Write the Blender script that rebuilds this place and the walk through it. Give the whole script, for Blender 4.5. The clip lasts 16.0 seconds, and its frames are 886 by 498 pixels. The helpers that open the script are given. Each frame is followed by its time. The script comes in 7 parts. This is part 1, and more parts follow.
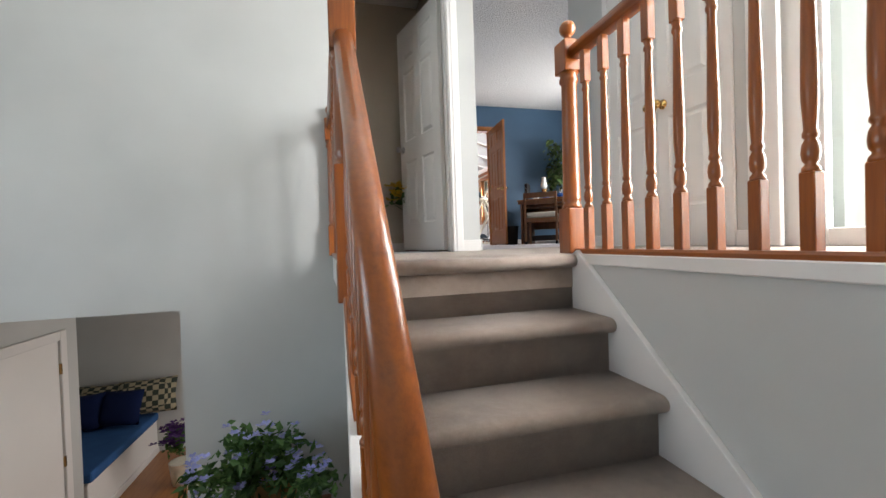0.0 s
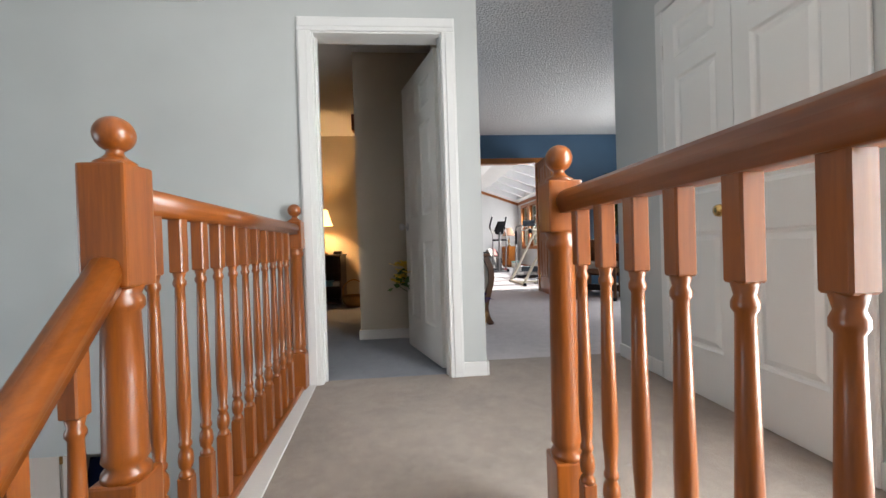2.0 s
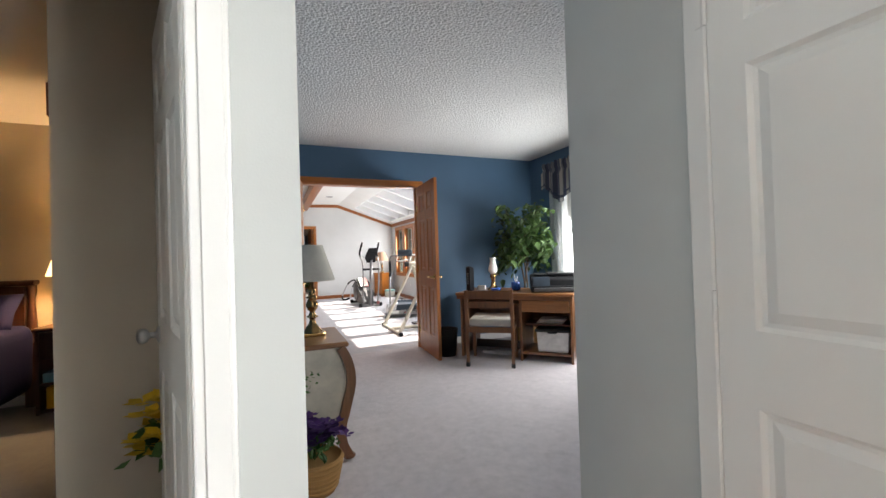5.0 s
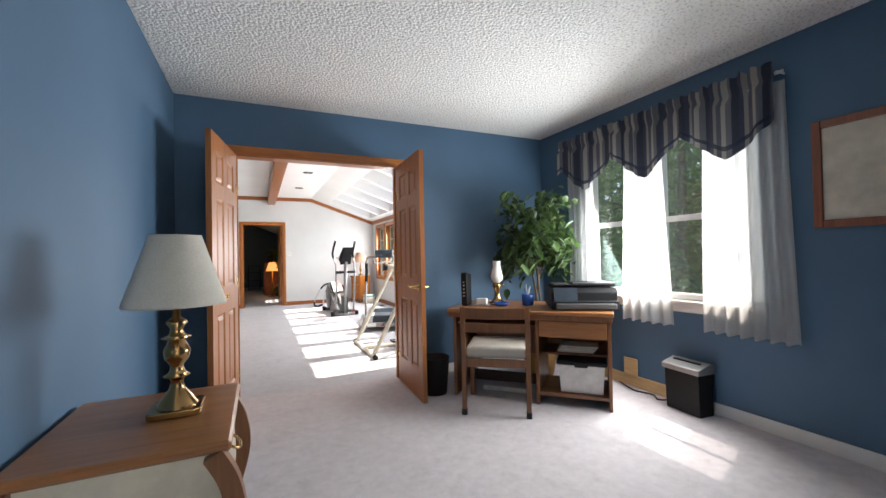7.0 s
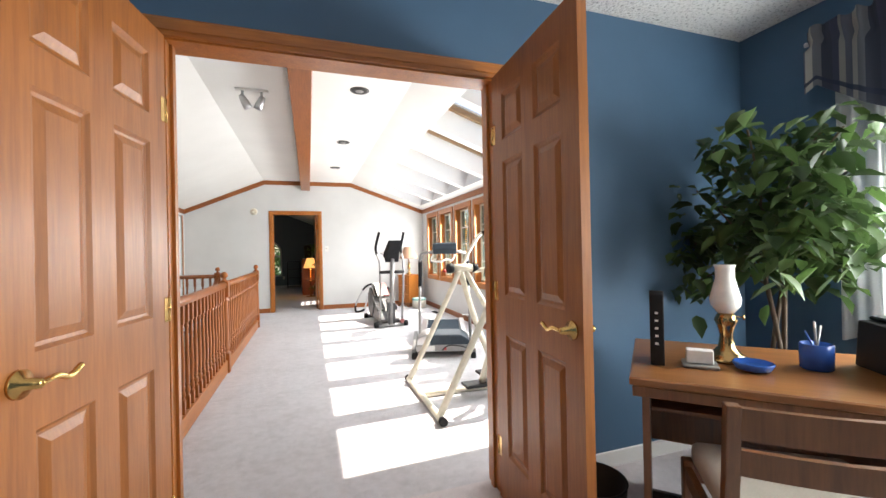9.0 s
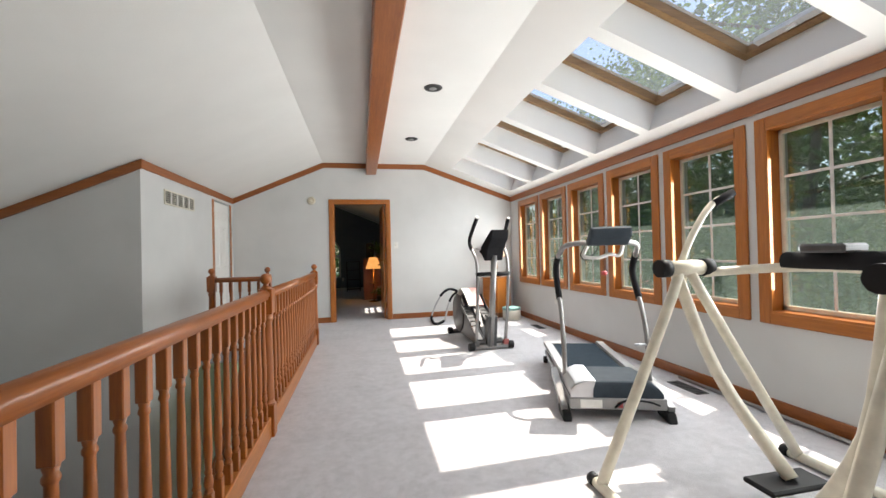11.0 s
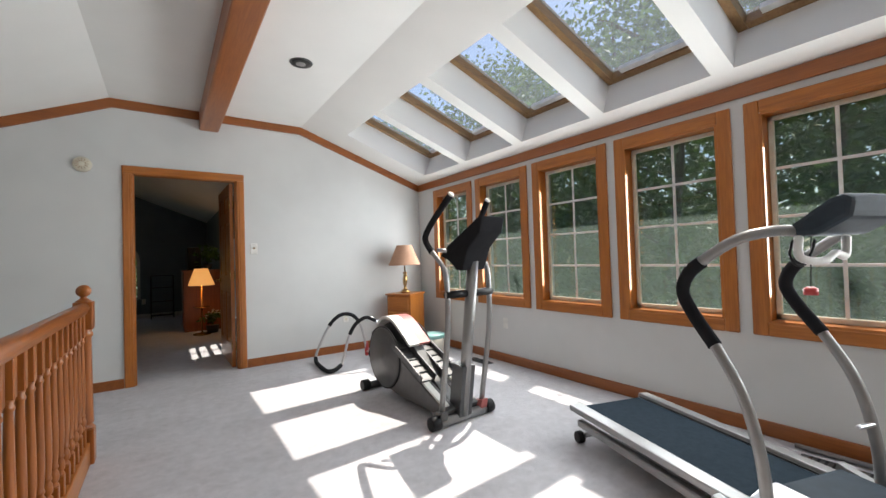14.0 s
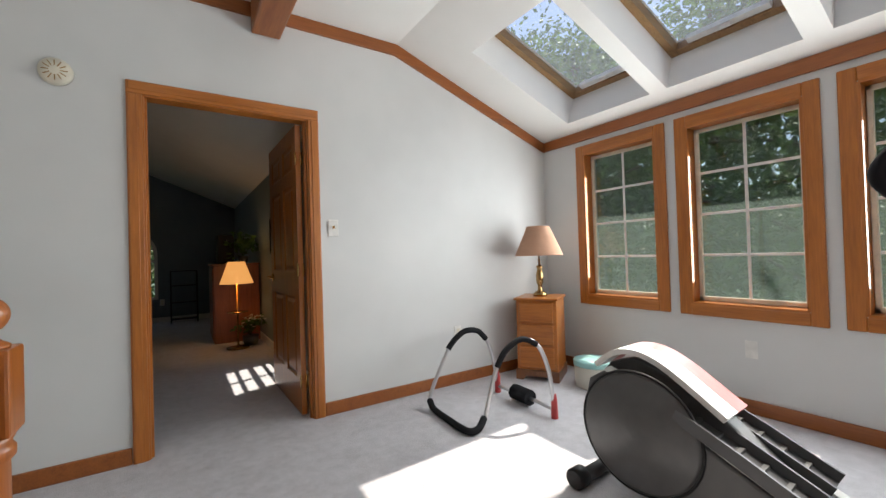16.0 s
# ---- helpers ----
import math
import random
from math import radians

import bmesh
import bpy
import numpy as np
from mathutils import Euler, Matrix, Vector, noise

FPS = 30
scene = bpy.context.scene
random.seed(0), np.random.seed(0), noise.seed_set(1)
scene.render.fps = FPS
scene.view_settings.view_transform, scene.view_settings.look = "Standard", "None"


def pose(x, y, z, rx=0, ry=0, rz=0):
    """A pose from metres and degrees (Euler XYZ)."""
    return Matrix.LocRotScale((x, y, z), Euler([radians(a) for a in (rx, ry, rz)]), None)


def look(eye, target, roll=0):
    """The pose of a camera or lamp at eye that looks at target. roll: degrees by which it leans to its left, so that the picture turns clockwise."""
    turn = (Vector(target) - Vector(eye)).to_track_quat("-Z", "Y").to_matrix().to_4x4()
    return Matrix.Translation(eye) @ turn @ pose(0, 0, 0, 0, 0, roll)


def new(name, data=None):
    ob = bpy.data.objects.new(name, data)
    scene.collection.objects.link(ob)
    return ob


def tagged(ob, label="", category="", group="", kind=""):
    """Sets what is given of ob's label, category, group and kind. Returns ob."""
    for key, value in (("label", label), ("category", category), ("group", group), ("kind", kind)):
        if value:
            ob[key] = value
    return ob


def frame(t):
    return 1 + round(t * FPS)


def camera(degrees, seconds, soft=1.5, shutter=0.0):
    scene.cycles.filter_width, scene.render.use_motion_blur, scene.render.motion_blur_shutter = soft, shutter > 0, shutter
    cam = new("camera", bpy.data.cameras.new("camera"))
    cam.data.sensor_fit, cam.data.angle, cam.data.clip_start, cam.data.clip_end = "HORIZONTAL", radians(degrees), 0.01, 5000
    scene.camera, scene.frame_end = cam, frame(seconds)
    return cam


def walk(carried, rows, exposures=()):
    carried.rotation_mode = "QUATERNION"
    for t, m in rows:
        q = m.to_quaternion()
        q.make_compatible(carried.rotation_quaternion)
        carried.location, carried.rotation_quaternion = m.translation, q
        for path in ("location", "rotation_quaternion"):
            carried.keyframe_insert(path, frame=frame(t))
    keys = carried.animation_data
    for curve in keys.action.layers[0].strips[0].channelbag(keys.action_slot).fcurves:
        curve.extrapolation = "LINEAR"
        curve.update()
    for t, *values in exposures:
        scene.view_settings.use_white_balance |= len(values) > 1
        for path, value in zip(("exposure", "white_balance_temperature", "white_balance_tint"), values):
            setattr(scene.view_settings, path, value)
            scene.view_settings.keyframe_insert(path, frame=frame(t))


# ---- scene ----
cam = camera(95.9, 16.0)
PATH = [
    (0, (0.375, 0.095, 0.069), (0.875, 2.031, 0.038), -1.9),
    (0.5, (0.554, 0.136, 0.24), (0.886, 2.108, 0.209), -1.7),
    (1, (0.728, 0.27, 0.416), (0.937, 2.259, 0.382), -1.6),
    (1.5, (0.881, 0.426, 0.594), (1.037, 2.42, 0.567), -1.7),
    (2, (0.986, 0.643, 0.777), (1.151, 2.636, 0.761), -1.8),
    (2.5, (1.066, 0.856, 0.938), (1.371, 2.833, 0.935), -1.7),
    (3, (1.138, 1.091, 1.064), (1.71, 3.007, 1.075), -1.7),
    (3.5, (1.193, 1.366, 1.164), (1.907, 3.234, 1.172), -1.7),
    (4, (1.265, 1.625, 1.146), (2.01, 3.48, 1.166), -1.7),
    (4.5, (1.265, 1.828, 1.139), (2.012, 3.683, 1.152), -1.4),
    (5, (1.365, 2.039, 1.187), (2.139, 3.884, 1.212), -1.8),
    (7.3, (1.902, 3.392, 1.188), (2.744, 5.206, 1.216), -1.1),
    (7.5, (1.961, 3.548, 1.221), (2.777, 5.374, 1.231), -1.4),
    (8, (2.104, 4.065, 1.205), (2.799, 5.94, 1.209), -1.1),
    (8.5, (2.157, 4.587, 1.212), (2.806, 6.478, 1.21), -1.2),
    (9, (2.173, 5.08, 1.207), (2.812, 6.976, 1.214), -1.2),
    (9.5, (2.083, 5.608, 1.188), (2.601, 7.54, 1.196), -0.8),
    (12, (1.926, 7.636, 1.127), (2.316, 9.597, 1.148), -1.4),
    (12.5, (1.884, 7.948, 1.157), (2.446, 9.867, 1.186), -1.5),
    (13, (1.809, 8.328, 1.155), (2.683, 10.127, 1.188), -1.4),
    (13.5, (1.772, 8.716, 1.172), (2.799, 10.432, 1.217), -1.6),
    (14, (1.741, 9.201, 1.129), (2.883, 10.842, 1.171), -1.8),
    (14.5, (1.722, 9.662, 1.101), (2.886, 11.288, 1.141), -1.6),
    (15, (1.765, 10.087, 1.149), (2.9, 11.733, 1.175), -1.5),
    (15.5, (1.708, 10.646, 1.078), (2.83, 12.3, 1.112), -1.5),
    (16, (1.654, 11.251, 1.085), (2.749, 12.924, 1.11), -1.8),
]

EXPOSURES = [(0.0, 0.94, 7050, 16), (0.5, 0.85, 7000, 16), (1.0, 0.6, 6950, 15), (1.5, 0.5, 6850, 15), (2.0, 0.48, 6850, 15), (2.5, 0.5, 6850, 14), (3.5, 0.7, 6800, 13), (5.0, 0.78, 6950, 14), (7.5, 1.12, 6900, 14), (8.5, 1.2, 6600, 13), (9.0, 1.32, 7050, 12), (9.5, 1.08, 7400, 12), (12.0, 0.68, 6750, 10), (13.5, 0.46, 6750, 10), (15.0, 0.42, 6800, 10), (16.0, 0.52, 6850, 10)]
walk(cam, [(t, look(eye, target, roll)) for t, eye, target, roll in PATH], EXPOSURES)

# ---- light ----
TO_SUN = Vector((0.46, 0.155, 1.0)).normalized()
world = bpy.data.worlds.new("world")
scene.world = world
world.use_nodes = True
sky = world.node_tree.nodes.new("ShaderNodeTexSky")
sky.sky_type, sky.sun_disc = "NISHITA", False
sky.sun_elevation, sky.sun_rotation = math.asin(TO_SUN.z), math.atan2(TO_SUN.x, TO_SUN.y)
world.node_tree.links.new(sky.outputs[0], world.node_tree.nodes["Background"].inputs[0])
world.node_tree.nodes["Background"].inputs[1].default_value = 0.14
sun = new("sun", bpy.data.lights.new("sun", "SUN"))
sun.data.energy, sun.data.angle, sun.data.color = 5.0, radians(0.6), (1.0, 0.95, 0.88)
sun.matrix_world = look(TO_SUN * 50, (0, 0, 0))


def area(name, eye, target, w, h, watts, color=(1, 1, 1)):
    ob = new(name, bpy.data.lights.new(name, "AREA"))
    ob.data.shape, ob.data.size, ob.data.size_y = "RECTANGLE", w, h
    ob.data.energy, ob.data.color = watts, color
    ob.matrix_world = look(eye, target)
    return ob


def bulb(name, x, y, z, watts, color, radius=0.03):
    ob = new(name, bpy.data.lights.new(name, "POINT"))
    ob.data.energy, ob.data.color, ob.data.shadow_soft_size = watts, color, radius
    ob.location = (x, y, z)
    return ob


# daylight lamps at the windows; the stairwell and lower room ones are added fill
SKYBLUE = (0.86, 0.94, 1.0)
area("hall_daylight", (2.60, 0.75, 1.1), (0.0, 1.15, 0.9), 1.1, 2.0, 99, SKYBLUE)
area("office_daylight", (4.69, 5.42, 1.20), (3.2, 6.0, 0.85), 1.4, 0.75, 39, SKYBLUE)
area("office_window_daylight", (4.80, 5.42, 1.42), (2.5, 5.42, 1.42), 1.4, 1.15, 9, SKYBLUE)
area("gym_daylight", (4.708, 10.6, 1.28), (0.0, 10.6, 1.28), 6.0, 0.9, 128, SKYBLUE)
# fill lamp added at an unseen west opening to light knee wall and closet
area("stairwell_fill", (-3.21, 0.4, 0.35), (1.4, 0.4, 0.35), 1.8, 1.6, 22, (0.66, 0.83, 1.0))
# fill lamp added for the dark lower room; no such window is known
area("lower_fill", (0.62, 4.75, -1.45), (-2.0, 4.75, -1.7), 1.4, 1.0, 12, (0.95, 0.97, 1.0))
bulb("bedroom_bulb", -0.225, 6.33, 1.21, 36, (1.0, 0.6, 0.27))
bulb("den_bulb", 2.22, 16.8, 1.0, 2.2, (1.0, 0.6, 0.27))

# ---- materials ----


def nodes(name, rough=0.6, metal=0.0):
    m = bpy.data.materials.new(name)
    m.use_nodes = True
    t = m.node_tree
    b = t.nodes["Principled BSDF"]
    b.inputs["Roughness"].default_value, b.inputs["Metallic"].default_value = rough, metal
    return m, t, b


def coords(t, kind="Object", scale=(1, 1, 1)):
    c, mp = t.nodes.new("ShaderNodeTexCoord"), t.nodes.new("ShaderNodeMapping")
    mp.inputs["Scale"].default_value = scale
    t.links.new(c.outputs[kind], mp.inputs[0])
    return mp.outputs[0]


def noise_tex(t, vec, scale, detail=4.0, rough=0.55):
    n = t.nodes.new("ShaderNodeTexNoise")
    n.inputs["Scale"].default_value, n.inputs["Detail"].default_value, n.inputs["Roughness"].default_value = scale, detail, rough
    t.links.new(vec, n.inputs["Vector"])
    return n.outputs["Fac"]


def ramp(t, fac, stops):
    r = t.nodes.new("ShaderNodeValToRGB")
    while len(r.color_ramp.elements) < len(stops):
        r.color_ramp.elements.new(0.5)
    for e, (p, c) in zip(r.color_ramp.elements, stops):
        e.position, e.color = p, (*c, 1)
    t.links.new(fac, r.inputs[0])
    return r.outputs[0]


def mix(t, fac, a, b, mode="MIX"):
    n = t.nodes.new("ShaderNodeMix")
    n.data_type, n.blend_type = "RGBA", mode
    for s, v in ((n.inputs[0], fac), (n.inputs[6], a), (n.inputs[7], b)):
        if isinstance(v, (int, float)):
            s.default_value = v
        elif isinstance(v, tuple):
            s.default_value = (*v, 1)
        else:
            t.links.new(v, s)
    return n.outputs[2]


def bump(t, b, height, strength, distance=0.01):
    n = t.nodes.new("ShaderNodeBump")
    n.inputs["Strength"].default_value, n.inputs["Distance"].default_value = strength, distance
    t.links.new(height, n.inputs["Height"])
    t.links.new(n.outputs[0], b.inputs["Normal"])


def scaled(c, k):
    return tuple(min(1.0, v * k) for v in c)


def paint(name, color, rough=0.6, vary=0.06, grain=180.0, depth=0.12):
    m, t, b = nodes(name, rough)
    v = coords(t)
    big = noise_tex(t, v, 1.3, 3)
    fine = noise_tex(t, v, grain, 2)
    t.links.new(ramp(t, big, [(0.3, scaled(color, 1 - vary)), (0.7, scaled(color, 1 + vary))]), b.inputs["Base Color"])
    bump(t, b, fine, depth, 0.002)
    return m


def wood(name, dark, light, rough=0.38, along="Z", scale=1.0, coat=0.25):
    m, t, b = nodes(name, rough)
    stretch = {"X": (0.6, 9, 9), "Y": (9, 0.6, 9), "Z": (9, 9, 0.6)}[along]
    v = coords(t, "Object", tuple(s * scale for s in stretch))
    info = t.nodes.new("ShaderNodeObjectInfo")
    add = t.nodes.new("ShaderNodeVectorMath")
    add.operation = "ADD"
    mul = t.nodes.new("ShaderNodeMath")
    mul.operation = "MULTIPLY"
    mul.inputs[1].default_value = 37.0
    t.links.new(info.outputs["Random"], mul.inputs[0])
    t.links.new(v, add.inputs[0])
    t.links.new(mul.outputs[0], add.inputs[1])
    g = noise_tex(t, add.outputs[0], 2.2, 6, 0.62)
    f = noise_tex(t, add.outputs[0], 11.0, 4, 0.6)
    c1 = ramp(t, g, [(0.28, dark), (0.5, scaled(light, 0.86)), (0.72, light)])
    c2 = mix(t, 0.35, c1, ramp(t, f, [(0.35, scaled(dark, 0.75)), (0.65, light)]))
    t.links.new(c2, b.inputs["Base Color"])
    b.inputs["Coat Weight"].default_value, b.inputs["Coat Roughness"].default_value = coat, 0.2
    bump(t, b, f, 0.08, 0.002)
    return m


def carpet(name, color, vary=0.2):
    m, t, b = nodes(name, 0.95)
    v = coords(t)
    big = noise_tex(t, v, 3.2, 6, 0.68)
    mid = noise_tex(t, v, 15.0, 5, 0.75)
    pile = noise_tex(t, v, 330.0, 2, 0.7)
    c = ramp(t, big, [(0.38, scaled(color, 1 - vary)), (0.5, color), (0.64, scaled(color, 1 + vary * 0.5))])
    c = mix(t, 0.45, c, ramp(t, mid, [(0.36, scaled(color, 0.6)), (0.62, scaled(color, 1.2))]))
    c = mix(t, 0.35, c, ramp(t, pile, [(0.3, scaled(color, 0.6)), (0.7, scaled(color, 1.3))]))
    t.links.new(c, b.inputs["Base Color"])
    b.inputs["Sheen Weight"].default_value = 0.25
    h = t.nodes.new("ShaderNodeMath")
    h.operation = "ADD"
    t.links.new(mid, h.inputs[0])
    t.links.new(pile, h.inputs[1])
    bump(t, b, h.outputs[0], 0.7, 0.006)
    return m


def popcorn(name, color):
    m, t, b = nodes(name, 0.9)
    v = coords(t)
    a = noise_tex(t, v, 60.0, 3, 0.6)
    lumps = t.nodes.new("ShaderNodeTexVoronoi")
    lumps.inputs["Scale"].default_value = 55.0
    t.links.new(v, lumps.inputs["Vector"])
    # shade in the pits between lumps is painted into the base colour
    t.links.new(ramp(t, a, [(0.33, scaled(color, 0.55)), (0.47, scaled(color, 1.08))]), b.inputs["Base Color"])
    sub = t.nodes.new("ShaderNodeMath")
    sub.operation = "SUBTRACT"
    t.links.new(a, sub.inputs[0])
    t.links.new(lumps.outputs["Distance"], sub.inputs[1])
    bump(t, b, sub.outputs[0], 0.6, 0.014)
    return m


def plain(name, color, rough=0.5, metal=0.0, vary=0.12, scale=14.0, depth=0.05, gloss=0.5):
    m, t, b = nodes(name, rough, metal)
    b.inputs["Specular IOR Level"].default_value = gloss
    v = coords(t)
    n = noise_tex(t, v, scale, 4)
    t.links.new(ramp(t, n, [(0.3, scaled(color, 1 - vary)), (0.7, scaled(color, 1 + vary))]), b.inputs["Base Color"])
    bump(t, b, noise_tex(t, v, scale * 16, 2), depth, 0.001)
    return m


def fabric(name, color, rough=0.9, see=0.0, glow=0.0, tint=(1, 0.7, 0.4), through_light=0.4):
    m, t, b = nodes(name, rough)
    b.inputs["Specular IOR Level"].default_value = 0.12
    v = coords(t)
    w = noise_tex(t, v, 240.0, 2)
    n = noise_tex(t, v, 5.0, 4)
    t.links.new(mix(t, 0.3, ramp(t, n, [(0.3, scaled(color, 0.8)), (0.7, scaled(color, 1.1))]), ramp(t, w, [(0.3, scaled(color, 0.7)), (0.7, scaled(color, 1.2))])), b.inputs["Base Color"])
    bump(t, b, w, 0.3, 0.002)
    if see:
        tr, tp = t.nodes.new("ShaderNodeBsdfTranslucent"), t.nodes.new("ShaderNodeBsdfTransparent")
        tr.inputs[0].default_value = (*color, 1)
        m1, m2 = t.nodes.new("ShaderNodeMixShader"), t.nodes.new("ShaderNodeMixShader")
        m1.inputs[0].default_value, m2.inputs[0].default_value = through_light, see
        out = t.nodes["Material Output"]
        t.links.new(b.outputs[0], m1.inputs[1])
        t.links.new(tr.outputs[0], m1.inputs[2])
        t.links.new(m1.outputs[0], m2.inputs[1])
        t.links.new(tp.outputs[0], m2.inputs[2])
        t.links.new(m2.outputs[0], out.inputs[0])
    if glow:
        b.inputs["Emission Color"].default_value, b.inputs["Emission Strength"].default_value = (*tint, 1), glow
    return m


def glass(name, tint=(0.97, 1.0, 0.98)):
    m, t, b = nodes(name, 0.02)
    tp, gl, fr, mx = (t.nodes.new("ShaderNode" + k) for k in ("BsdfTransparent", "BsdfGlossy", "LayerWeight", "MixShader"))
    tp.inputs[0].default_value, gl.inputs["Roughness"].default_value = (*tint, 1), 0.02
    pw, sc = t.nodes.new("ShaderNodeMath"), t.nodes.new("ShaderNodeMath")
    pw.operation, sc.operation = "POWER", "MULTIPLY_ADD"
    pw.inputs[1].default_value, sc.inputs[1].default_value, sc.inputs[2].default_value = 4.0, 0.5, 0.03
    t.links.new(fr.outputs["Facing"], pw.inputs[0])
    t.links.new(pw.outputs[0], sc.inputs[0])
    t.links.new(sc.outputs[0], mx.inputs[0])
    t.links.new(tp.outputs[0], mx.inputs[1])
    t.links.new(gl.outputs[0], mx.inputs[2])
    t.links.new(mx.outputs[0], t.nodes["Material Output"].inputs[0])
    return m


def leafy(name, dark, light, rough=0.45):
    m, t, b = nodes(name, rough)
    g = t.nodes.new("ShaderNodeNewGeometry")
    c = ramp(t, g.outputs["Random Per Island"], [(0.0, dark), (0.6, light), (1.0, scaled(light, 1.5))])
    t.links.new(c, b.inputs["Base Color"])
    tr, mx = t.nodes.new("ShaderNodeBsdfTranslucent"), t.nodes.new("ShaderNodeMixShader")
    t.links.new(c, tr.inputs[0])
    mx.inputs[0].default_value = 0.35
    t.links.new(b.outputs[0], mx.inputs[1])
    t.links.new(tr.outputs[0], mx.inputs[2])
    t.links.new(mx.outputs[0], t.nodes["Material Output"].inputs[0])
    return m


WALL_GREY = paint("wall_paint_grey", (0.512, 0.525, 0.508), 0.55)
WALL_BLUE = paint("wall_paint_blue", (0.060, 0.130, 0.215), 0.62, 0.08)
WALL_BEIGE = paint("wall_paint_beige", (0.50, 0.44, 0.35), 0.6)
WALL_GYM = paint("wall_paint_pale", (0.63, 0.635, 0.625), 0.55)
WALL_DEN = paint("wall_paint_slate", (0.20, 0.25, 0.27), 0.55)
CEIL = paint("ceiling_paint", (0.80, 0.79, 0.76), 0.8, 0.03, 90, 0.25)
POPCORN = popcorn("popcorn_ceiling", (0.74, 0.74, 0.72))
TRIM = paint("white_trim_paint", (0.74, 0.73, 0.705), 0.3, 0.03, 60, 0.06)
DOORWHITE = paint("white_door_paint", (0.78, 0.77, 0.74), 0.35, 0.03, 90, 0.08)
CARPET = carpet("beige_carpet", (0.355, 0.278, 0.228), 0.34)
CARPET_OFFICE = carpet("pale_pink_grey_carpet", (0.66, 0.605, 0.612), 0.16)
CARPET_GYM = carpet("pale_carpet", (0.59, 0.575, 0.60))
CARPET_BED = carpet("blue_grey_carpet", (0.20, 0.22, 0.26))
OAK_Z, OAK_X, OAK_Y = (wood("oak_trim_" + a.lower(), (0.30, 0.088, 0.014), (0.50, 0.165, 0.026), 0.36, a) for a in "ZXY")
RAIL_Z, RAIL_X, RAIL_Y = (wood("stained_rail_" + a.lower(), (0.17, 0.038, 0.005), (0.33, 0.086, 0.011), 0.3, a, 1.0, 0.45) for a in "ZXY")
GRAIL_Z, GRAIL_Y = (wood("gym_rail_" + a.lower(), (0.22, 0.056, 0.008), (0.43, 0.125, 0.018), 0.34, a, 1.0, 0.25) for a in "ZY")
BEAM, BEAM_X = (wood("dark_oak_" + a.lower(), (0.23, 0.062, 0.012), (0.37, 0.112, 0.022), 0.4, a) for a in "YX")
DOOR_OAK = wood("oak_door", (0.23, 0.070, 0.012), (0.39, 0.130, 0.026), 0.45, "Z", 1.0, 0.12)
DARKWOOD = wood("dark_walnut", (0.018, 0.007, 0.005), (0.05, 0.018, 0.010), 0.4, "Z")
DESKWOOD = wood("desk_veneer", (0.19, 0.07, 0.02), (0.34, 0.138, 0.042), 0.35, "X")
CHAIRWOOD = wood("chair_wood", (0.12, 0.042, 0.013), (0.23, 0.088, 0.028), 0.4, "Z")
CHERRY = wood("cherry_cabinet", (0.16, 0.045, 0.02), (0.28, 0.09, 0.04), 0.4, "Z")
FLOORWOOD = wood("lower_floor_boards", (0.24, 0.085, 0.02), (0.42, 0.17, 0.05), 0.3, "Y")
PINE = wood("bare_pine", (0.46, 0.28, 0.12), (0.66, 0.45, 0.22), 0.6, "Y")
BRASS = plain("brass", (0.72, 0.47, 0.17), 0.22, 1.0, 0.1)
OLDBRASS = plain("aged_brass", (0.42, 0.26, 0.11), 0.2, 1.0, 0.2)
STEEL = plain("brushed_steel", (0.55, 0.55, 0.56), 0.32, 1.0, 0.06)
SILVER = plain("silver_paint", (0.29, 0.285, 0.28), 0.36, 0.5, 0.06)
BLACK = plain("black_plastic", (0.011, 0.011, 0.012), 0.5, gloss=0.22)
FOAM = plain("black_foam", (0.020, 0.020, 0.022), 0.9, gloss=0.05)
CHARCOAL = plain("charcoal_plastic", (0.06, 0.06, 0.062), 0.4)
SLATE = plain("slate_plastic", (0.045, 0.058, 0.072), 0.5, gloss=0.06)
BELT = plain("treadmill_belt", (0.024, 0.036, 0.048), 0.8, 0.0, 0.12, 40.0, 0.3, 0.05)
CREAM = plain("cream_enamel", (0.66, 0.62, 0.51), 0.35)
WHITEPL = plain("white_plastic", (0.72, 0.71, 0.68), 0.4)
RED = plain("red_plastic", (0.42, 0.04, 0.04), 0.4)
DUSTYRED = plain("dusty_red_plastic", (0.42, 0.13, 0.12), 0.45)
BLUEGL = plain("blue_ceramic", (0.02, 0.08, 0.32), 0.2)
PALEBLUE = plain("pale_blue_plastic", (0.10, 0.30, 0.44), 0.4)
MILK = plain("milk_glass", (0.78, 0.77, 0.72), 0.15)
SHADE_GREY = fabric("linen_shade", (0.52, 0.50, 0.44))
SHADE_TAN = fabric("tan_shade", (0.52, 0.31, 0.21))
SHADE_LIT = fabric("lit_shade", (0.85, 0.68, 0.42), 0.9, 0.0, 2.6, (1.0, 0.60, 0.24))
SHADE_DEN = fabric("lit_amber_shade", (0.8, 0.5, 0.25), 0.9, 0.0, 0.55, (1.0, 0.45, 0.13))
SHEER = fabric("sheer_curtain", (0.72, 0.715, 0.69), 0.9, 0.2, 0.0, (1, 1, 1), 0.65)
# bright cloth for the glare sheet added behind the hall glass
GLARE_CLOTH = fabric("white_glare_cloth", (0.95, 0.95, 0.94), 0.9, 0.35, 0.0, (1, 1, 1), 0.85)
HOUSING = plain("grey_machine_plastic", (0.080, 0.079, 0.079), 0.42)
CUSHION = fabric("cream_cushion", (0.50, 0.465, 0.40))
NAVY = fabric("navy_bedding", (0.007, 0.009, 0.042))
DENIM = fabric("blue_cushion", (0.035, 0.11, 0.28))
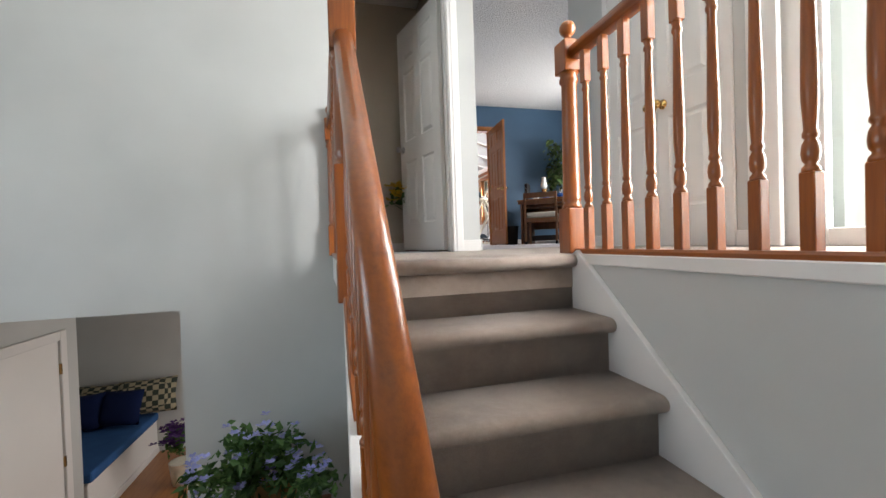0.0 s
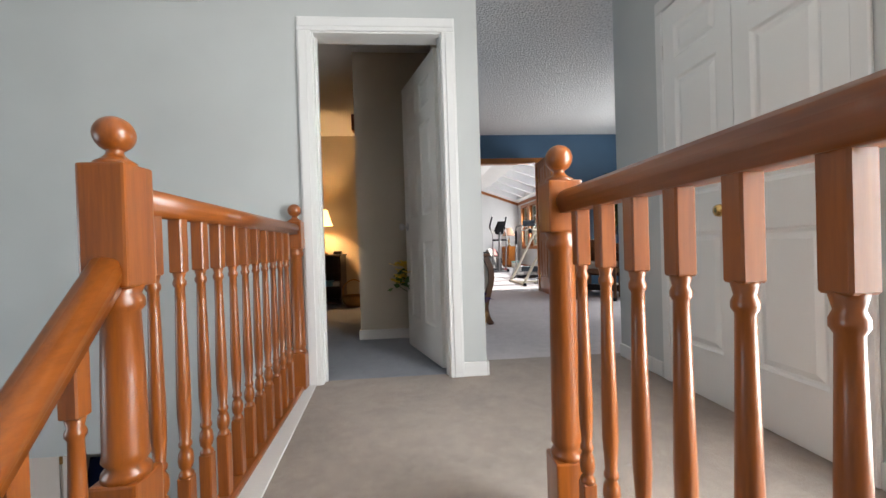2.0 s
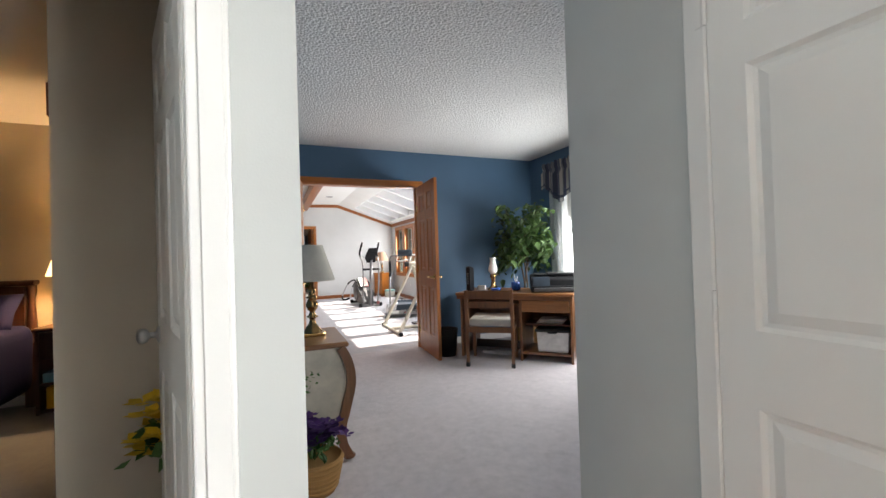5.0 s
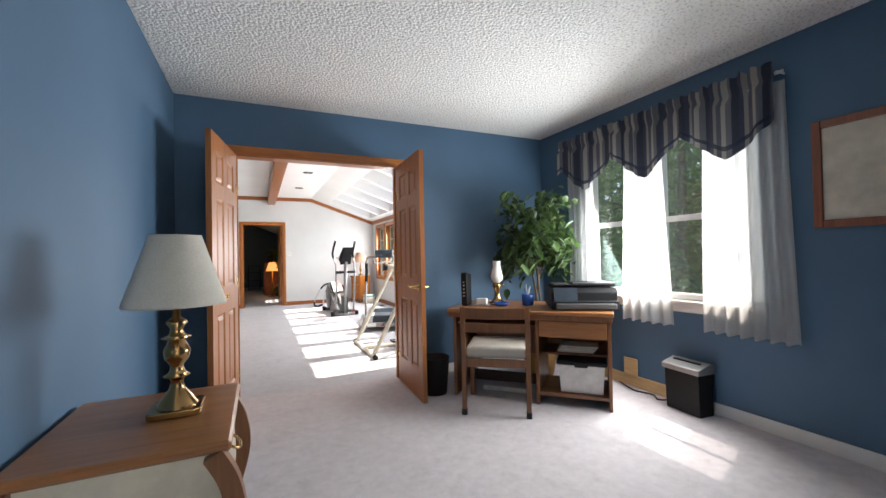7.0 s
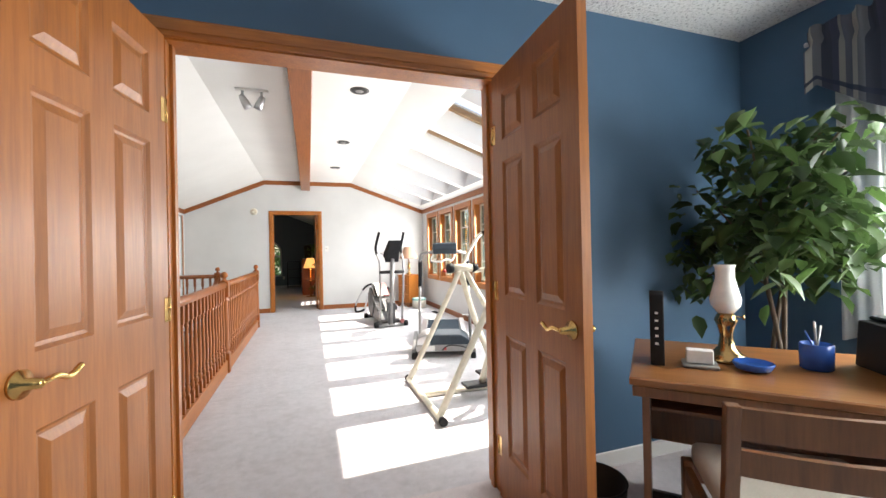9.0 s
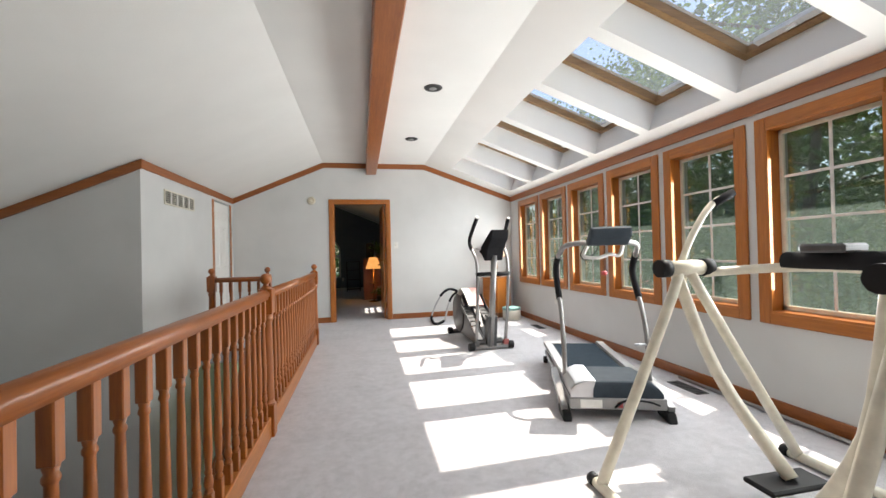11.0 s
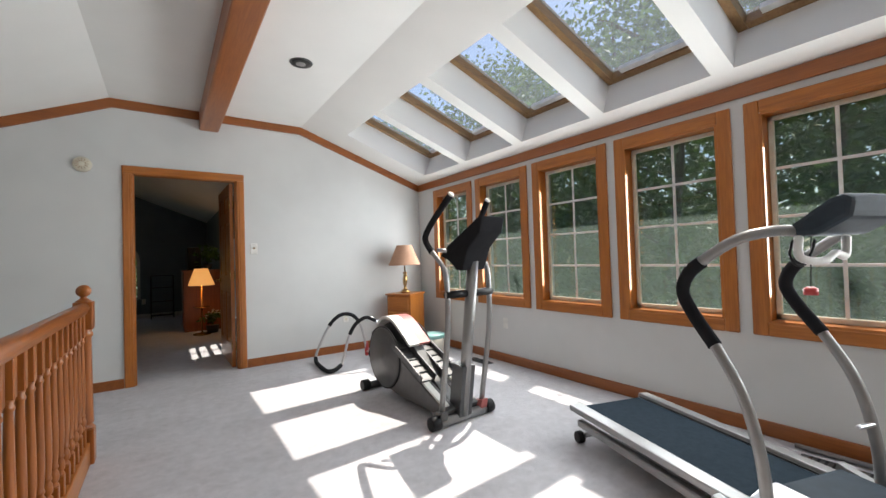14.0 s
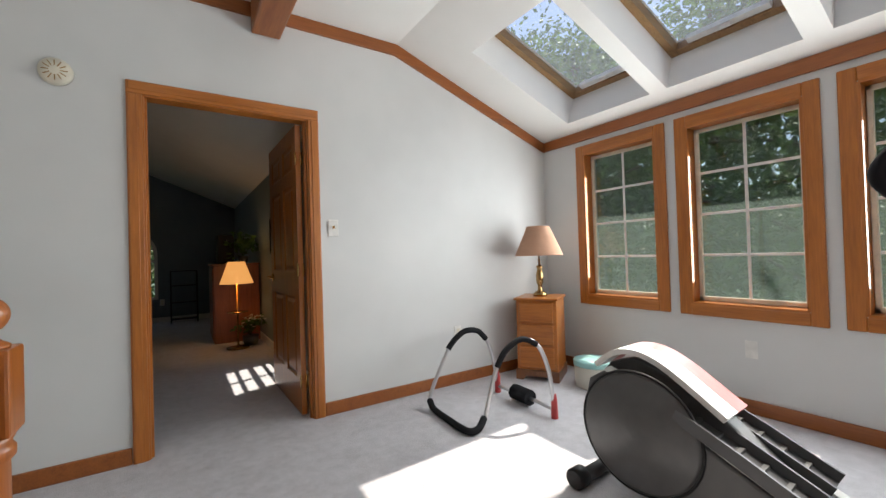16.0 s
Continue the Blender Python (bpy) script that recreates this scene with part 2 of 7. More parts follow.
DARKBLUE = fabric("dark_blue_pillow", (0.008, 0.016, 0.06))
PILLOWW = fabric("ivory_pillow", (0.6, 0.57, 0.5))
WICKER = fabric("wicker", (0.34, 0.19, 0.07))
PAPER = plain("paper", (0.75, 0.74, 0.70), 0.7)
YELLOW = plain("yellow_petals", (0.72, 0.48, 0.02), 0.6)
PURPLE = plain("purple_petals", (0.07, 0.02, 0.14), 0.7)
LILAC = plain("lilac_petals", (0.30, 0.32, 0.62), 0.6)
LEAF = leafy("ficus_leaves", (0.018, 0.040, 0.012), (0.052, 0.095, 0.026), 0.5)
LEAF2 = leafy("flower_leaves", (0.03, 0.085, 0.02), (0.08, 0.17, 0.045), 0.6)
TREELEAF = leafy("tree_leaves", (0.046, 0.095, 0.032), (0.118, 0.195, 0.060), 0.55)
BARK = plain("bark", (0.09, 0.065, 0.045), 0.9, 0.0, 0.3, 9.0, 0.6)
GRASS = carpet("lawn", (0.06, 0.11, 0.03), 0.3)
PANE = glass("window_glass")


# besides the mesh, milky haze over the view is mixed into this material
def insect_screen(name, color=(0.29, 0.36, 0.335), cover=0.23, tint=(1, 1, 1)):
    m, t, b = nodes(name, 0.8)
    tp, tr, mx = (t.nodes.new("ShaderNode" + k) for k in ("BsdfTransparent", "BsdfTranslucent", "MixShader"))
    tr.inputs[0].default_value = (*color, 1)
    tp.inputs[0].default_value = (*tint, 1)
    mx.inputs[0].default_value = cover
    t.links.new(tp.outputs[0], mx.inputs[1])
    t.links.new(tr.outputs[0], mx.inputs[2])
    t.links.new(mx.outputs[0], t.nodes["Material Output"].inputs[0])
    return m


SCREEN = insect_screen("insect_screen_mesh")
# pale sky haze is mixed into the roof glass as translucent colour
HAZED = insect_screen("hazed_roof_glass", (0.55, 0.60, 0.64), 0.08, (0.86, 0.89, 0.92))
SCREEN_OFFICE = insect_screen("office_screen_mesh", (0.14, 0.18, 0.17), 0.12)
ROOFWOOD = wood("roof_window_wood", (0.20, 0.10, 0.035), (0.34, 0.19, 0.075), 0.4, "X")
# near-black paint for the shade inside vents and ceiling lights; nothing is hollowed out
HOLE_SHADE = plain("painted_recess_shade", (0.02, 0.02, 0.02), 0.6)
PAINTED = plain("cream_painted_panel", (0.55, 0.50, 0.40), 0.4, 0.0, 0.2, 8.0)
ROOF = plain("roof_shingle", (0.09, 0.085, 0.08), 0.9)


def striped(name):
    m, t, b = nodes(name, 0.9)
    c = t.nodes.new("ShaderNodeTexCoord")
    s = t.nodes.new("ShaderNodeSeparateXYZ")
    t.links.new(c.outputs["UV"], s.inputs[0])
    f = t.nodes.new("ShaderNodeMath")
    f.operation = "FRACT"
    k = t.nodes.new("ShaderNodeMath")
    k.operation = "MULTIPLY"
    k.inputs[1].default_value = 5.5
    t.links.new(s.outputs[0], k.inputs[0])
    t.links.new(k.outputs[0], f.inputs[0])
    col = ramp(t, f.outputs[0], [(0.0, (0.035, 0.042, 0.065)), (0.22, (0.13, 0.14, 0.16)), (0.40, (0.33, 0.32, 0.29)), (0.55, (0.085, 0.095, 0.125)), (0.72, (0.23, 0.23, 0.215)), (0.86, (0.045, 0.05, 0.085))])
    for n in t.nodes:
        if n.bl_idname == "ShaderNodeValToRGB":
            n.color_ramp.interpolation = "CONSTANT"
    band = t.nodes.new("ShaderNodeMath")
    band.operation = "COMPARE"
    band.inputs[1].default_value, band.inputs[2].default_value = 0.13, 0.03
    t.links.new(s.outputs[1], band.inputs[0])
    t.links.new(mix(t, band.outputs[0], col, (0.02, 0.03, 0.06)), b.inputs["Base Color"])
    tr, mx = t.nodes.new("ShaderNodeBsdfTranslucent"), t.nodes.new("ShaderNodeMixShader")
    t.links.new(col, tr.inputs[0])
    mx.inputs[0].default_value = 0.1
    t.links.new(b.outputs[0], mx.inputs[1])
    t.links.new(tr.outputs[0], mx.inputs[2])
    t.links.new(mx.outputs[0], t.nodes["Material Output"].inputs[0])
    return m


def plaid(name):
    m, t, b = nodes(name, 0.9)
    v = coords(t, "Object", (1, 1, 1))
    s = t.nodes.new("ShaderNodeTexChecker")
    s.inputs["Scale"].default_value = 16.0
    s.inputs[1].default_value, s.inputs[2].default_value = (0.03, 0.04, 0.03, 1), (0.34, 0.30, 0.20, 1)
    t.links.new(v, s.inputs[0])
    t.links.new(s.outputs[0], b.inputs["Base Color"])
    return m


STRIPES, PLAID = striped("striped_valance_cloth"), plaid("plaid_cloth")

# ---- mesh tools ----


def box(bm, x0, x1, y0, y1, z0, z1, bevel=0.0, seg=1):
    r = bmesh.ops.create_cube(bm, size=1.0, matrix=Matrix.Translation(((x0 + x1) / 2, (y0 + y1) / 2, (z0 + z1) / 2)) @ Matrix.Diagonal((x1 - x0, y1 - y0, z1 - z0, 1)))
    if bevel:
        edges = {e for v in r["verts"] for e in v.link_edges}
        bmesh.ops.bevel(bm, geom=list(edges), offset=bevel, segments=seg, affect="EDGES", profile=0.6)
    return r["verts"]


def lathe(bm, profile, segs=14, at=(0, 0, 0), m=None):
    rings = []
    m = m or Matrix.Identity(4)
    for r, z in profile:
        rings.append([bm.verts.new(m @ Vector((at[0] + r * math.cos(2 * math.pi * i / segs), at[1] + r * math.sin(2 * math.pi * i / segs), at[2] + z))) for i in range(segs)])
    for a, b in zip(rings, rings[1:]):
        for i in range(segs):
            f = bm.faces.new((a[i], a[(i + 1) % segs], b[(i + 1) % segs], b[i]))
            f.smooth = True
    bm.faces.new(rings[0][::-1])
    bm.faces.new(rings[-1])


def smooth_line(pts, n=6):
    pts = [Vector(p) for p in pts]
    out = []
    for i in range(len(pts) - 1):
        p0, p1, p2, p3 = pts[max(i - 1, 0)], pts[i], pts[i + 1], pts[min(i + 2, len(pts) - 1)]
        for k in range(n):
            u = k / n
            out.append(0.5 * (2 * p1 + (p2 - p0) * u + (2 * p0 - 5 * p1 + 4 * p2 - p3) * u * u + (3 * p1 - p0 - 3 * p2 + p3) * u ** 3))
    return out + [pts[-1]]


def sweep(bm, pts, section, smooth=True):
    """A closed section of (side, up) points run along a line."""
    pts = [Vector(p) for p in pts]
    rings, up = [], None
    for i, p in enumerate(pts):
        d = (pts[min(i + 1, len(pts) - 1)] - pts[max(i - 1, 0)]).normalized()
        ref = Vector((0, 0, 1)) if abs(d.z) < 0.95 else Vector((0, 1, 0))
        if up is not None:
            ref = up
        side = d.cross(ref).normalized()
        up = side.cross(d).normalized()
        rings.append([bm.verts.new(p + side * a + up * b) for a, b in section])
    n = len(section)
    for a, b in zip(rings, rings[1:]):
        for i in range(n):
            f = bm.faces.new((a[i], b[i], b[(i + 1) % n], a[(i + 1) % n]))
            f.smooth = smooth
    bm.faces.new(rings[0])
    bm.faces.new(rings[-1][::-1])


def ring(r, n=10, rz=None):
    return [(r * math.cos(2 * math.pi * i / n), (rz or r) * math.sin(2 * math.pi * i / n)) for i in range(n)]


def tube(bm, pts, r, n=10, curve=0):
    sweep(bm, smooth_line(pts, curve) if curve else pts, ring(r, n))


def prism(bm, outline, axis, a, b, bevel=0.0):
    """An outline of 2D points pushed along an axis from a to b."""
    def put(p, s):
        return {"x": (s, p[0], p[1]), "y": (p[0], s, p[1]), "z": (p[0], p[1], s)}[axis]
    va, vb = [bm.verts.new(put(p, a)) for p in outline], [bm.verts.new(put(p, b)) for p in outline]
    n = len(outline)
    fs = [bm.faces.new(va), bm.faces.new(vb[::-1])]
    for i in range(n):
        fs.append(bm.faces.new((va[i], vb[i], vb[(i + 1) % n], va[(i + 1) % n])))
    bmesh.ops.recalc_face_normals(bm, faces=fs)
    if bevel:
        bmesh.ops.bevel(bm, geom=list({e for f in fs for e in f.edges}), offset=bevel, segments=2, affect="EDGES", profile=0.6)


def ball(bm, x, y, z, r, sx=1, sy=1, sz=1, u=14, v=9):
    res = bmesh.ops.create_uvsphere(bm, u_segments=u, v_segments=v, radius=r, matrix=Matrix.Translation((x, y, z)) @ Matrix.Diagonal((sx, sy, sz, 1)))
    for vert in res["verts"]:
        for f in vert.link_faces:
            f.smooth = True


GYM = Vector((0.261, 0, 0))
ORIGIN = Vector((0, 0, 0))


def finish(bm, name, material):
    me = bpy.data.meshes.new(name)
    bmesh.ops.recalc_face_normals(bm, faces=bm.faces)
    bm.to_mesh(me)
    bm.free()
    me.materials.append(material)
    return me


def part(name, bm, material, parent=None, label=""):
    ob = new(name, finish(bm, name, material))
    ob.parent = parent
    if parent is None:
        ob.location = ORIGIN
    return tagged(ob, label)


def thing(name, label, category, x=0, y=0, z=0, rz=0, group="", kind=""):
    ob = new(name)
    ob.matrix_basis = pose(x + ORIGIN.x, y, z, 0, 0, rz)
    return tagged(ob, label, category, group, kind)


def boxes(name, list_of, material, parent=None, label="", bevel=0.0):
    bm = bmesh.new()
    for b in list_of:
        box(bm, *b, bevel=bevel)
    return part(name, bm, material, parent, label)


def structure(name, list_of, material, label, category, bevel=0.0):
    return tagged(boxes(name, list_of, material, None, "", bevel), label, category, "", "structure")


def cells(u0, u1, v0, v1, holes):
    us = sorted({u0, u1, *[h for q in holes for h in q[:2] if u0 < h < u1]})
    vs = sorted({v0, v1, *[h for q in holes for h in q[2:] if v0 < h < v1]})
    for a, b in zip(us, us[1:]):
        for c, d in zip(vs, vs[1:]):
            if not any(q[0] <= (a + b) / 2 <= q[1] and q[2] <= (c + d) / 2 <= q[3] for q in holes):
                yield a, b, c, d


def wall_y(name, y0, y1, x0, x1, z0, z1, holes, material, label):
    return structure(name, [(a, b, y0, y1, c, d) for a, b, c, d in cells(x0, x1, z0, z1, holes)], material, label, "wall")


def wall_x(name, x0, x1, y0, y1, z0, z1, holes, material, label):
    return structure(name, [(x0, x1, a, b, c, d) for a, b, c, d in cells(y0, y1, z0, z1, holes)], material, label, "wall")


LOW = -2.5      # lower storey's floor
H = 2.50        # flat ceilings

# ---- shell: hall and stair ----
wall_y("wall_hall_end", 2.99, 3.05, -3.2, 1.42, LOW, H, [(0.455, 1.222, -0.01, 2.05), (-2.6, -0.63, LOW, -0.31)], WALL_GREY, "pale grey painted wall above the stairwell with a white cased doorway")
wall_y("wall_bedroom_south", 3.05, 3.11, -3.2, 1.42, LOW, H, [(0.455, 1.222, -0.01, 2.05), (-2.6, -0.63, LOW, -0.31)], WALL_BEIGE, "beige painted wall of the bedroom beside its door")
wall_x("wall_closet", 2.39, 2.47, 1.42, 3.23, -0.2, H, [(1.785, 2.70, -0.01, 2.0), (1.42, 1.56, -0.01, 2.2)], WALL_GREY, "blue grey painted wall around the white closet doors")
wall_x("wall_hall_east", 2.39, 2.47, -1.6, 1.42, -0.2, H, [(-0.4, 1.42, -0.01, 2.1)], WALL_GREY, "blue grey painted hall wall with a glazed opening")
wall_y("wall_office_south", 3.17, 3.23, 2.47, 4.81, -0.02, H, [], WALL_GREY, "grey painted return wall behind the closet")
wall_y("wall_office_south_inner", 3.23, 3.29, 2.475, 4.81, 0, H, [], WALL_BLUE, "deep blue painted office wall")
structure("wall_closet_back", [(3.05, 3.1, 1.5, 3.17, 0, H)], WALL_GREY, "grey painted closet back wall", "wall")
structure("wall_entry", [(-3.2, 2.47, -1.72, -1.6, LOW, H)], WALL_GREY, "pale grey painted entry wall behind the stairs", "wall")
# the opening is made up, to let the stairwell lamp through
wall_x("wall_stair_west", -3.32, -3.2, -1.72, 3.05, LOW, H, [(-0.5, 1.3, -0.45, 1.15)], WALL_GREY, "pale grey painted outer stair wall with an opening added for the fill lamp")
structure("wall_stair_knee", [(1.372, 1.47, -1.6, 1.62, LOW, -0.041)], WALL_GREY, "pale blue grey knee wall beside the carpeted stairs", "wall")
structure("floor_hall", [(1.385, 2.47, -1.6, 1.63, -0.14, 0.0), (1.345, 2.47, 1.63, 3.29, -0.14, 0.0), (0.52, 1.222, 1.63, 3.05, -0.14, 0.0), (1.222, 1.345, 1.63, 3.29, -0.14, 0.0), (0.36, 0.52, 1.63, 3.05, -0.14, 0.0)], CARPET, "beige cut-pile carpet on the upper hall floor", "floor")
# unseen slab added to hide a dark gap and bounce sunlight inwards
structure("bounce_slab", [(2.48, 4.6, -1.6, 1.48, -0.14, -0.01)], TRIM, "pale slab added outside the glazed opening to bounce sunlight", "floor")
structure("ceiling_hall", [(-3.32, 2.47, -1.72, 3.05, H, H + 0.1), (2.47, 3.1, 1.5, 3.05, H, H + 0.1), (1.42, 3.1, 3.05, 3.29, H, H + 0.1)], CEIL, "white painted hall ceiling", "ceiling")
structure("floor_lower", [(-3.3, 1.345, -1.6, 6.6, LOW - 0.1, LOW)], FLOORWOOD, "honey coloured wooden floor of the lower level", "floor")
structure("floor_landing", [(-0.2, 1.345, -1.6, 0.20, LOW, -1.4)], CARPET, "beige carpeted entry landing", "floor")
# lower room seen under the bedroom
structure("wall_lower_back", [(-3.2, 1.0, 6.0, 6.1, LOW, -0.14)], WALL_GREY, "grey painted wall behind the window seat", "wall")
structure("wall_lower_west", [(-3.32, -3.2, 3.11, 6.1, LOW, -0.14)], WALL_GREY, "grey painted wall of the lower room", "wall")
# opening added only so the lower lamp can shine in
wall_x("wall_lower_east", 0.5, 0.6, 3.11, 6.1, LOW, -0.14, [(4.0, 5.5, -2.0, -0.9)], WALL_GREY, "grey painted wall of the lower room with an opening added for the fill lamp")
structure("ceiling_lower", [(-3.2, 0.5, 3.11, 6.0, -0.24, -0.14)], CEIL, "shaded white ceiling of the lower room", "ceiling")

# stairs: carpeted treads with a rolled nosing
stairs = thing("stairs", "carpeted stair flight with rounded nosings and white stringers", "stairs", kind="structure")
RISE, RUN, TOP_Y = 0.203, 0.238, 1.618
for k in range(7):
    z, y = (-RISE * k - 0.03 if k else 0.0), TOP_Y - RUN * k
    bm = bmesh.new()
    back = y + (0.15 if k == 0 else RUN + 0.02)
    prof = [(back, z + 0.002), (y + 0.02, z + 0.002)] + [(y + 0.004 - 0.034 * math.sin(a * math.pi / 6), z - 0.026 + 0.028 * math.cos(a * math.pi / 6)) for a in range(0, 7)] + [(y + 0.02, z - 0.055), (y + 0.022, z - RISE - 0.04), (back, z - RISE - 0.04)]
    prism(bm, prof, "x", 0.515, 1.362)
    for f in bm.faces:
        f.smooth = abs(f.normal.x) < 0.5
    part("tread", bm, CARPET, stairs)
for x0, x1, nm in ((1.347, 1.3715, "right"), (0.38, 0.52, "left")):
    bm = bmesh.new()
    up, run = (0.10, 7) if nm == "right" else (0.02, 5.9)
    prism(bm, [(TOP_Y + 0.02, up - 0.1), (TOP_Y - 0.02, 0.0 + up * 0.2), (TOP_Y - run * RUN, -run * RISE + up), (TOP_Y - run * RUN, -run * RISE - 0.2), (TOP_Y + 0.02, -0.42)], "x", x0, x1, 0.004)
    part("stringer", bm, TRIM, stairs, "white painted stair stringer")
structure("trim_stair_edge", [(1.36, 1.49, -1.6, 1.64, -0.04, 0.004)], TRIM, "white board capping the knee wall", "trim", 0.004)
bm = bmesh.new()
prism(bm, [(0.39, 1.58), (0.52, 1.58), (0.43, 2.972), (0.325, 2.972)], "z", -0.16, 0.006, 0.004)
tagged(part("trim_landing_edge", bm, TRIM), "white board along the stairwell edge", "trim", "", "structure")
structure("wall_stairwell_side", [(0.40, 0.50, 1.65, 2.985, LOW, -0.16)], WALL_GREY, "grey painted side of the stairwell", "wall")

# ---- shell: bedroom ----
structure("floor_bedroom", [(-3.2, 1.222, 3.05, 6.75, -0.14, 0.0)], CARPET_BED, "blue grey bedroom carpet", "floor")
structure("ceiling_bedroom", [(-3.2, 1.222, 3.11, 6.75, 2.44, 2.54)], CEIL, "white bedroom ceiling", "ceiling")
structure("wall_bedroom_north", [(-3.2, 1.02, 6.65, 6.75, 0, 2.44)], WALL_BEIGE, "beige bedroom wall lit by the table lamp", "wall")
structure("wall_bedroom_west", [(-3.3, -3.2, 3.11, 6.75, 0, 2.44)], WALL_BEIGE, "beige bedroom wall", "wall")
structure("wall_bedroom_nook", [(0.55, 1.21, 4.09, 6.65, 0, 2.44)], WALL_BEIGE, "beige projecting wall in the bedroom", "wall")
structure("wall_bedroom_east", [(1.208, 1.222, 3.11, 4.09, 0, 2.44)], WALL_BEIGE, "beige bedroom wall behind the open door", "wall")
structure("baseboard_bedroom", [(0.536, 1.208, 4.076, 4.09, 0, 0.08), (0.536, 0.55, 4.09, 6.65, 0, 0.08), (-3.2, 0.536, 6.635, 6.65, 0, 0.08)], TRIM, "white baseboard in the bedroom", "baseboard")

# ---- shell: office ----
structure("floor_office", [(1.222, 4.93, 3.29, 7.0, -0.14, 0.0)], CARPET_OFFICE, "beige office carpet", "floor")
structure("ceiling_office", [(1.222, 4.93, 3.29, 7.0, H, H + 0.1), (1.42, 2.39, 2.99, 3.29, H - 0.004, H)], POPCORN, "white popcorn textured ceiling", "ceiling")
wall_x("wall_office_west", 1.222, 1.236, 3.11, 6.885, 0, H, [], WALL_BLUE, "deep blue painted office wall")
wall_y("wall_office_north", 6.885, 6.945, 1.222, 4.93, 0, H, [(1.635, 3.082, -0.01, 2.075)], WALL_BLUE, "deep blue painted wall around the oak double doors")
wall_x("wall_office_east", 4.81, 4.93, 3.17, 6.885, 0, H, [(4.72, 6.16, 0.80, 2.12)], WALL_BLUE, "deep blue painted wall around the double window")
structure("baseboard_office", [(1.236, 1.25, 3.11, 6.885, 0, 0.085), (4.795, 4.81, 3.29, 5.15, 0, 0.085), (3.1, 4.795, 6.87, 6.885, 0, 0.085)], TRIM, "white baseboard in the office", "baseboard", 0.003)
structure("baseboard_bare", [(4.795, 4.81, 5.15, 6.87, 0, 0.10)], PINE, "bare pine baseboard below the window", "baseboard", 0.003)

# ---- shell: gym, laid out from its own origin ----
wall_y("wall_gym_south", 6.945, 7.005, -1.6, 4.93, -0.14, 2.9, [(1.635, 3.082, -0.01, 2.075)], WALL_GYM, "pale grey gable wall around the double doors")
ORIGIN = GYM
GX0, GX1, GY0, GY1 = -0.36, 4.436, 7.005, 14.015
EAVE, FLAT = 2.145, 2.72
K1, K2 = 1.07, 2.82
WIN = [(13.62 - 0.87 * k, 12.82 - 0.87 * k) for k in range(7)]
SKY = [(13.575 - 0.862 * k, 12.835 - 0.862 * k) for k in range(7)]
structure("floor_gym", [(1.08, 4.6, 7.0, 14.015, -0.14, 0.0), (-0.37, 1.08, 12.3, 14.015, -0.14, 0.0)], CARPET_GYM, "pale grey cut-pile carpet in the sunlit exercise room", "floor")
wall_x("wall_gym_east", GX1, 4.60, 7.005, 14.1, -0.14, 2.3, [(b + 0.085, a - 0.085, 0.685, 1.93) for a, b in WIN], WALL_GYM, "pale grey wall with a row of oak cased windows")
wall_y("wall_gym_north", 14.015, 14.06, -0.5, 4.6, -0.14, 2.9, [(1.205, 2.145, -0.01, 2.04), (3.3, 4.7, 2.75, 3.0), (3.8, 4.7, 2.55, 3.0), (4.2, 4.7, 2.42, 3.0)], WALL_GYM, "pale grey gable wall with an oak cased doorway")
wall_y("wall_den_south", 14.06, 14.10, -1.6, 2.42, -0.14, 3.2, [(1.205, 2.145, -0.01, 2.04)], WALL_DEN, "slate grey wall of the far room")
wall_x("wall_gym_west", -0.49, GX0, 11.25, 14.015, LOW, 2.2, [(13.17, 13.87, -0.01, 1.98)], WALL_GYM, "pale grey wall with a vent grille and a white door")
structure("wall_gym_nook", [(-1.8, -0.49, 11.25, 11.37, LOW, 2.2)], WALL_GYM, "pale grey wall beside the stairwell", "wall")
structure("wall_well_west", [(-1.92, -1.8, 7.0, 11.37, LOW, 2.2)], WALL_GYM, "pale grey outer wall of the stairwell", "wall")
structure("wall_well_side", [(1.0, 1.08, 7.0, 12.3, LOW, -0.0)], WALL_GYM, "pale grey side of the stairwell", "wall")
structure("wall_well_south", [(-1.8, 1.08, 6.945, 7.0, LOW, 0)], WALL_GYM, "pale grey end of the stairwell", "wall")
structure("floor_well", [(-1.8, 1.0, 6.9, 14.0, LOW - 0.1, LOW)], CARPET_GYM, "carpet at the foot of the stairwell", "floor")

# vaulted ceiling: flat ridge, two slopes, the east one cut by skylight shafts
bm = bmesh.new()
box(bm, K1, K2, 6.9, 14.05, FLAT, FLAT + 0.12)
DIR, NRM = Vector((GX1 - K2, 0, EAVE - FLAT)).normalized(), Vector((FLAT - EAVE, 0, GX1 - K2)).normalized()
SPAN = math.hypot(GX1 - K2, FLAT - EAVE)
U0, U1 = (3.225 - K2) / DIR.x, (4.275 - K2) / DIR.x
THICK = 0.34


def slope_box(bm, a, b, c, d, n0, n1):
    o = Vector((K2, 0, FLAT))
    vs = [bm.verts.new(o + DIR * u + NRM * n + Vector((0, y, 0))) for n in (n0, n1) for u, y in ((a, c), (b, c), (b, d), (a, d))]
    for q in ((0, 1, 2, 3), (7, 6, 5, 4), (0, 4, 5, 1), (1, 5, 6, 2), (2, 6, 7, 3), (3, 7, 4, 0)):
        bm.faces.new([vs[i] for i in q])


for a, b, c, d in cells(0, SPAN + 0.42, 6.9, 14.05, [(U0, U1, s[1], s[0]) for s in SKY]):
    slope_box(bm, a, b, c, d, 0, THICK)
WS = (FLAT - 2.1) / (K1 - GX0)
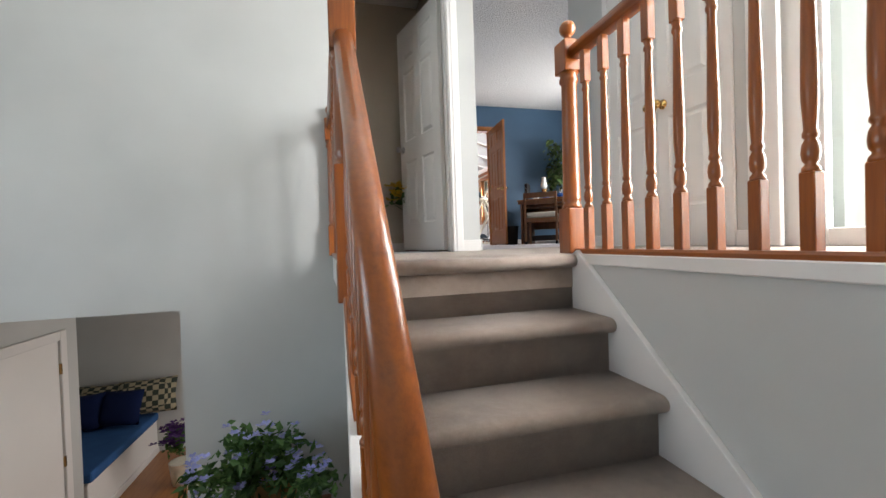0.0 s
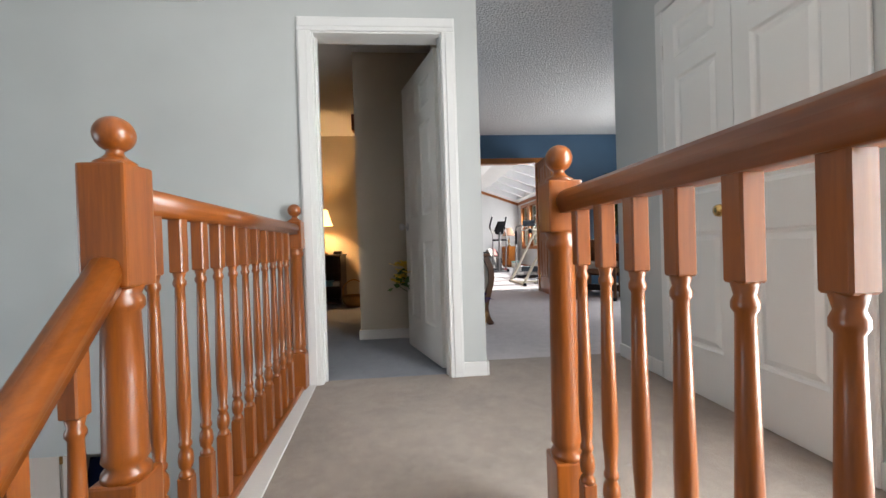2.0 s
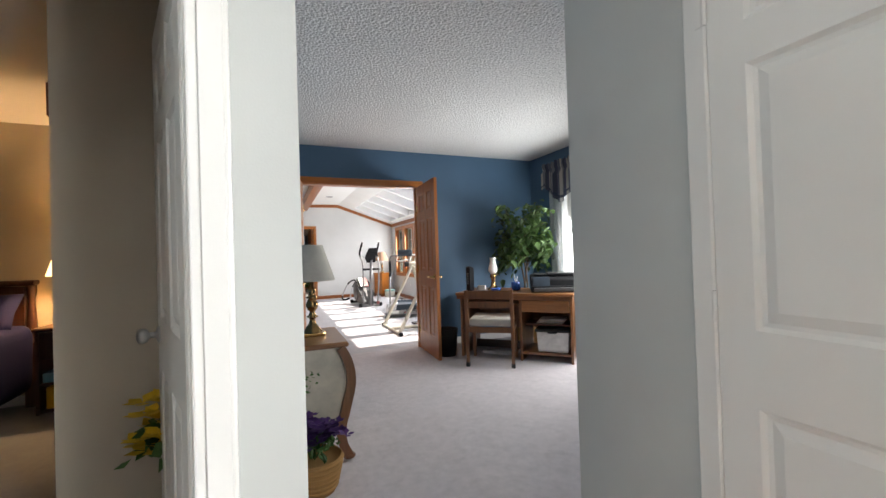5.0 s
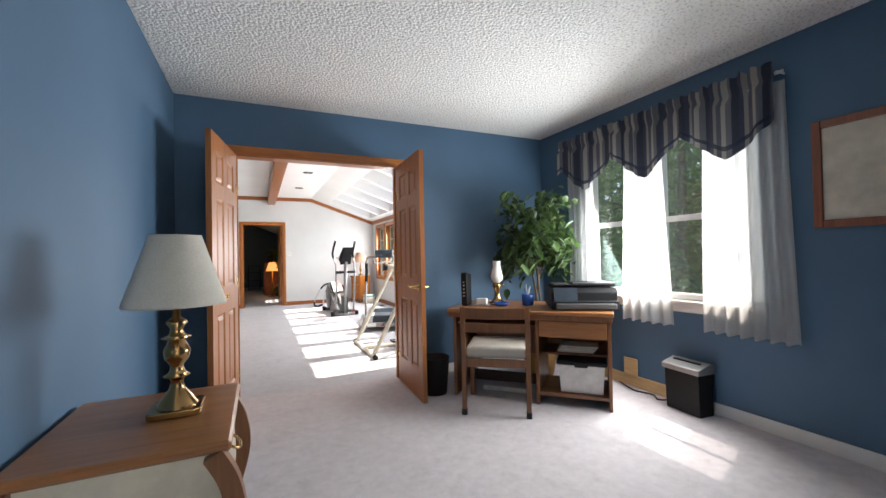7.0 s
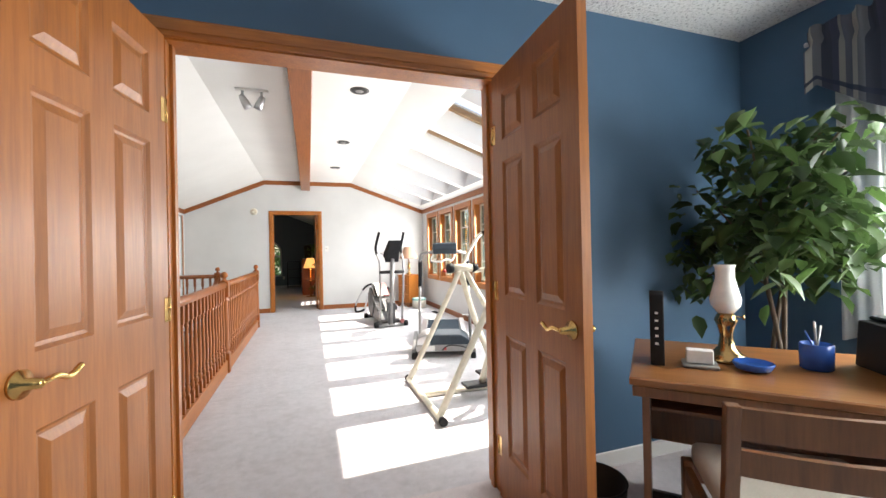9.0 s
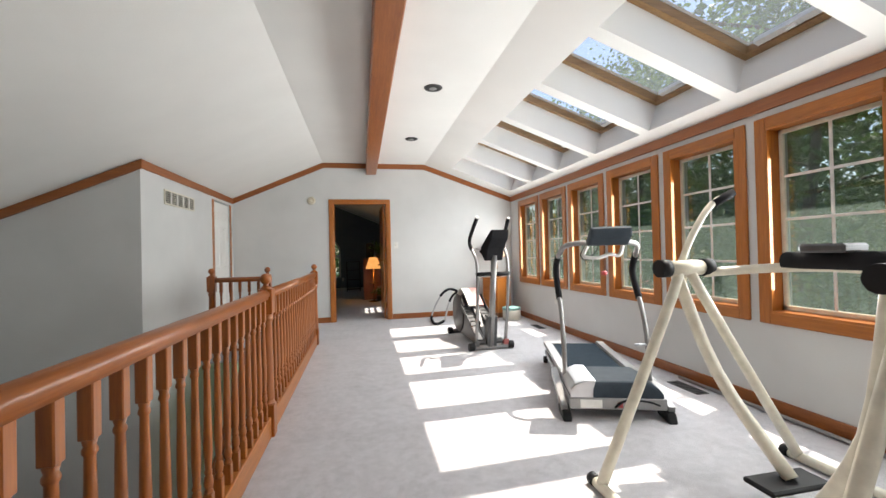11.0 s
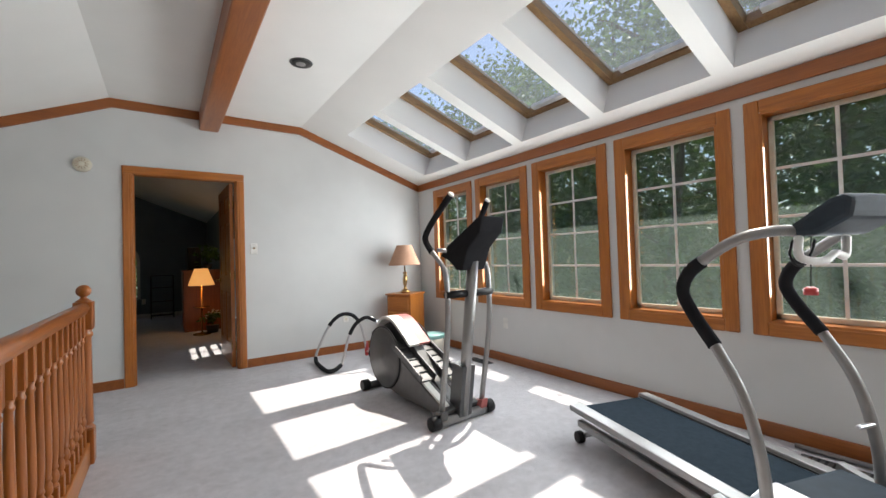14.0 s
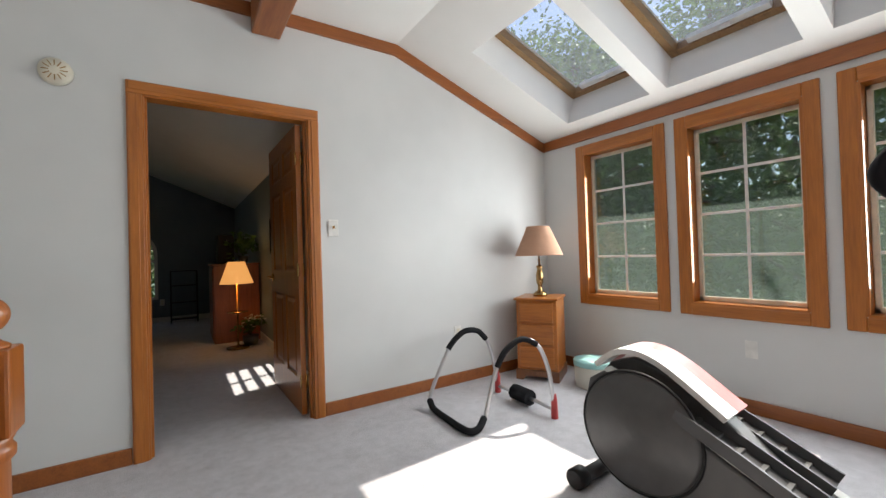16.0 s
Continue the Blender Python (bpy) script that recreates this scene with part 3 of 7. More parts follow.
prism(bm, [(K1, FLAT), (K1, FLAT + 0.12), (-1.9, FLAT + 0.12 - WS * (K1 + 1.9)), (-1.9, FLAT - WS * (K1 + 1.9))], "y", 6.9, 14.06)
tagged(part("ceiling_gym", bm, CEIL), "white vaulted ceiling with a row of skylight shafts", "ceiling", "", "structure")
structure("roof_edge", [(K1 - 0.2, K2 + 0.2, 6.8, 14.2, FLAT + 0.25, FLAT + 0.3)], ROOF, "shingled ridge above the ceiling", "roof")

# ---- shell: far room ----
DX0, DX1, DY1 = -1.6, 2.30, 20.2
structure("floor_den", [(DX0, DX1, 14.015, DY1, -0.14, 0.0)], CARPET_GYM, "blue grey carpet in the dim far room", "floor")
wall_x("wall_den_east", DX1, DX1 + 0.12, 14.1, DY1, 0, 3.2, [(15.05, 15.85, 0.35, 1.5)], WALL_DEN, "slate grey wall of the far room with a framed picture")
wall_y("wall_den_north", DY1, DY1 + 0.12, DX0, DX1, 0, 3.2, [(0.28, 1.0, 0.42, 1.62)], WALL_DEN, "dark slate wall with an arched window")
structure("wall_den_west", [(DX0 - 0.12, DX0, 14.1, DY1, 0, 3.2)], WALL_DEN, "slate grey wall of the far room", "wall")
bm = bmesh.new()
prism(bm, [(DX1, 2.12), (DX1, 2.3), (0.6, 2.95), (-0.4, 2.95), (DX0, 2.4), (DX0, 2.3), (-0.4, 2.82), (0.6, 2.82)], "y", 14.1, DY1)
tagged(part("ceiling_den", bm, CEIL), "white vaulted ceiling of the far room", "ceiling", "", "structure")
structure("baseboard_den", [(DX1 - 0.015, DX1, 14.1, DY1, 0, 0.09), (DX0, DX1, DY1 - 0.015, DY1, 0, 0.09)], TRIM, "pale baseboard in the far room", "baseboard")

ORIGIN = Vector((0, 0, 0))

# ---- trim, doors and windows ----


def casing_y(name, x0, x1, z1, y, depth, w, mats, label, z0=0.0, jamb=None, sill=False):
    """A frame of boards round an opening in a wall that faces -y; y is its outer face."""
    th = thing(name, label, "door frame", kind="structure")
    for nm, b, m in (("jamb_board", (x0 - w, x0, y, y + depth, z0, z1), mats[0]), ("jamb_board", (x1, x1 + w, y, y + depth, z0, z1), mats[0]), ("head_board", (x0 - w, x1 + w, y, y + depth, z1, z1 + w), mats[1])):
        bm = bmesh.new()
        box(bm, *b, bevel=0.005, seg=2)
        i = w * 0.28
        if nm == "head_board":
            box(bm, b[0] + 0.01, b[1] - 0.01, y - 0.006, y, b[4] + i, b[5] - i * 0.4, bevel=0.0025)
        else:
            s = (b[0] + i * 0.4, b[1] - i) if b[0] < x0 else (b[0] + i, b[1] - i * 0.4)
            box(bm, s[0], s[1], y - 0.006, y, b[4] + 0.002, b[5] - 0.004, bevel=0.0025)
        part(nm, bm, m, th)
    if jamb:
        ya, yb, t, jm = jamb
        boxes("lining", [(x0 - t, x0 + 0.008, ya, yb, z0, z1), (x1 - 0.008, x1 + t, ya, yb, z0, z1), (x0 - t, x1 + t, ya, yb, z1 - 0.008, z1 + t)], jm, th, "", 0.002)
        boxes("stop", [(x0 + 0.008, x0 + 0.02, (ya + yb) / 2 - 0.02, (ya + yb) / 2 + 0.015, z0, z1 - 0.008), (x1 - 0.02, x1 - 0.008, (ya + yb) / 2 - 0.02, (ya + yb) / 2 + 0.015, z0, z1 - 0.008)], jm, th)
    return th


casing_y("door_frame_bedroom", 0.462, 1.205, 2.025, 2.972, 0.018, 0.08, (TRIM, TRIM), "white painted casing round the bedroom door", jamb=(2.985, 3.115, 0.02, TRIM))
casing_y("door_frame_office", 1.655, 3.062, 2.055, 6.867, 0.018, 0.075, (OAK_Z, OAK_X), "oak casing round the double doors", jamb=(6.88, 7.01, 0.02, OAK_Z))
ORIGIN = GYM
casing_y("door_frame_far", 1.225, 2.125, 2.025, 13.997, 0.018, 0.072, (OAK_Z, OAK_X), "oak casing round the far doorway", jamb=(14.01, 14.105, 0.02, OAK_Z))
ORIGIN = Vector((0, 0, 0))
structure("baseboard_hall", [(1.267, 1.42, 2.976, 2.99, 0, 0.085), (1.42, 1.434, 2.976, 3.12, 0, 0.085), (2.376, 2.39, 2.77, 3.23, 0, 0.085), (2.376, 2.39, 1.66, 1.73, 0, 0.085)], TRIM, "white baseboard in the hall", "baseboard", 0.004)
bm = bmesh.new()
prism(bm, [(2.39, H - 0.11), (2.378, H - 0.105), (2.37, H - 0.07), (2.33, H - 0.03), (2.315, H - 0.001), (2.39, H - 0.001)], "y", -1.6, 3.23)
prism(bm, [(3.24, H - 0.11), (3.25, H - 0.105), (3.26, H - 0.07), (3.30, H - 0.03), (3.31, H - 0.001), (3.24, H - 0.001)], "x", 2.33, 2.40)
tagged(part("trim_crown", bm, TRIM), "white crown moulding along the hall ceiling", "trim", "", "structure")


def closet_casing():
    th = thing("door_frame_closet", "white painted casing round the closet doors", "door frame", kind="structure")
    boxes("jamb_board", [(2.372, 2.39, 1.73, 1.787, 0, 2.0)], TRIM, th, "", 0.005)
    boxes("jamb_board", [(2.372, 2.39, 2.698, 2.757, 0, 2.0)], TRIM, th, "", 0.005)
    boxes("head_board", [(2.372, 2.39, 1.73, 2.757, 2.0, 2.07)], TRIM, th, "", 0.005)
    boxes("lining", [(2.391, 2.47, 1.765, 1.786, 0, 2.0), (2.391, 2.47, 2.699, 2.72, 0, 2.0), (2.391, 2.47, 1.765, 2.72, 1.996, 2.02)], TRIM, th)
    for z in (0.22, 1.0, 1.74):
        bm = bmesh.new()
        lathe(bm, [(0.005, 0), (0.006, 0.003), (0.006, 0.072), (0.005, 0.075)], 8, at=(2.372, 2.699, z))
        box(bm, 2.3695, 2.3725, 2.70, 2.722, z, z + 0.075)
        part("hinge", bm, TRIM, th, "painted over hinge")


closet_casing()


def panel_door(name, w, h, mat, label, m, cols=2, handle=None, handle_side=1, hinges=None, thick=0.035, shiny=BRASS, knob_in=0.06):
    """A panelled door leaf; local x runs from the hinge edge, y through its thickness, z up."""
    th = thing(name, label, "door", kind="structure")
    th.matrix_basis = Matrix.Translation(ORIGIN) @ m
    st, mid = 0.105 if cols == 2 else 0.085, 0.10
    rails = [(0, 0.235), (0.80, 0.98), (1.60, 1.70), (h - 0.115, h)]
    bm = bmesh.new()
    hy = thick / 2
    box(bm, 0, st, -hy, hy, 0, h)
    box(bm, w - st, w, -hy, hy, 0, h)
    spans = [(st, w - st)] if cols == 1 else [(st, w / 2 - mid / 2), (w / 2 + mid / 2, w - st)]
    if cols == 2:
        box(bm, w / 2 - mid / 2, w / 2 + mid / 2, -hy, hy, 0, h)
    for a, b in rails:
        for x0, x1 in spans:
            box(bm, x0, x1, -hy, hy, a, b)
    box(bm, st * 0.5, w - st * 0.5, -0.004, 0.004, 0.05, h - 0.05)
    leaf = part("leaf", bm, mat, th)
    for (a, b), (c, d) in zip(rails, rails[1:]):
        for x0, x1 in spans:
            bm = bmesh.new()
            for s in (-1, 1):
                ow = [(x0, b), (x1, b), (x1, c), (x0, c)]
                def inset(k):
                    return [(x0 + k, b + k), (x1 - k, b + k), (x1 - k, c - k), (x0 + k, c - k)]
                levels = [(0.0, hy), (0.010, hy - 0.009), (0.020, hy - 0.011), (0.045, hy - 0.002)]
                loops = [[bm.verts.new((p[0], s * y, p[1])) for p in inset(k)] for k, y in levels]
                for l0, l1 in zip(loops, loops[1:]):
                    for i in range(4):
                        bm.faces.new((l0[i], l0[(i + 1) % 4], l1[(i + 1) % 4], l1[i]))
                bm.faces.new(loops[-1])
            part("panel", bm, mat, leaf)
    hx = w - knob_in if handle_side > 0 else knob_in
    if handle == "knob":
        for s in (-1, 1):
            bm = bmesh.new()
            lathe(bm, [(0.03, 0), (0.03, 0.006), (0.011, 0.012), (0.010, 0.03), (0.022, 0.036), (0.028, 0.05), (0.024, 0.062), (0.008, 0.068)], 16, m=Matrix.Translation((hx, s * hy, 0.885 if cols == 1 else 0.92)) @ pose(0, 0, 0, -90 * s, 0, 0))
            part("knob", bm, shiny, th, "polished round door knob")
    if handle == "lever":
        for s in (-1, 1):
            bm = bmesh.new()
            lathe(bm, [(0.033, 0), (0.033, 0.008), (0.014, 0.014), (0.012, 0.045), (0.006, 0.05)], 16, m=Matrix.Translation((hx, s * hy, 0.92)) @ pose(0, 0, 0, -90 * s, 0, 0))
            tube(bm, [(hx, s * (hy + 0.045), 0.92), (hx - 0.04, s * (hy + 0.05), 0.925), (hx - 0.08, s * (hy + 0.048), 0.912), (hx - 0.115, s * (hy + 0.05), 0.93)], 0.0075, 8, 5)
            part("lever", bm, shiny, th, "curved brass lever handle")
    for z in hinges or ():
        for s in (-1, 1):
            bm = bmesh.new()
            lathe(bm, [(0.006, 0), (0.006, 0.09)], 8, at=(-0.004, s * hy, z))
            box(bm, -0.001, 0.03, s * hy - 0.0005, s * hy + 0.0015, z, z + 0.09)
            part("hinge", bm, shiny, th)
    return th


panel_door("door_bedroom", 0.715, 2.0, DOORWHITE, "white six-panel bedroom door standing open", pose(1.185, 3.135, 0.012, 0, 0, 107), 2, "knob", 1, (), 0.035, STEEL)
for y, rz, near in ((2.697, -90, 0.029), (1.788, 90, 0.05)):
    panel_door("door_closet", 0.4525, 1.985, DOORWHITE, "narrow white three-panel closet door with a brass knob", pose(2.396, y, 0.008, 0, 0, rz), 1, "knob", 1, None, 0.035, BRASS, near)
panel_door("door_office", 0.70, 2.03, DOOR_OAK, "honey oak six-panel door swung open into the office", pose(1.652, 6.845, 0.012, 0, 0, -99.5), 2, "lever", 1, (0.2, 0.95, 1.7))
panel_door("door_office", 0.70, 2.03, DOOR_OAK, "honey oak six-panel door swung open beside the desk", pose(3.054, 6.845, 0.012, 0, 0, -93), 2, "lever", 1, (0.2, 0.95, 1.7))
ORIGIN = GYM
panel_door("door_far", 0.89, 2.0, OAK_Z, "dark oak six-panel door opened into the far room", pose(2.082, 14.105, 0.012, 0, 0, 91), 2, "lever", 1, (0.18, 0.95, 1.72))
panel_door("door_stairwell", 0.70, 1.95, DOORWHITE, "white panelled door on the stair landing", pose(-0.40, 13.865, 0.01, 0, 0, -90), 2, None)
th = thing("door_frame_landing", "oak casing round the white landing door", "door frame", kind="structure")
for b in ((-0.37, -0.352, 13.10, 13.17, 0, 1.98), (-0.37, -0.352, 13.87, 13.93, 0, 1.98)):
    boxes("jamb_board", [b], OAK_Z, th, "", 0.004)


def gym_window(i, a, b):
    th = thing("window_%d" % i, "oak cased window with a white grille over green trees", "window", kind="structure", group="row of oak windows")
    x, w, z0, z1 = GX1, 0.078, 0.60, 2.015
    for nm, q, m in (("casing", (x - 0.02, x, b, b + w, z0, z1), OAK_Z), ("casing", (x - 0.02, x, a - w, a, z0, z1), OAK_Z), ("casing", (x - 0.021, x, b + w, a - w, z1 - w, z1), OAK_Y), ("casing", (x - 0.021, x, b + w, a - w, z0, z0 + w), OAK_Y)):
        boxes(nm, [q], m, th, "", 0.005)
    i0, i1, j0, j1 = b + w + 0.005, a - w - 0.005, z0 + w + 0.005, z1 - w - 0.005
    boxes("jamb", [(x - 0.018, x + 0.11, i0 - 0.015, i0 + 0.008, j0, j1), (x - 0.018, x + 0.11, i1 - 0.008, i1 + 0.015, j0, j1)], OAK_Z, th)
    boxes("jamb", [(x - 0.018, x + 0.11, i0, i1, j1 - 0.008, j1 + 0.015), (x - 0.018, x + 0.11, i0, i1, j0 - 0.015, j0 + 0.008)], OAK_Y, th)
    s0, s1, t0, t1 = i0 + 0.01, i1 - 0.01, j0 + 0.01, j1 - 0.01
    sash = part("sash", bm_boxes([(x + 0.075, x + 0.10, s0, s0 + 0.028, t0, t1), (x + 0.075, x + 0.10, s1 - 0.028, s1, t0, t1), (x + 0.075, x + 0.10, s0, s1, t0, t0 + 0.034), (x + 0.075, x + 0.10, s0, s1, t1 - 0.028, t1)], 0.004), CREAM, th, "cream vinyl sash")
    bars = []
    g0, g1, h0, h1 = s0 + 0.028, s1 - 0.028, t0 + 0.034, t1 - 0.028
    bars.append((x + 0.080, x + 0.088, (g0 + g1) / 2 - 0.009, (g0 + g1) / 2 + 0.009, h0, h1))
    for k in (1, 2, 3):
        z = h0 + (h1 - h0) * k / 4
        bars.append((x + 0.0805, x + 0.0875, g0, g1, z - 0.009, z + 0.009))
    for q in bars:
        part("muntin", bm_boxes([q], 0.002), WHITEPL, sash)
    p = part("pane", bm_boxes([(x + 0.0885, x + 0.0915, g0, g1, h0, h1)]), PANE, sash)
    p.visible_shadow = False
    s = part("insect_screen", bm_boxes([(x + 0.102, x + 0.1025, s0, s1, t0, t1)]), SCREEN, th, "fine grey insect screen that also carries the view's haze")
    s.visible_shadow = False


def bm_boxes(list_of, bevel=0.0):
    bm = bmesh.new()
    for q in list_of:
        box(bm, *q, bevel=bevel)
    return bm


for i, (a, b) in enumerate(WIN):
    gym_window(i + 1, a, b)


def skylight(c, d):
    th = thing("skylight", "wood framed roof window set in a white shaft", "skylight", kind="structure", group="row of skylights")
    t, n0, n1 = 0.055, 0.245, 0.335
    for q in ((U0, U1, c, c + t), (U0, U1, d - t, d), (U0, U0 + t, c + t, d - t), (U1 - t, U1, c + t, d - t)):
        bm = bmesh.new()
        slope_box(bm, q[0] + 0.002, q[1] - 0.002, q[2] + 0.002, q[3] - 0.002, n0, n1)
        part("frame", bm, ROOFWOOD, th)
    bm = bmesh.new()
    slope_box(bm, U1 - t - 0.05, U1 - t - 0.004, c + 0.14, d - 0.14, n0 + 0.012, n0 + 0.05)
    slope_box(bm, U1 - t - 0.035, U1 - t - 0.02, (c + d) / 2 - 0.03, (c + d) / 2 + 0.03, n0 - 0.006, n0 + 0.012)
    part("vent_bar", bm, WHITEPL, th, "white ventilation bar")
    bm = bmesh.new()
    slope_box(bm, U0 + t, U1 - t, c + t, d - t, 0.305, 0.311)
    part("pane", bm, HAZED, th, "roof glass with sky haze mixed in").visible_shadow = False


for a, b in SKY:
    skylight(b, a)

# oak trim under the gym ceiling and the ridge beam
bm = bmesh.new()
e = 0.085
prism(bm, [(GX0, 2.1), (K1, FLAT), (K2, FLAT), (GX1, EAVE), (GX1, EAVE - e), (K2 - 0.015, FLAT - e), (K1 + 0.015, FLAT - e), (GX0, 2.1 - e)], "y", 13.995, 14.015)
tagged(part("trim_gable", bm, BEAM_X), "oak trim following the vaulted ceiling", "trim", "", "structure")
bm = bmesh.new()
prism(bm, [(GX0, 2.1), (K1, FLAT), (K2, FLAT), (GX1, EAVE), (GX1, EAVE - e), (K2 - 0.015, FLAT - e), (K1 + 0.015, FLAT - e), (GX0, 2.1 - e)], "y", 7.005, 7.025)
tagged(part("trim_gable_south", bm, BEAM_X), "oak trim following the vaulted ceiling", "trim", "", "structure")
structure("trim_eave_east", [(GX1 - 0.022, GX1, 7.025, 13.995, EAVE - e, EAVE + 0.004)], BEAM, "oak trim above the windows", "trim", 0.004)
structure("trim_eave_west", [(GX0, GX0 + 0.022, 11.25, 13.995, 2.1 - e, 2.1)], BEAM, "oak trim along the west wall", "trim", 0.004)
bm = bmesh.new()
prism(bm, [(GX0 + 0.022, 2.1), (GX0 + 0.022, 2.1 - e), (-1.8, 2.1 - e - WS * (GX0 + 1.8)), (-1.8, 2.1 - WS * (GX0 + 1.8))], "y", 11.229, 11.2495)
tagged(part("trim_nook", bm, BEAM_X), "oak trim sloping with the ceiling", "trim", "", "structure")
structure("beam_ridge", [(1.79, 1.965, 7.006, 14.014, 2.53, FLAT + 0.01)], BEAM, "stained wooden ridge beam", "beam", 0.008)
structure("baseboard_gym", [(GX1 - 0.014, GX1, 7.005, 14.015, 0, 0.09), (2.2, GX1 - 0.014, 14.001, 14.015, 0, 0.09), (GX0, 1.15, 14.001, 14.015, 0, 0.09)], BEAM, "oak baseboard in the exercise room", "baseboard", 0.004)


ORIGIN = Vector((0, 0, 0))


def hall_window():
    th = thing("window_hall", "tall white framed glazed opening flooded with daylight", "window", kind="structure")
    for q in ((2.365, 2.39, 1.50, 1.655, 0, 2.2), (2.365, 2.39, -0.5, -0.38, 0, 2.1), (2.365, 2.39, -0.38, 1.50, 2.06, 2.16)):
        boxes("casing", [q], TRIM, th, "", 0.006)
    boxes("frame", [(2.43, 2.47, 1.36, 1.56, 0, 2.2), (2.43, 2.47, 0.46, 0.54, 0, 2.1), (2.43, 2.47, -0.4, -0.34, 0, 2.1), (2.434, 2.466, -0.34, 0.46, 0, 0.08), (2.434, 2.466, 0.54, 1.36, 0, 0.08), (2.434, 2.466, -0.34, 0.46, 2.03, 2.1), (2.434, 2.466, 0.54, 1.36, 2.03, 2.1)], TRIM, th, "", 0.004)
    part("pane", bm_boxes([(2.445, 2.45, -0.34, 1.36, 0.08, 2.03)]), PANE, th).visible_shadow = False


hall_window()
# white sheet added to stand for the glare in the glazed opening
bm = bmesh.new()
cols = 90
rows = [[bm.verts.new((2.70 + 0.012 * math.sin(i * 0.9), -0.75 + 2.2 * i / cols, z)) for i in range(cols + 1)] for z in (-0.005, 2.25)]
for i in range(cols):
    bm.faces.new((rows[0][i], rows[0][i + 1], rows[1][i + 1], rows[1][i])).smooth = True
tagged(part("glare_sheet", bm, GLARE_CLOTH), "white translucent sheet added behind the glass as the daylight's glare", "curtain")


def office_window():
    th = thing("window_office", "white double-hung window pair behind sheer curtains", "window", kind="structure")
    boxes("window_sill", [(4.765, 4.930, 4.68, 6.2, 0.775, 0.80)], TRIM, th, "white painted sill", 0.005)
    boxes("apron", [(4.795, 4.810, 4.72, 6.16, 0.71, 0.775)], TRIM, th, "", 0.003)
    for y0, y1 in ((4.72, 5.42), (5.46, 6.16)):
        boxes("window_frame", [(4.830, 4.900, y0, y0 + 0.04, 0.8, 2.12), (4.830, 4.900, y1 - 0.04, y1, 0.8, 2.12), (4.830, 4.900, y0, y1, 2.07, 2.12), (4.830, 4.900, y0, y1, 0.8, 0.85)], TRIM, th, "", 0.003)
        boxes("sash", [(4.855, 4.880, y0 + 0.04, y1 - 0.04, 1.42, 1.465)], WHITEPL, th, "", 0.003)
        part("pane", bm_boxes([(4.868, 4.872, y0 + 0.04, y1 - 0.04, 0.85, 2.07)]), PANE, th).visible_shadow = False
    part("insect_screen", bm_boxes([(4.912, 4.9125, 4.74, 6.14, 0.82, 2.1)]), SCREEN_OFFICE, th, "fine grey insect screen that also carries the view's haze").visible_shadow = False
    boxes("mullion", [(4.815, 4.920, 5.42, 5.46, 0.8, 2.12)], TRIM, th, "", 0.003)


office_window()


def arched_window():
    th = thing("window_arched", "arch-topped white window in the dark far wall", "window", kind="structure")
    cx, r, zs = 0.64, 0.36, 1.26
    bm = bmesh.new()
    arc = [(cx + r * math.cos(a * math.pi / 12), zs + r * math.sin(a * math.pi / 12)) for a in range(13)]
    for i in range(12):
        (xa, za), (xb, zb) = arc[i], arc[i + 1]
        prism(bm, [(xa, za), (xb, zb), (xb, 1.64), (xa, 1.64)], "y", DY1 - 0.002, DY1 + 0.1)
    part("spandrel", bm, WALL_DEN, th)
    bm = bmesh.new()
    sweep(bm, [(cx + r, DY1 - 0.01, 0.42), (cx + r, DY1 - 0.01, zs)] + [(x, DY1 - 0.01, z) for x, z in arc[1:]] + [(cx - r, DY1 - 0.01, 0.42)], [(-0.025, -0.02), (0.025, -0.02), (0.025, 0.02), (-0.025, 0.02)], False)
    part("frame", bm, TRIM, th)
    boxes("sash", [(cx - r, cx + r, DY1 + 0.03, DY1 + 0.06, 1.1, 1.15), (cx - 0.012, cx + 0.012, DY1 + 0.03, DY1 + 0.06, 0.42, 1.1), (cx - r, cx + r, DY1 + 0.03, DY1 + 0.06, 0.40, 0.46)], TRIM, th)


ORIGIN = GYM
arched_window()
th = thing("window_den", "white gridded window behind the open door", "window", kind="structure")
boxes("sash", [(2.35, 2.38, 15.43, 15.47, 0.35, 1.5), (2.35, 2.38, 15.05, 15.85, 0.88, 0.94), (2.35, 2.38, 15.05, 15.85, 1.18, 1.2), (2.35, 2.38, 15.05, 15.85, 0.62, 0.64)], TRIM, th)

ORIGIN = Vector((0, 0, 0))
# ---- railings ----


def baluster_mesh(mat):
    bm = bmesh.new()
    s = 0.0165
    box(bm, -s, s, -s, s, 0.0, 0.19, bevel=0.003)
    lathe(bm, [(0.018, 0.188), (0.0175, 0.198), (0.011, 0.207), (0.0165, 0.216), (0.0185, 0.232), (0.0165, 0.25), (0.011, 0.262), (0.0155, 0.268), (0.0155, 0.276), (0.0125, 0.282), (0.0165, 0.35), (0.0165, 0.42), (0.0125, 0.62), (0.0115, 0.672), (0.0155, 0.679), (0.0155, 0.687), (0.012, 0.695), (0.016, 0.712)], 10)
    box(bm, -s, s, -s, s, 0.71, 0.86, bevel=0.003)
    return finish(bm, "baluster", mat)


BAL, BAL_GYM = baluster_mesh(RAIL_Z), baluster_mesh(GRAIL_Z)


def baluster(parent, x, y, z, mesh=BAL):
    ob = new("baluster", mesh)
    ob.parent, ob.location = parent, (x, y, z)


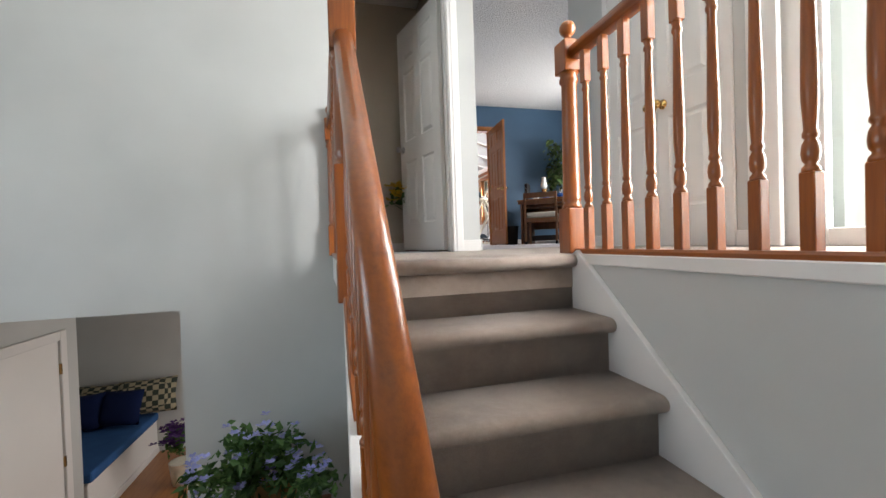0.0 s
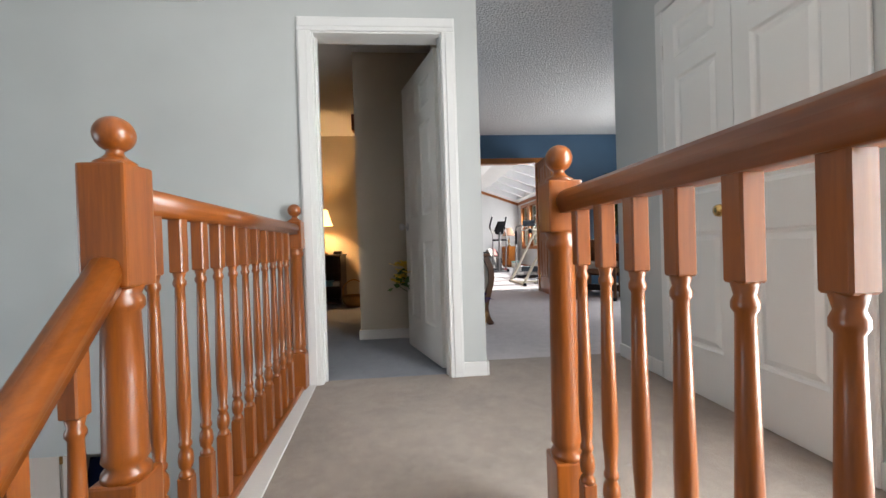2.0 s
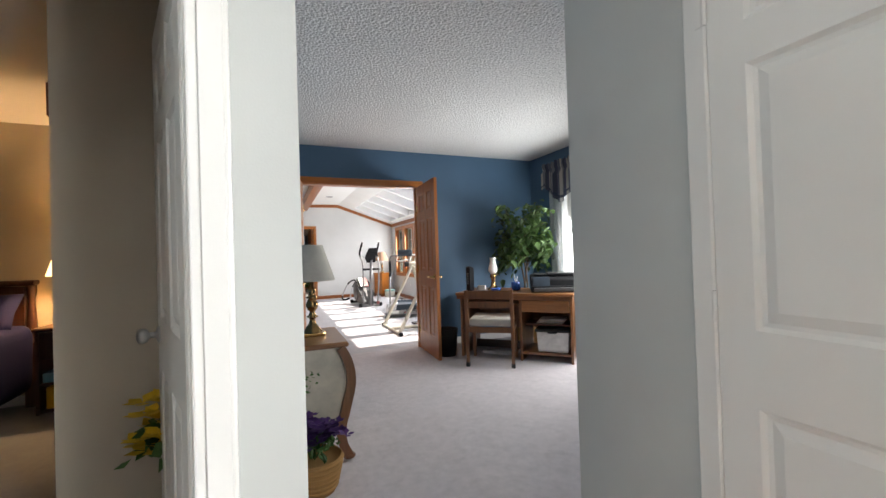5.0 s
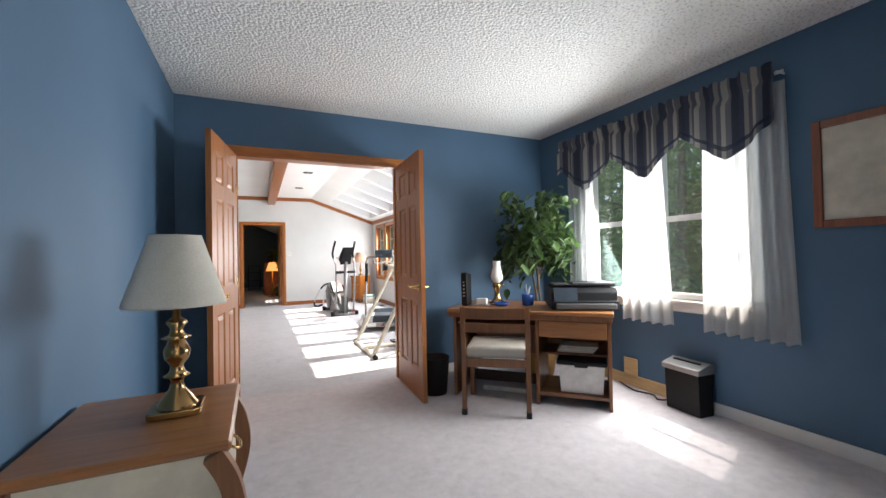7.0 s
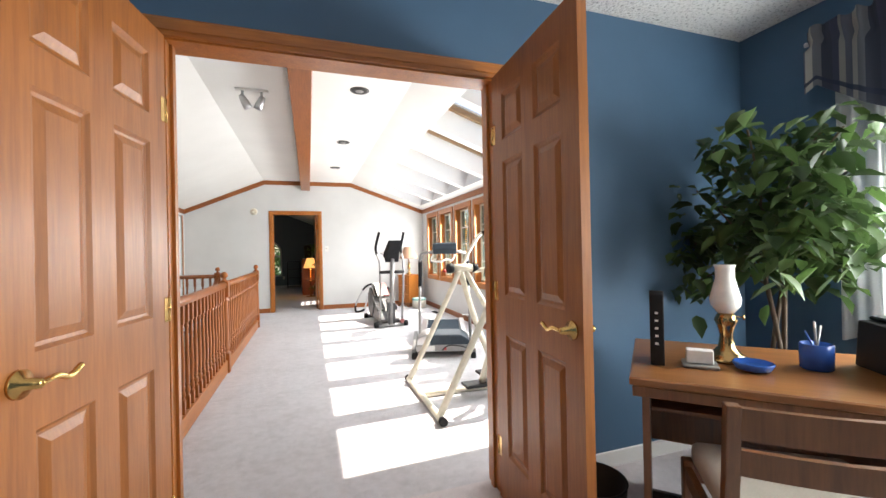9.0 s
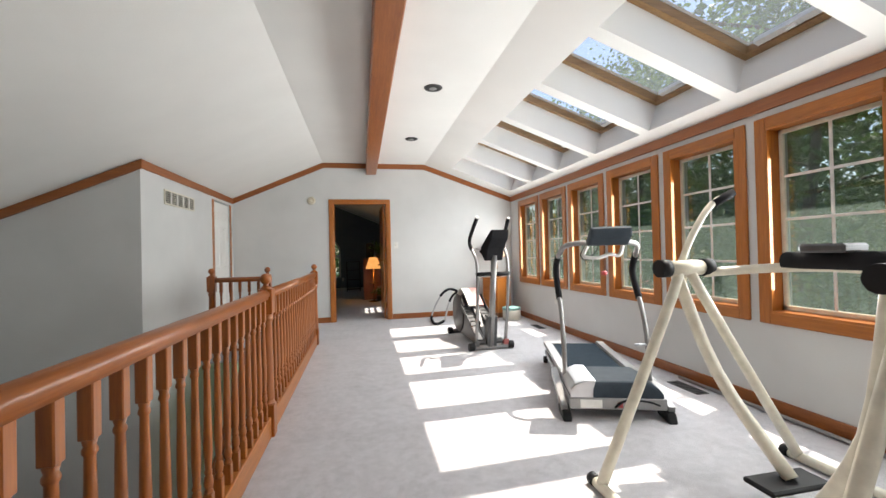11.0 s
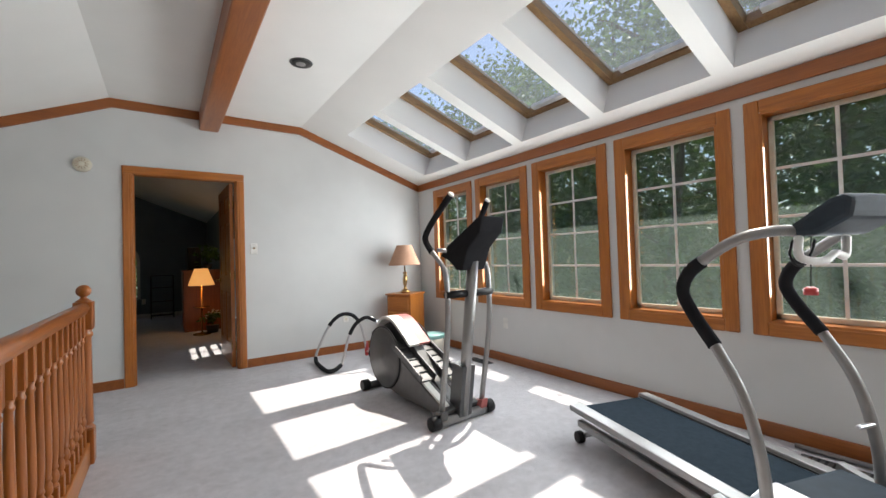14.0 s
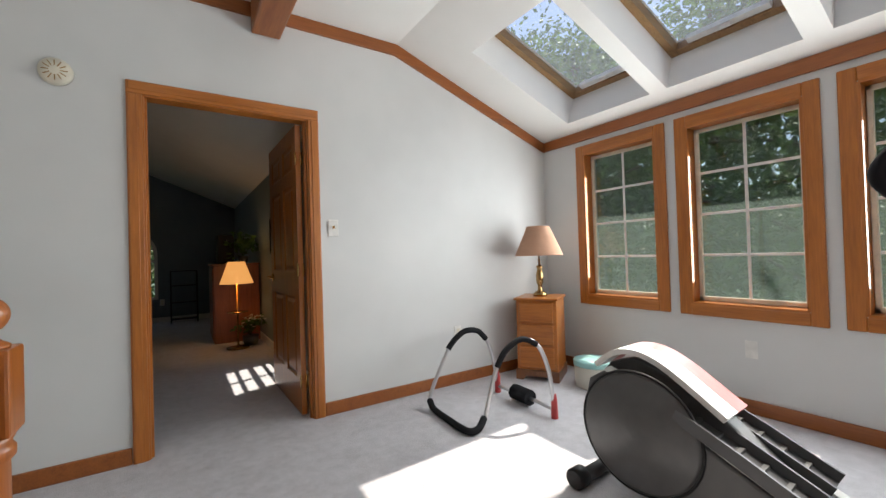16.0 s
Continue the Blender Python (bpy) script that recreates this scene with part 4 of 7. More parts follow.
def newel(parent, x, y, z0, z1, block=0.30, head=0.19, mat=RAIL_Z):
    bm = bmesh.new()
    s, zb, zt = 0.044, z0 + block, z1 - 0.062
    box(bm, x - s, x + s, y - s, y + s, z0, zb, bevel=0.006, seg=2)
    zh = zt - head
    lathe(bm, [(0.043, zb - 0.002), (0.042, zb + 0.012), (0.033, zb + 0.024), (0.041, zb + 0.036), (0.039, zb + 0.05), (0.037, zb + 0.2), (0.033, zh - 0.05), (0.041, zh - 0.04), (0.041, zh - 0.025), (0.035, zh - 0.015), (0.043, zh + 0.002)], 18, at=(x, y, 0))
    box(bm, x - s, x + s, y - s, y + s, zh, zt, bevel=0.006, seg=2)
    lathe(bm, [(0.036, zt - 0.002), (0.036, zt + 0.006), (0.026, zt + 0.012), (0.017, zt + 0.02), (0.014, zt + 0.028), (0.02, zt + 0.034)], 18, at=(x, y, 0))
    ball(bm, x, y, z1, 0.036, u=20, v=12)
    part("newel", bm, mat, parent, "turned newel post with a ball finial")


HAND = [(-0.022, -0.030), (0.022, -0.030), (0.024, -0.018), (0.031, -0.008), (0.032, 0.004), (0.027, 0.018), (0.016, 0.027), (0, 0.030), (-0.016, 0.027), (-0.027, 0.018), (-0.032, 0.004), (-0.031, -0.008), (-0.024, -0.018)]


def handrail(parent, a, b, mat):
    bm = bmesh.new()
    sweep(bm, [a, b], HAND)
    part("handrail", bm, mat, parent)


def shoe(parent, a, b, w, h, mat):
    bm = bmesh.new()
    sweep(bm, [a, b], [(-w, 0), (w, 0), (w, h * 0.6), (w * 0.8, h), (-w * 0.8, h), (-w, h * 0.6)], False)
    part("shoe_rail", bm, mat, parent)


rail = thing("hall_railing", "reddish stained wooden hall railing with turned balusters", "railing")
newel(rail, 1.39, 1.685, 0.004, 1.0, 0.2, 0.135)
shoe(rail, (1.395, 1.64, 0.004), (1.395, -1.5, 0.004), 0.03, 0.02, RAIL_Y)
handrail(rail, (1.395, 1.645, 0.882), (1.395, -1.5, 0.89), RAIL_Y)
for k in range(25):
    baluster(rail, 1.395, 1.570 - 0.117 * k, 0.010)

rail = thing("landing_railing", "reddish stained railing along the stairwell edge", "railing")
newel(rail, 0.408, 1.49, -0.12, 1.018, 0.46, 0.24)
handrail(rail, (0.405, 1.53, 0.895), (0.350, 2.92, 0.895), RAIL_Y)
shoe(rail, (0.407, 1.535, 0.006), (0.350, 2.92, 0.006), 0.03, 0.02, RAIL_Y)
newel(rail, 0.348, 2.942, 0.006, 1.0, 0.2, 0.15)
for k in range(11):
    baluster(rail, 0.403 - 0.0045 * k, 1.60 + 0.113 * k, 0.02)

rail = thing("stair_railing", "reddish stained handrail descending with the stairs", "railing")
SLOPE = 1.02
handrail(rail, (0.410, 1.46, 0.755), (0.442, 0.41, 0.755 - 1.05 * SLOPE), RAIL_Y)
shoe(rail, (0.41, 1.45, -0.115), (0.438, 0.41, -0.115 - 1.04 * SLOPE), 0.03, 0.03, RAIL_Y)
newel(rail, 0.443, 0.375, -1.4, 0.755 - 1.085 * SLOPE + 0.10)
for k in range(8):
    baluster(rail, 0.41 + 0.0033 * k, 1.37 - 0.119 * k, -0.205 - 0.119 * k * SLOPE)

ORIGIN = GYM
rail = thing("gym_railing", "oak stained railing with turned balusters round the stairwell", "railing")
GRX = 1.085
for y in (7.10, 9.70, 12.33):
    newel(rail, GRX, y, 0.0, 0.998, 0.2, 0.16, GRAIL_Z)
boxes("skirt", [(GRX - 0.03, GRX + 0.026, 7.03, 12.36, 0.0, 0.13)], OAK_Y, rail, "oak skirt board", 0.005)
for a, b in ((7.14, 9.66), (9.74, 12.29)):
    handrail(rail, (GRX, a, 0.90), (GRX, b, 0.90), GRAIL_Y)
    n = int((b - a) / 0.113)
    for k in range(n):
        baluster(rail, GRX, a + (b - a) * (k + 0.5) / n, 0.03, BAL_GYM)

rail = thing("landing_guard", "short stained railing beside the landing stairs", "railing")
newel(rail, 0.53, 12.3, 0.0, 0.98)
newel(rail, -0.11, 12.3, 0.0, 0.98)
handrail(rail, (-0.11, 12.3, 0.87), (0.49, 12.3, 0.87), RAIL_X)
shoe(rail, (-0.11, 12.3, 0.0), (0.49, 12.3, 0.0), 0.03, 0.022, RAIL_X)
for k in range(5):
    baluster(rail, -0.005 + 0.107 * k, 12.3, 0.004)
handrail(rail, (0.53, 12.25, 0.84), (0.53, 9.6, 0.84 - 2.5 * 0.78), RAIL_Y)
for k in range(12):
    baluster(rail, 0.53, 12.15 - 0.16 * k, -0.10 - 0.16 * 0.78 * k)
th = thing("well_stairs", "carpeted stairs going down from the landing", "stairs", kind="structure")
for k in range(12):
    boxes("tread", [(0.62, 1.0, 12.3 - 0.25 * (k + 1), 12.3 - 0.25 * k, LOW, -0.2 * (k + 1))], CARPET_GYM, th)

ORIGIN = Vector((0, 0, 0))
# ---- outside ----
structure("ground", [(-60, 120, -80, 110, -3.0, -2.75)], GRASS, "lawn around the house", "ground")


def leaf_cloud(bm, rnd, centres, count, size, spread, flat=0.6):
    """Many small pointed leaves in clumps round the centres."""
    for i in range(count):
        c = centres[rnd.randrange(len(centres))]
        p = Vector(c) + Vector((rnd.gauss(0, spread), rnd.gauss(0, spread), rnd.gauss(0, spread * flat)))
        s = size * rnd.uniform(0.65, 1.3)
        d = Vector((rnd.uniform(-1, 1), rnd.uniform(-1, 1), rnd.uniform(-0.9, 0.35))).normalized()
        w = d.cross(Vector((rnd.uniform(-1, 1), rnd.uniform(-1, 1), rnd.uniform(-1, 1)))).normalized()
        n = d.cross(w) * s * 0.12
        a, b, e, f = p, p + d * s * 0.5 + w * s * 0.27 + n, p + d * s, p + d * s * 0.5 - w * s * 0.27 + n
        va, vb, ve, vf = (bm.verts.new(q) for q in (a, b, e, f))
        bm.faces.new((va, vb, ve))
        bm.faces.new((va, ve, vf))


def broad_leaves(bm, rnd, centres, count, size, spread):
    """Drooping oval leaves folded along the midrib."""
    for i in range(count):
        c = centres[rnd.randrange(len(centres))]
        p = Vector(c) + Vector((rnd.gauss(0, spread), rnd.gauss(0, spread), rnd.gauss(0, spread * 0.8)))
        s = size * rnd.uniform(0.6, 1.25)
        a = rnd.uniform(0, 6.283)
        d = Vector((math.cos(a), math.sin(a), rnd.uniform(-1.3, 0.1))).normalized()
        w = d.cross(Vector((rnd.uniform(-0.4, 0.4), rnd.uniform(-0.4, 0.4), 1))).normalized()
        n = w.cross(d) * s * 0.10
        mid, tip = p + d * s * 0.5 - n * 0.4, p + d * s - Vector((0, 0, s * 0.15))
        vb, vm, vt = bm.verts.new(p), bm.verts.new(mid), bm.verts.new(tip)
        for k in (-1, 1):
            e1 = bm.verts.new(p + d * s * 0.25 + w * s * 0.25 * k + n)
            e2 = bm.verts.new(p + d * s * 0.62 + w * s * 0.27 * k + n)
            bm.faces.new((vb, vm, e2, e1)).smooth = True
            bm.faces.new((vm, vt, e2)).smooth = True


def tree(x, y, h, seed, count=2600, size=0.26):
    rnd = random.Random(seed)
    th = thing("tree", "tall leafy tree standing in the yard", "tree", x, y, -2.78, group="trees around the house")
    th.location = (x, y, -2.78)
    bm = bmesh.new()
    lean = rnd.uniform(-0.4, 0.4)
    spine = [(0, 0, 0), (lean * 0.3, 0.1, h * 0.35), (lean, -0.1, h * 0.7), (lean * 1.2, 0, h * 0.95)]
    line = smooth_line(spine, 4)
    for i in range(len(line) - 1):
        r0, r1 = 0.17 * (1 - 0.85 * i / len(line)), 0.17 * (1 - 0.85 * (i + 1) / len(line))
        d = line[i + 1] - line[i]
        lathe(bm, [(r0, 0), (r1, d.length)], 8, m=Matrix.Translation(line[i]) @ d.to_track_quat("Z", "Y").to_matrix().to_4x4())
    tips = []
    for k in range(12):
        z = h * rnd.uniform(0.22, 0.92)
        a, ln = rnd.uniform(0, 6.28), h * rnd.uniform(0.16, 0.30)
        base = line[min(len(line) - 1, int(z / h * len(line)))]
        tip = base + Vector((math.cos(a) * ln, math.sin(a) * ln, ln * rnd.uniform(0.1, 0.6)))
        tube(bm, [base, base.lerp(tip, 0.5) + Vector((0, 0, 0.12)), tip], 0.035, 5)
        tips += [tip, base.lerp(tip, 0.65), base.lerp(tip, 0.4) + Vector((0, 0, 0.4))]
    tips.append(line[-1])
    part("trunk", bm, BARK, th)
    bm = bmesh.new()
    leaf_cloud(bm, rnd, tips, count, size, h * 0.075, 0.7)
    part("crown", bm, TREELEAF, th)


k = 0
for x, y, h in ((10.5, 4.0, 9.5), (12.5, 6.5, 11.5), (10.2, 8.8, 9.0), (12.2, 11.0, 12.0), (10.6, 13.4, 9.6), (12.8, 15.8, 12.0), (10.8, 18.4, 10.5), (13.5, 21.5, 12.5), (11.4, 25.0, 11.0), (14.5, 3.0, 12.0), (16.0, 9.0, 13.0), (16.0, 18.0, 13.0), (12.5, 0.5, 10.0), (-1.0, 26.5, 9.0), (2.2, 28.5, 10.0), (15.0, 13.0, 13.0), (17.5, 25.0, 13.5)):
    tree(x, y, h * 0.92, 11 + k, 6500, 0.19)
    k += 1
rnd = random.Random(77)
bm = bmesh.new()
leaf_cloud(bm, rnd, [(rnd.uniform(18, 24), rnd.uniform(-12, 42), rnd.uniform(-2.5, 6.0)) for i in range(260)], 9000, 0.7, 1.0, 0.9)
leaf_cloud(bm, rnd, [(rnd.uniform(15, 18), rnd.uniform(-10, 40), rnd.uniform(-2.6, 5.0)) for i in range(300)], 14000, 0.30, 0.8, 0.9)
leaf_cloud(bm, rnd, [(rnd.uniform(-8, 12), rnd.uniform(31, 34), rnd.uniform(-2.5, 6)) for i in range(60)], 2500, 0.7, 1.0, 0.9)
leaf_cloud(bm, rnd, [(rnd.uniform(8.5, 13), rnd.uniform(-4, 28), rnd.uniform(-2.6, -0.6)) for i in range(160)], 9000, 0.2, 0.55, 0.8)
leaf_cloud(bm, rnd, [(rnd.uniform(9.5, 14), rnd.uniform(-6, 32), rnd.uniform(-2.6, 1.8)) for i in range(420)], 26000, 0.24, 0.6, 0.9)
tagged(part("far_woods", bm, TREELEAF), "dense green woods and undergrowth beyond the lawn", "woods", "", "stuff")

# ---- small fixtures ----


def grille(name, label, m, w, h, slats, mat, back=HOLE_SHADE):
    """A slatted cover: local x along it, z up, facing -y."""
    th = thing(name, label, "vent")
    th.matrix_basis = Matrix.Translation(ORIGIN) @ m
    boxes("frame", [(0, w, -0.012, 0, 0, 0.018), (0, w, -0.012, 0, h - 0.018, h), (0, 0.018, -0.012, 0, 0.018, h - 0.018), (w - 0.018, w, -0.012, 0, 0.018, h - 0.018)], mat, th, "", 0.002)
    boxes("backing", [(0.01, w - 0.01, -0.003, -0.0005, 0.01, h - 0.01)], back, th)
    for i in range(slats):
        z = 0.022 + (h - 0.044) * (i + 0.5) / slats
        boxes("slat", [(0.018, w - 0.018, -0.010, -0.004, z - 0.003, z + 0.003)], mat, th)


grille("wall_vent", "white metal return air grille high on the wall", pose(-0.54, 2.989, 2.185), 0.42, 0.16, 8, WHITEPL)


def plate(name, label, m, kind):
    th = thing(name, label, "outlet" if kind == "outlet" else "switch")
    th.matrix_basis = Matrix.Translation(ORIGIN) @ m
    boxes("cover", [(-0.036, 0.036, -0.007, 0, -0.058, 0.058)], WHITEPL, th, "", 0.003)
    if kind == "switch":
        boxes("toggle", [(-0.006, 0.006, -0.02, -0.006, -0.004, 0.014)], OLDBRASS, th)
    else:
        for z in (-0.022, 0.022):
            boxes("socket", [(-0.014, 0.014, -0.009, -0.006, z - 0.014, z + 0.014)], CREAM, th, "", 0.003)


# ---- lower room ----
structure("wall_lower_door", [(-2.12, -2.0, 3.11, 4.5, LOW, -0.24), (-3.2, -2.12, 4.4, 4.5, LOW, -0.24)], WALL_GREY, "grey wall with a white door in the lower room", "wall")
th = thing("door_lower", "plain white door with brass hinges in a white casing", "door", kind="structure")
boxes("leaf", [(-2.0, -1.985, 3.2, 4.22, LOW, -0.66)], DOORWHITE, th, "", 0.003)
boxes("jamb_board", [(-2.0, -1.975, 4.24, 4.32, LOW, -0.58)], TRIM, th, "", 0.004)
boxes("head_board", [(-2.0, -1.975, 3.1, 4.24, -0.66, -0.58)], TRIM, th, "", 0.004)
for z in (-0.95, -1.75):
    boxes("hinge", [(-1.985, -1.972, 4.222, 4.24, z, z + 0.09)], OLDBRASS, th)
th = thing("window_seat", "white built-in bench with an outlet on its front", "bench", 0, 0, LOW)
boxes("base", [(-2.85, -1.98, 4.52, 5.98, 0, 0.42)], TRIM, th, "", 0.005)
boxes("plinth", [(-1.98, -1.965, 4.52, 5.98, 0, 0.08)], TRIM, th, "", 0.003)
bm = bmesh.new()
box(bm, -2.84, -1.95, 4.53, 5.97, LOW + 0.421, LOW + 0.52, bevel=0.03, seg=3)
tagged(part("seat_cushion", bm, DENIM), "blue cushion with dark piping on the window seat", "cushion")


def pillow(name, label, x, y, z, w, h, t, mat, rx, rz):
    bm = bmesh.new()
    n = 10
    grid = {}
    for s in (-1, 1):
        for i in range(n + 1):
            for j in range(n + 1):
                u, v = 2 * i / n - 1, 2 * j / n - 1
                k = max(0.0, (1 - u ** 4) * (1 - v ** 4)) ** 0.6
                pin = 1 - 0.06 * (1 - abs(u)) * abs(v) - 0.06 * (1 - abs(v)) * abs(u)
                grid[s, i, j] = bm.verts.new((u * w / 2 * pin, s * t / 2 * k, v * h / 2 * pin))
        for i in range(n):
            for j in range(n):
                f = bm.faces.new((grid[s, i, j], grid[s, i + 1, j], grid[s, i + 1, j + 1], grid[s, i, j + 1]))
                f.smooth = True
    bmesh.ops.remove_doubles(bm, verts=bm.verts, dist=0.0005)
    ob = tagged(part(name, bm, mat), label, "pillow")
    ob.matrix_basis = Matrix.Translation(ORIGIN) @ pose(x, y, z, rx, 0, rz)
    return ob


pillow("plaid_pillow", "green and cream plaid pillow leaning on the wall", -2.0, 5.82, -1.72, 0.62, 0.42, 0.16, PLAID, -18, 8)
pillow("plaid_pillow", "green and cream plaid pillow behind the blue ones", -2.5, 5.83, -1.74, 0.55, 0.42, 0.16, PLAID, -15, 0)
pillow("blue_pillow", "dark blue pillow on the window seat", -2.2, 5.62, -1.76, 0.46, 0.40, 0.16, DARKBLUE, -22, -8)
pillow("blue_pillow", "dark blue pillow on the window seat", -2.6, 5.60, -1.76, 0.46, 0.40, 0.16, DARKBLUE, -22, 6)


def bouquet(parent, seed, x, y, z, r, leaves, petals, leaf_mat, petal_mat, lsize=0.06, psize=0.03, flat=0.7):
    rnd = random.Random(seed)
    bm = bmesh.new()
    cs = [(x + rnd.gauss(0, r * 0.5), y + rnd.gauss(0, r * 0.5), z + rnd.gauss(0, r * 0.35)) for i in range(18)]
    leaf_cloud(bm, rnd, cs, leaves, lsize, r * 0.2)
    for i in range(14):
        c = cs[rnd.randrange(len(cs))]
        tube(bm, [(x, y, z - r * 1.2), c], 0.003, 4)
    part("foliage", bm, leaf_mat, parent)
    bm = bmesh.new()
    for i in range(petals):
        c = Vector(cs[rnd.randrange(len(cs))]) + Vector((rnd.gauss(0, r * 0.28), rnd.gauss(0, r * 0.28), abs(rnd.gauss(0, r * 0.3)) * flat + 0.02))
        for j in range(5):
            a = j * 1.2566 + rnd.uniform(-0.2, 0.2)
            d = Vector((math.cos(a), math.sin(a), rnd.uniform(0.1, 0.6))).normalized()
            w = d.cross(Vector((0, 0, 1))).normalized()
            q = [bm.verts.new(p) for p in (c, c + d * psize * 0.6 + w * psize * 0.35, c + d * psize, c + d * psize * 0.6 - w * psize * 0.35)]
            bm.faces.new(q)
    part("blossoms", bm, petal_mat, parent)


th = thing("flower_planter", "lilac flowers with green leaves in a planter below the stairs", "plant", 0, 0, LOW)
boxes("stand", [(-0.28, 0.26, 2.52, 2.9, 0, 0.90)], CHAIRWOOD, th, "brown wooden plant stand", 0.01)
bm = bmesh.new()
lathe(bm, [(0.12, 0), (0.15, 0.14), (0.165, 0.22), (0.155, 0.23), (0.14, 0.2)], 18, at=(-0.09, 2.66, 0.902))
part("pot", bm, WICKER, th)
bouquet(th, 5, -0.13, 2.58, 1.31, 0.27, 1300, 110, LEAF2, LILAC, 0.07, 0.034)
th = thing("flower_bucket", "purple flowers in a pale bucket on the lower floor", "plant", 0, 0, LOW)
bm = bmesh.new()
lathe(bm, [(0.08, 0), (0.11, 0.24), (0.115, 0.25), (0.1, 0.24)], 16, at=(-1.42, 5.1, 0))
part("bucket", bm, CREAM, th)
bouquet(th, 6, -1.42, 5.1, 0.5, 0.16, 250, 90, LEAF2, PURPLE, 0.06, 0.05)

# ---- bedroom ----
th = thing("bed", "bed with navy bedding and a dark carved headboard", "bed", -1.33, 6.55, 0)
bm = bmesh.new()
prism(bm, [(-0.72, 0.25), (-0.72, 1.02), (-0.55, 1.03), (-0.36, 1.16), (-0.18, 1.24), (0, 1.27), (0.18, 1.24), (0.36, 1.16), (0.55, 1.03), (0.72, 1.02), (0.72, 0.25)], "y", 0.0, 0.05, 0.006)
box(bm, -0.55, -0.3, -0.012, 0.0, 0.7, 0.98, bevel=0.005)
box(bm, 0.3, 0.55, -0.012, 0.0, 0.7, 0.98, bevel=0.005)
part("headboard", bm, DARKWOOD, th)
for sx in (-0.76, 0.76):
    bm = bmesh.new()
    box(bm, sx - 0.04, sx + 0.04, -0.02, 0.06, 0, 0.55, bevel=0.006)
    lathe(bm, [(0.036, 0.55), (0.026, 0.58), (0.038, 0.66), (0.03, 0.78), (0.022, 0.9), (0.034, 0.98), (0.034, 1.03)], 14, at=(sx, 0.02, 0))
    part("bedpost", bm, DARKWOOD, th)
boxes("top_rail", [(-0.80, 0.80, -0.02, 0.06, 1.03, 1.075)], DARKWOOD, th, "", 0.01)
bm = bmesh.new()
box(bm, -0.80, 0.80, -2.1, -0.03, 0.12, 0.70, bevel=0.11, seg=4)
for v in bm.verts:
    v.co.x += 0.018 * math.sin(v.co.y * 9 + v.co.z * 5)
    v.co.z += 0.012 * math.sin(v.co.x * 11 + v.co.y * 7)
for f in bm.faces:
    f.smooth = True
part("comforter", bm, NAVY, th, "rumpled navy comforter")
boxes("leg", [(0.68, 0.76, -2.05, -1.97, 0, 0.2)], DARKWOOD, th)
pillow("bed_pillow", "ivory pillow propped on the bed", -1.34, 6.28, 0.84, 0.5, 0.34, 0.16, PILLOWW, -35, 0)
pillow("bed_pillow", "navy pillow propped on the bed", -0.86, 6.34, 0.82, 0.6, 0.36, 0.18, NAVY, -35, 0)

th = thing("nightstand", "dark wooden nightstand with an open shelf", "nightstand", -0.165, 6.36, 0)
boxes("top", [(-0.225, 0.225, -0.24, 0.26, 0.68, 0.705)], DARKWOOD, th, "", 0.006)
boxes("side", [(-0.21, -0.188, -0.22, 0.25, 0.03, 0.68)], DARKWOOD, th)
boxes("side", [(0.188, 0.21, -0.22, 0.25, 0.03, 0.68)], DARKWOOD, th)
boxes("drawer_front", [(-0.186, 0.186, -0.225, -0.2, 0.46, 0.67)], DARKWOOD, th, "", 0.005)
boxes("shelf", [(-0.188, 0.188, -0.2, 0.24, 0.25, 0.27)], DARKWOOD, th)
boxes("shelf", [(-0.188, 0.188, -0.2, 0.24, 0.04, 0.06)], DARKWOOD, th)
boxes("back", [(-0.188, 0.188, 0.235, 0.25, 0.05, 0.675)], DARKWOOD, th)
tagged(boxes("book", [(-0.345, -0.09, 6.17, 6.4, 0.271, 0.345)], PALEBLUE, None, "", 0.004), "pale blue box on the nightstand shelf", "box")
tagged(boxes("book", [(-0.075, 0.015, 6.18, 6.4, 0.271, 0.33)], PAPER, None, "", 0.004), "stack of papers on the nightstand shelf", "papers")
tagged(boxes("yellow_box", [(-0.33, -0.19, 6.18, 6.31, 0.061, 0.23)], YELLOW, None, "", 0.006), "yellow container on the nightstand shelf", "container")
tagged(boxes("clock_radio", [(-0.06, 0.045, 6.2, 6.33, 0.706, 0.75)], BLACK, None, "", 0.01), "black clock radio on the nightstand", "clock")


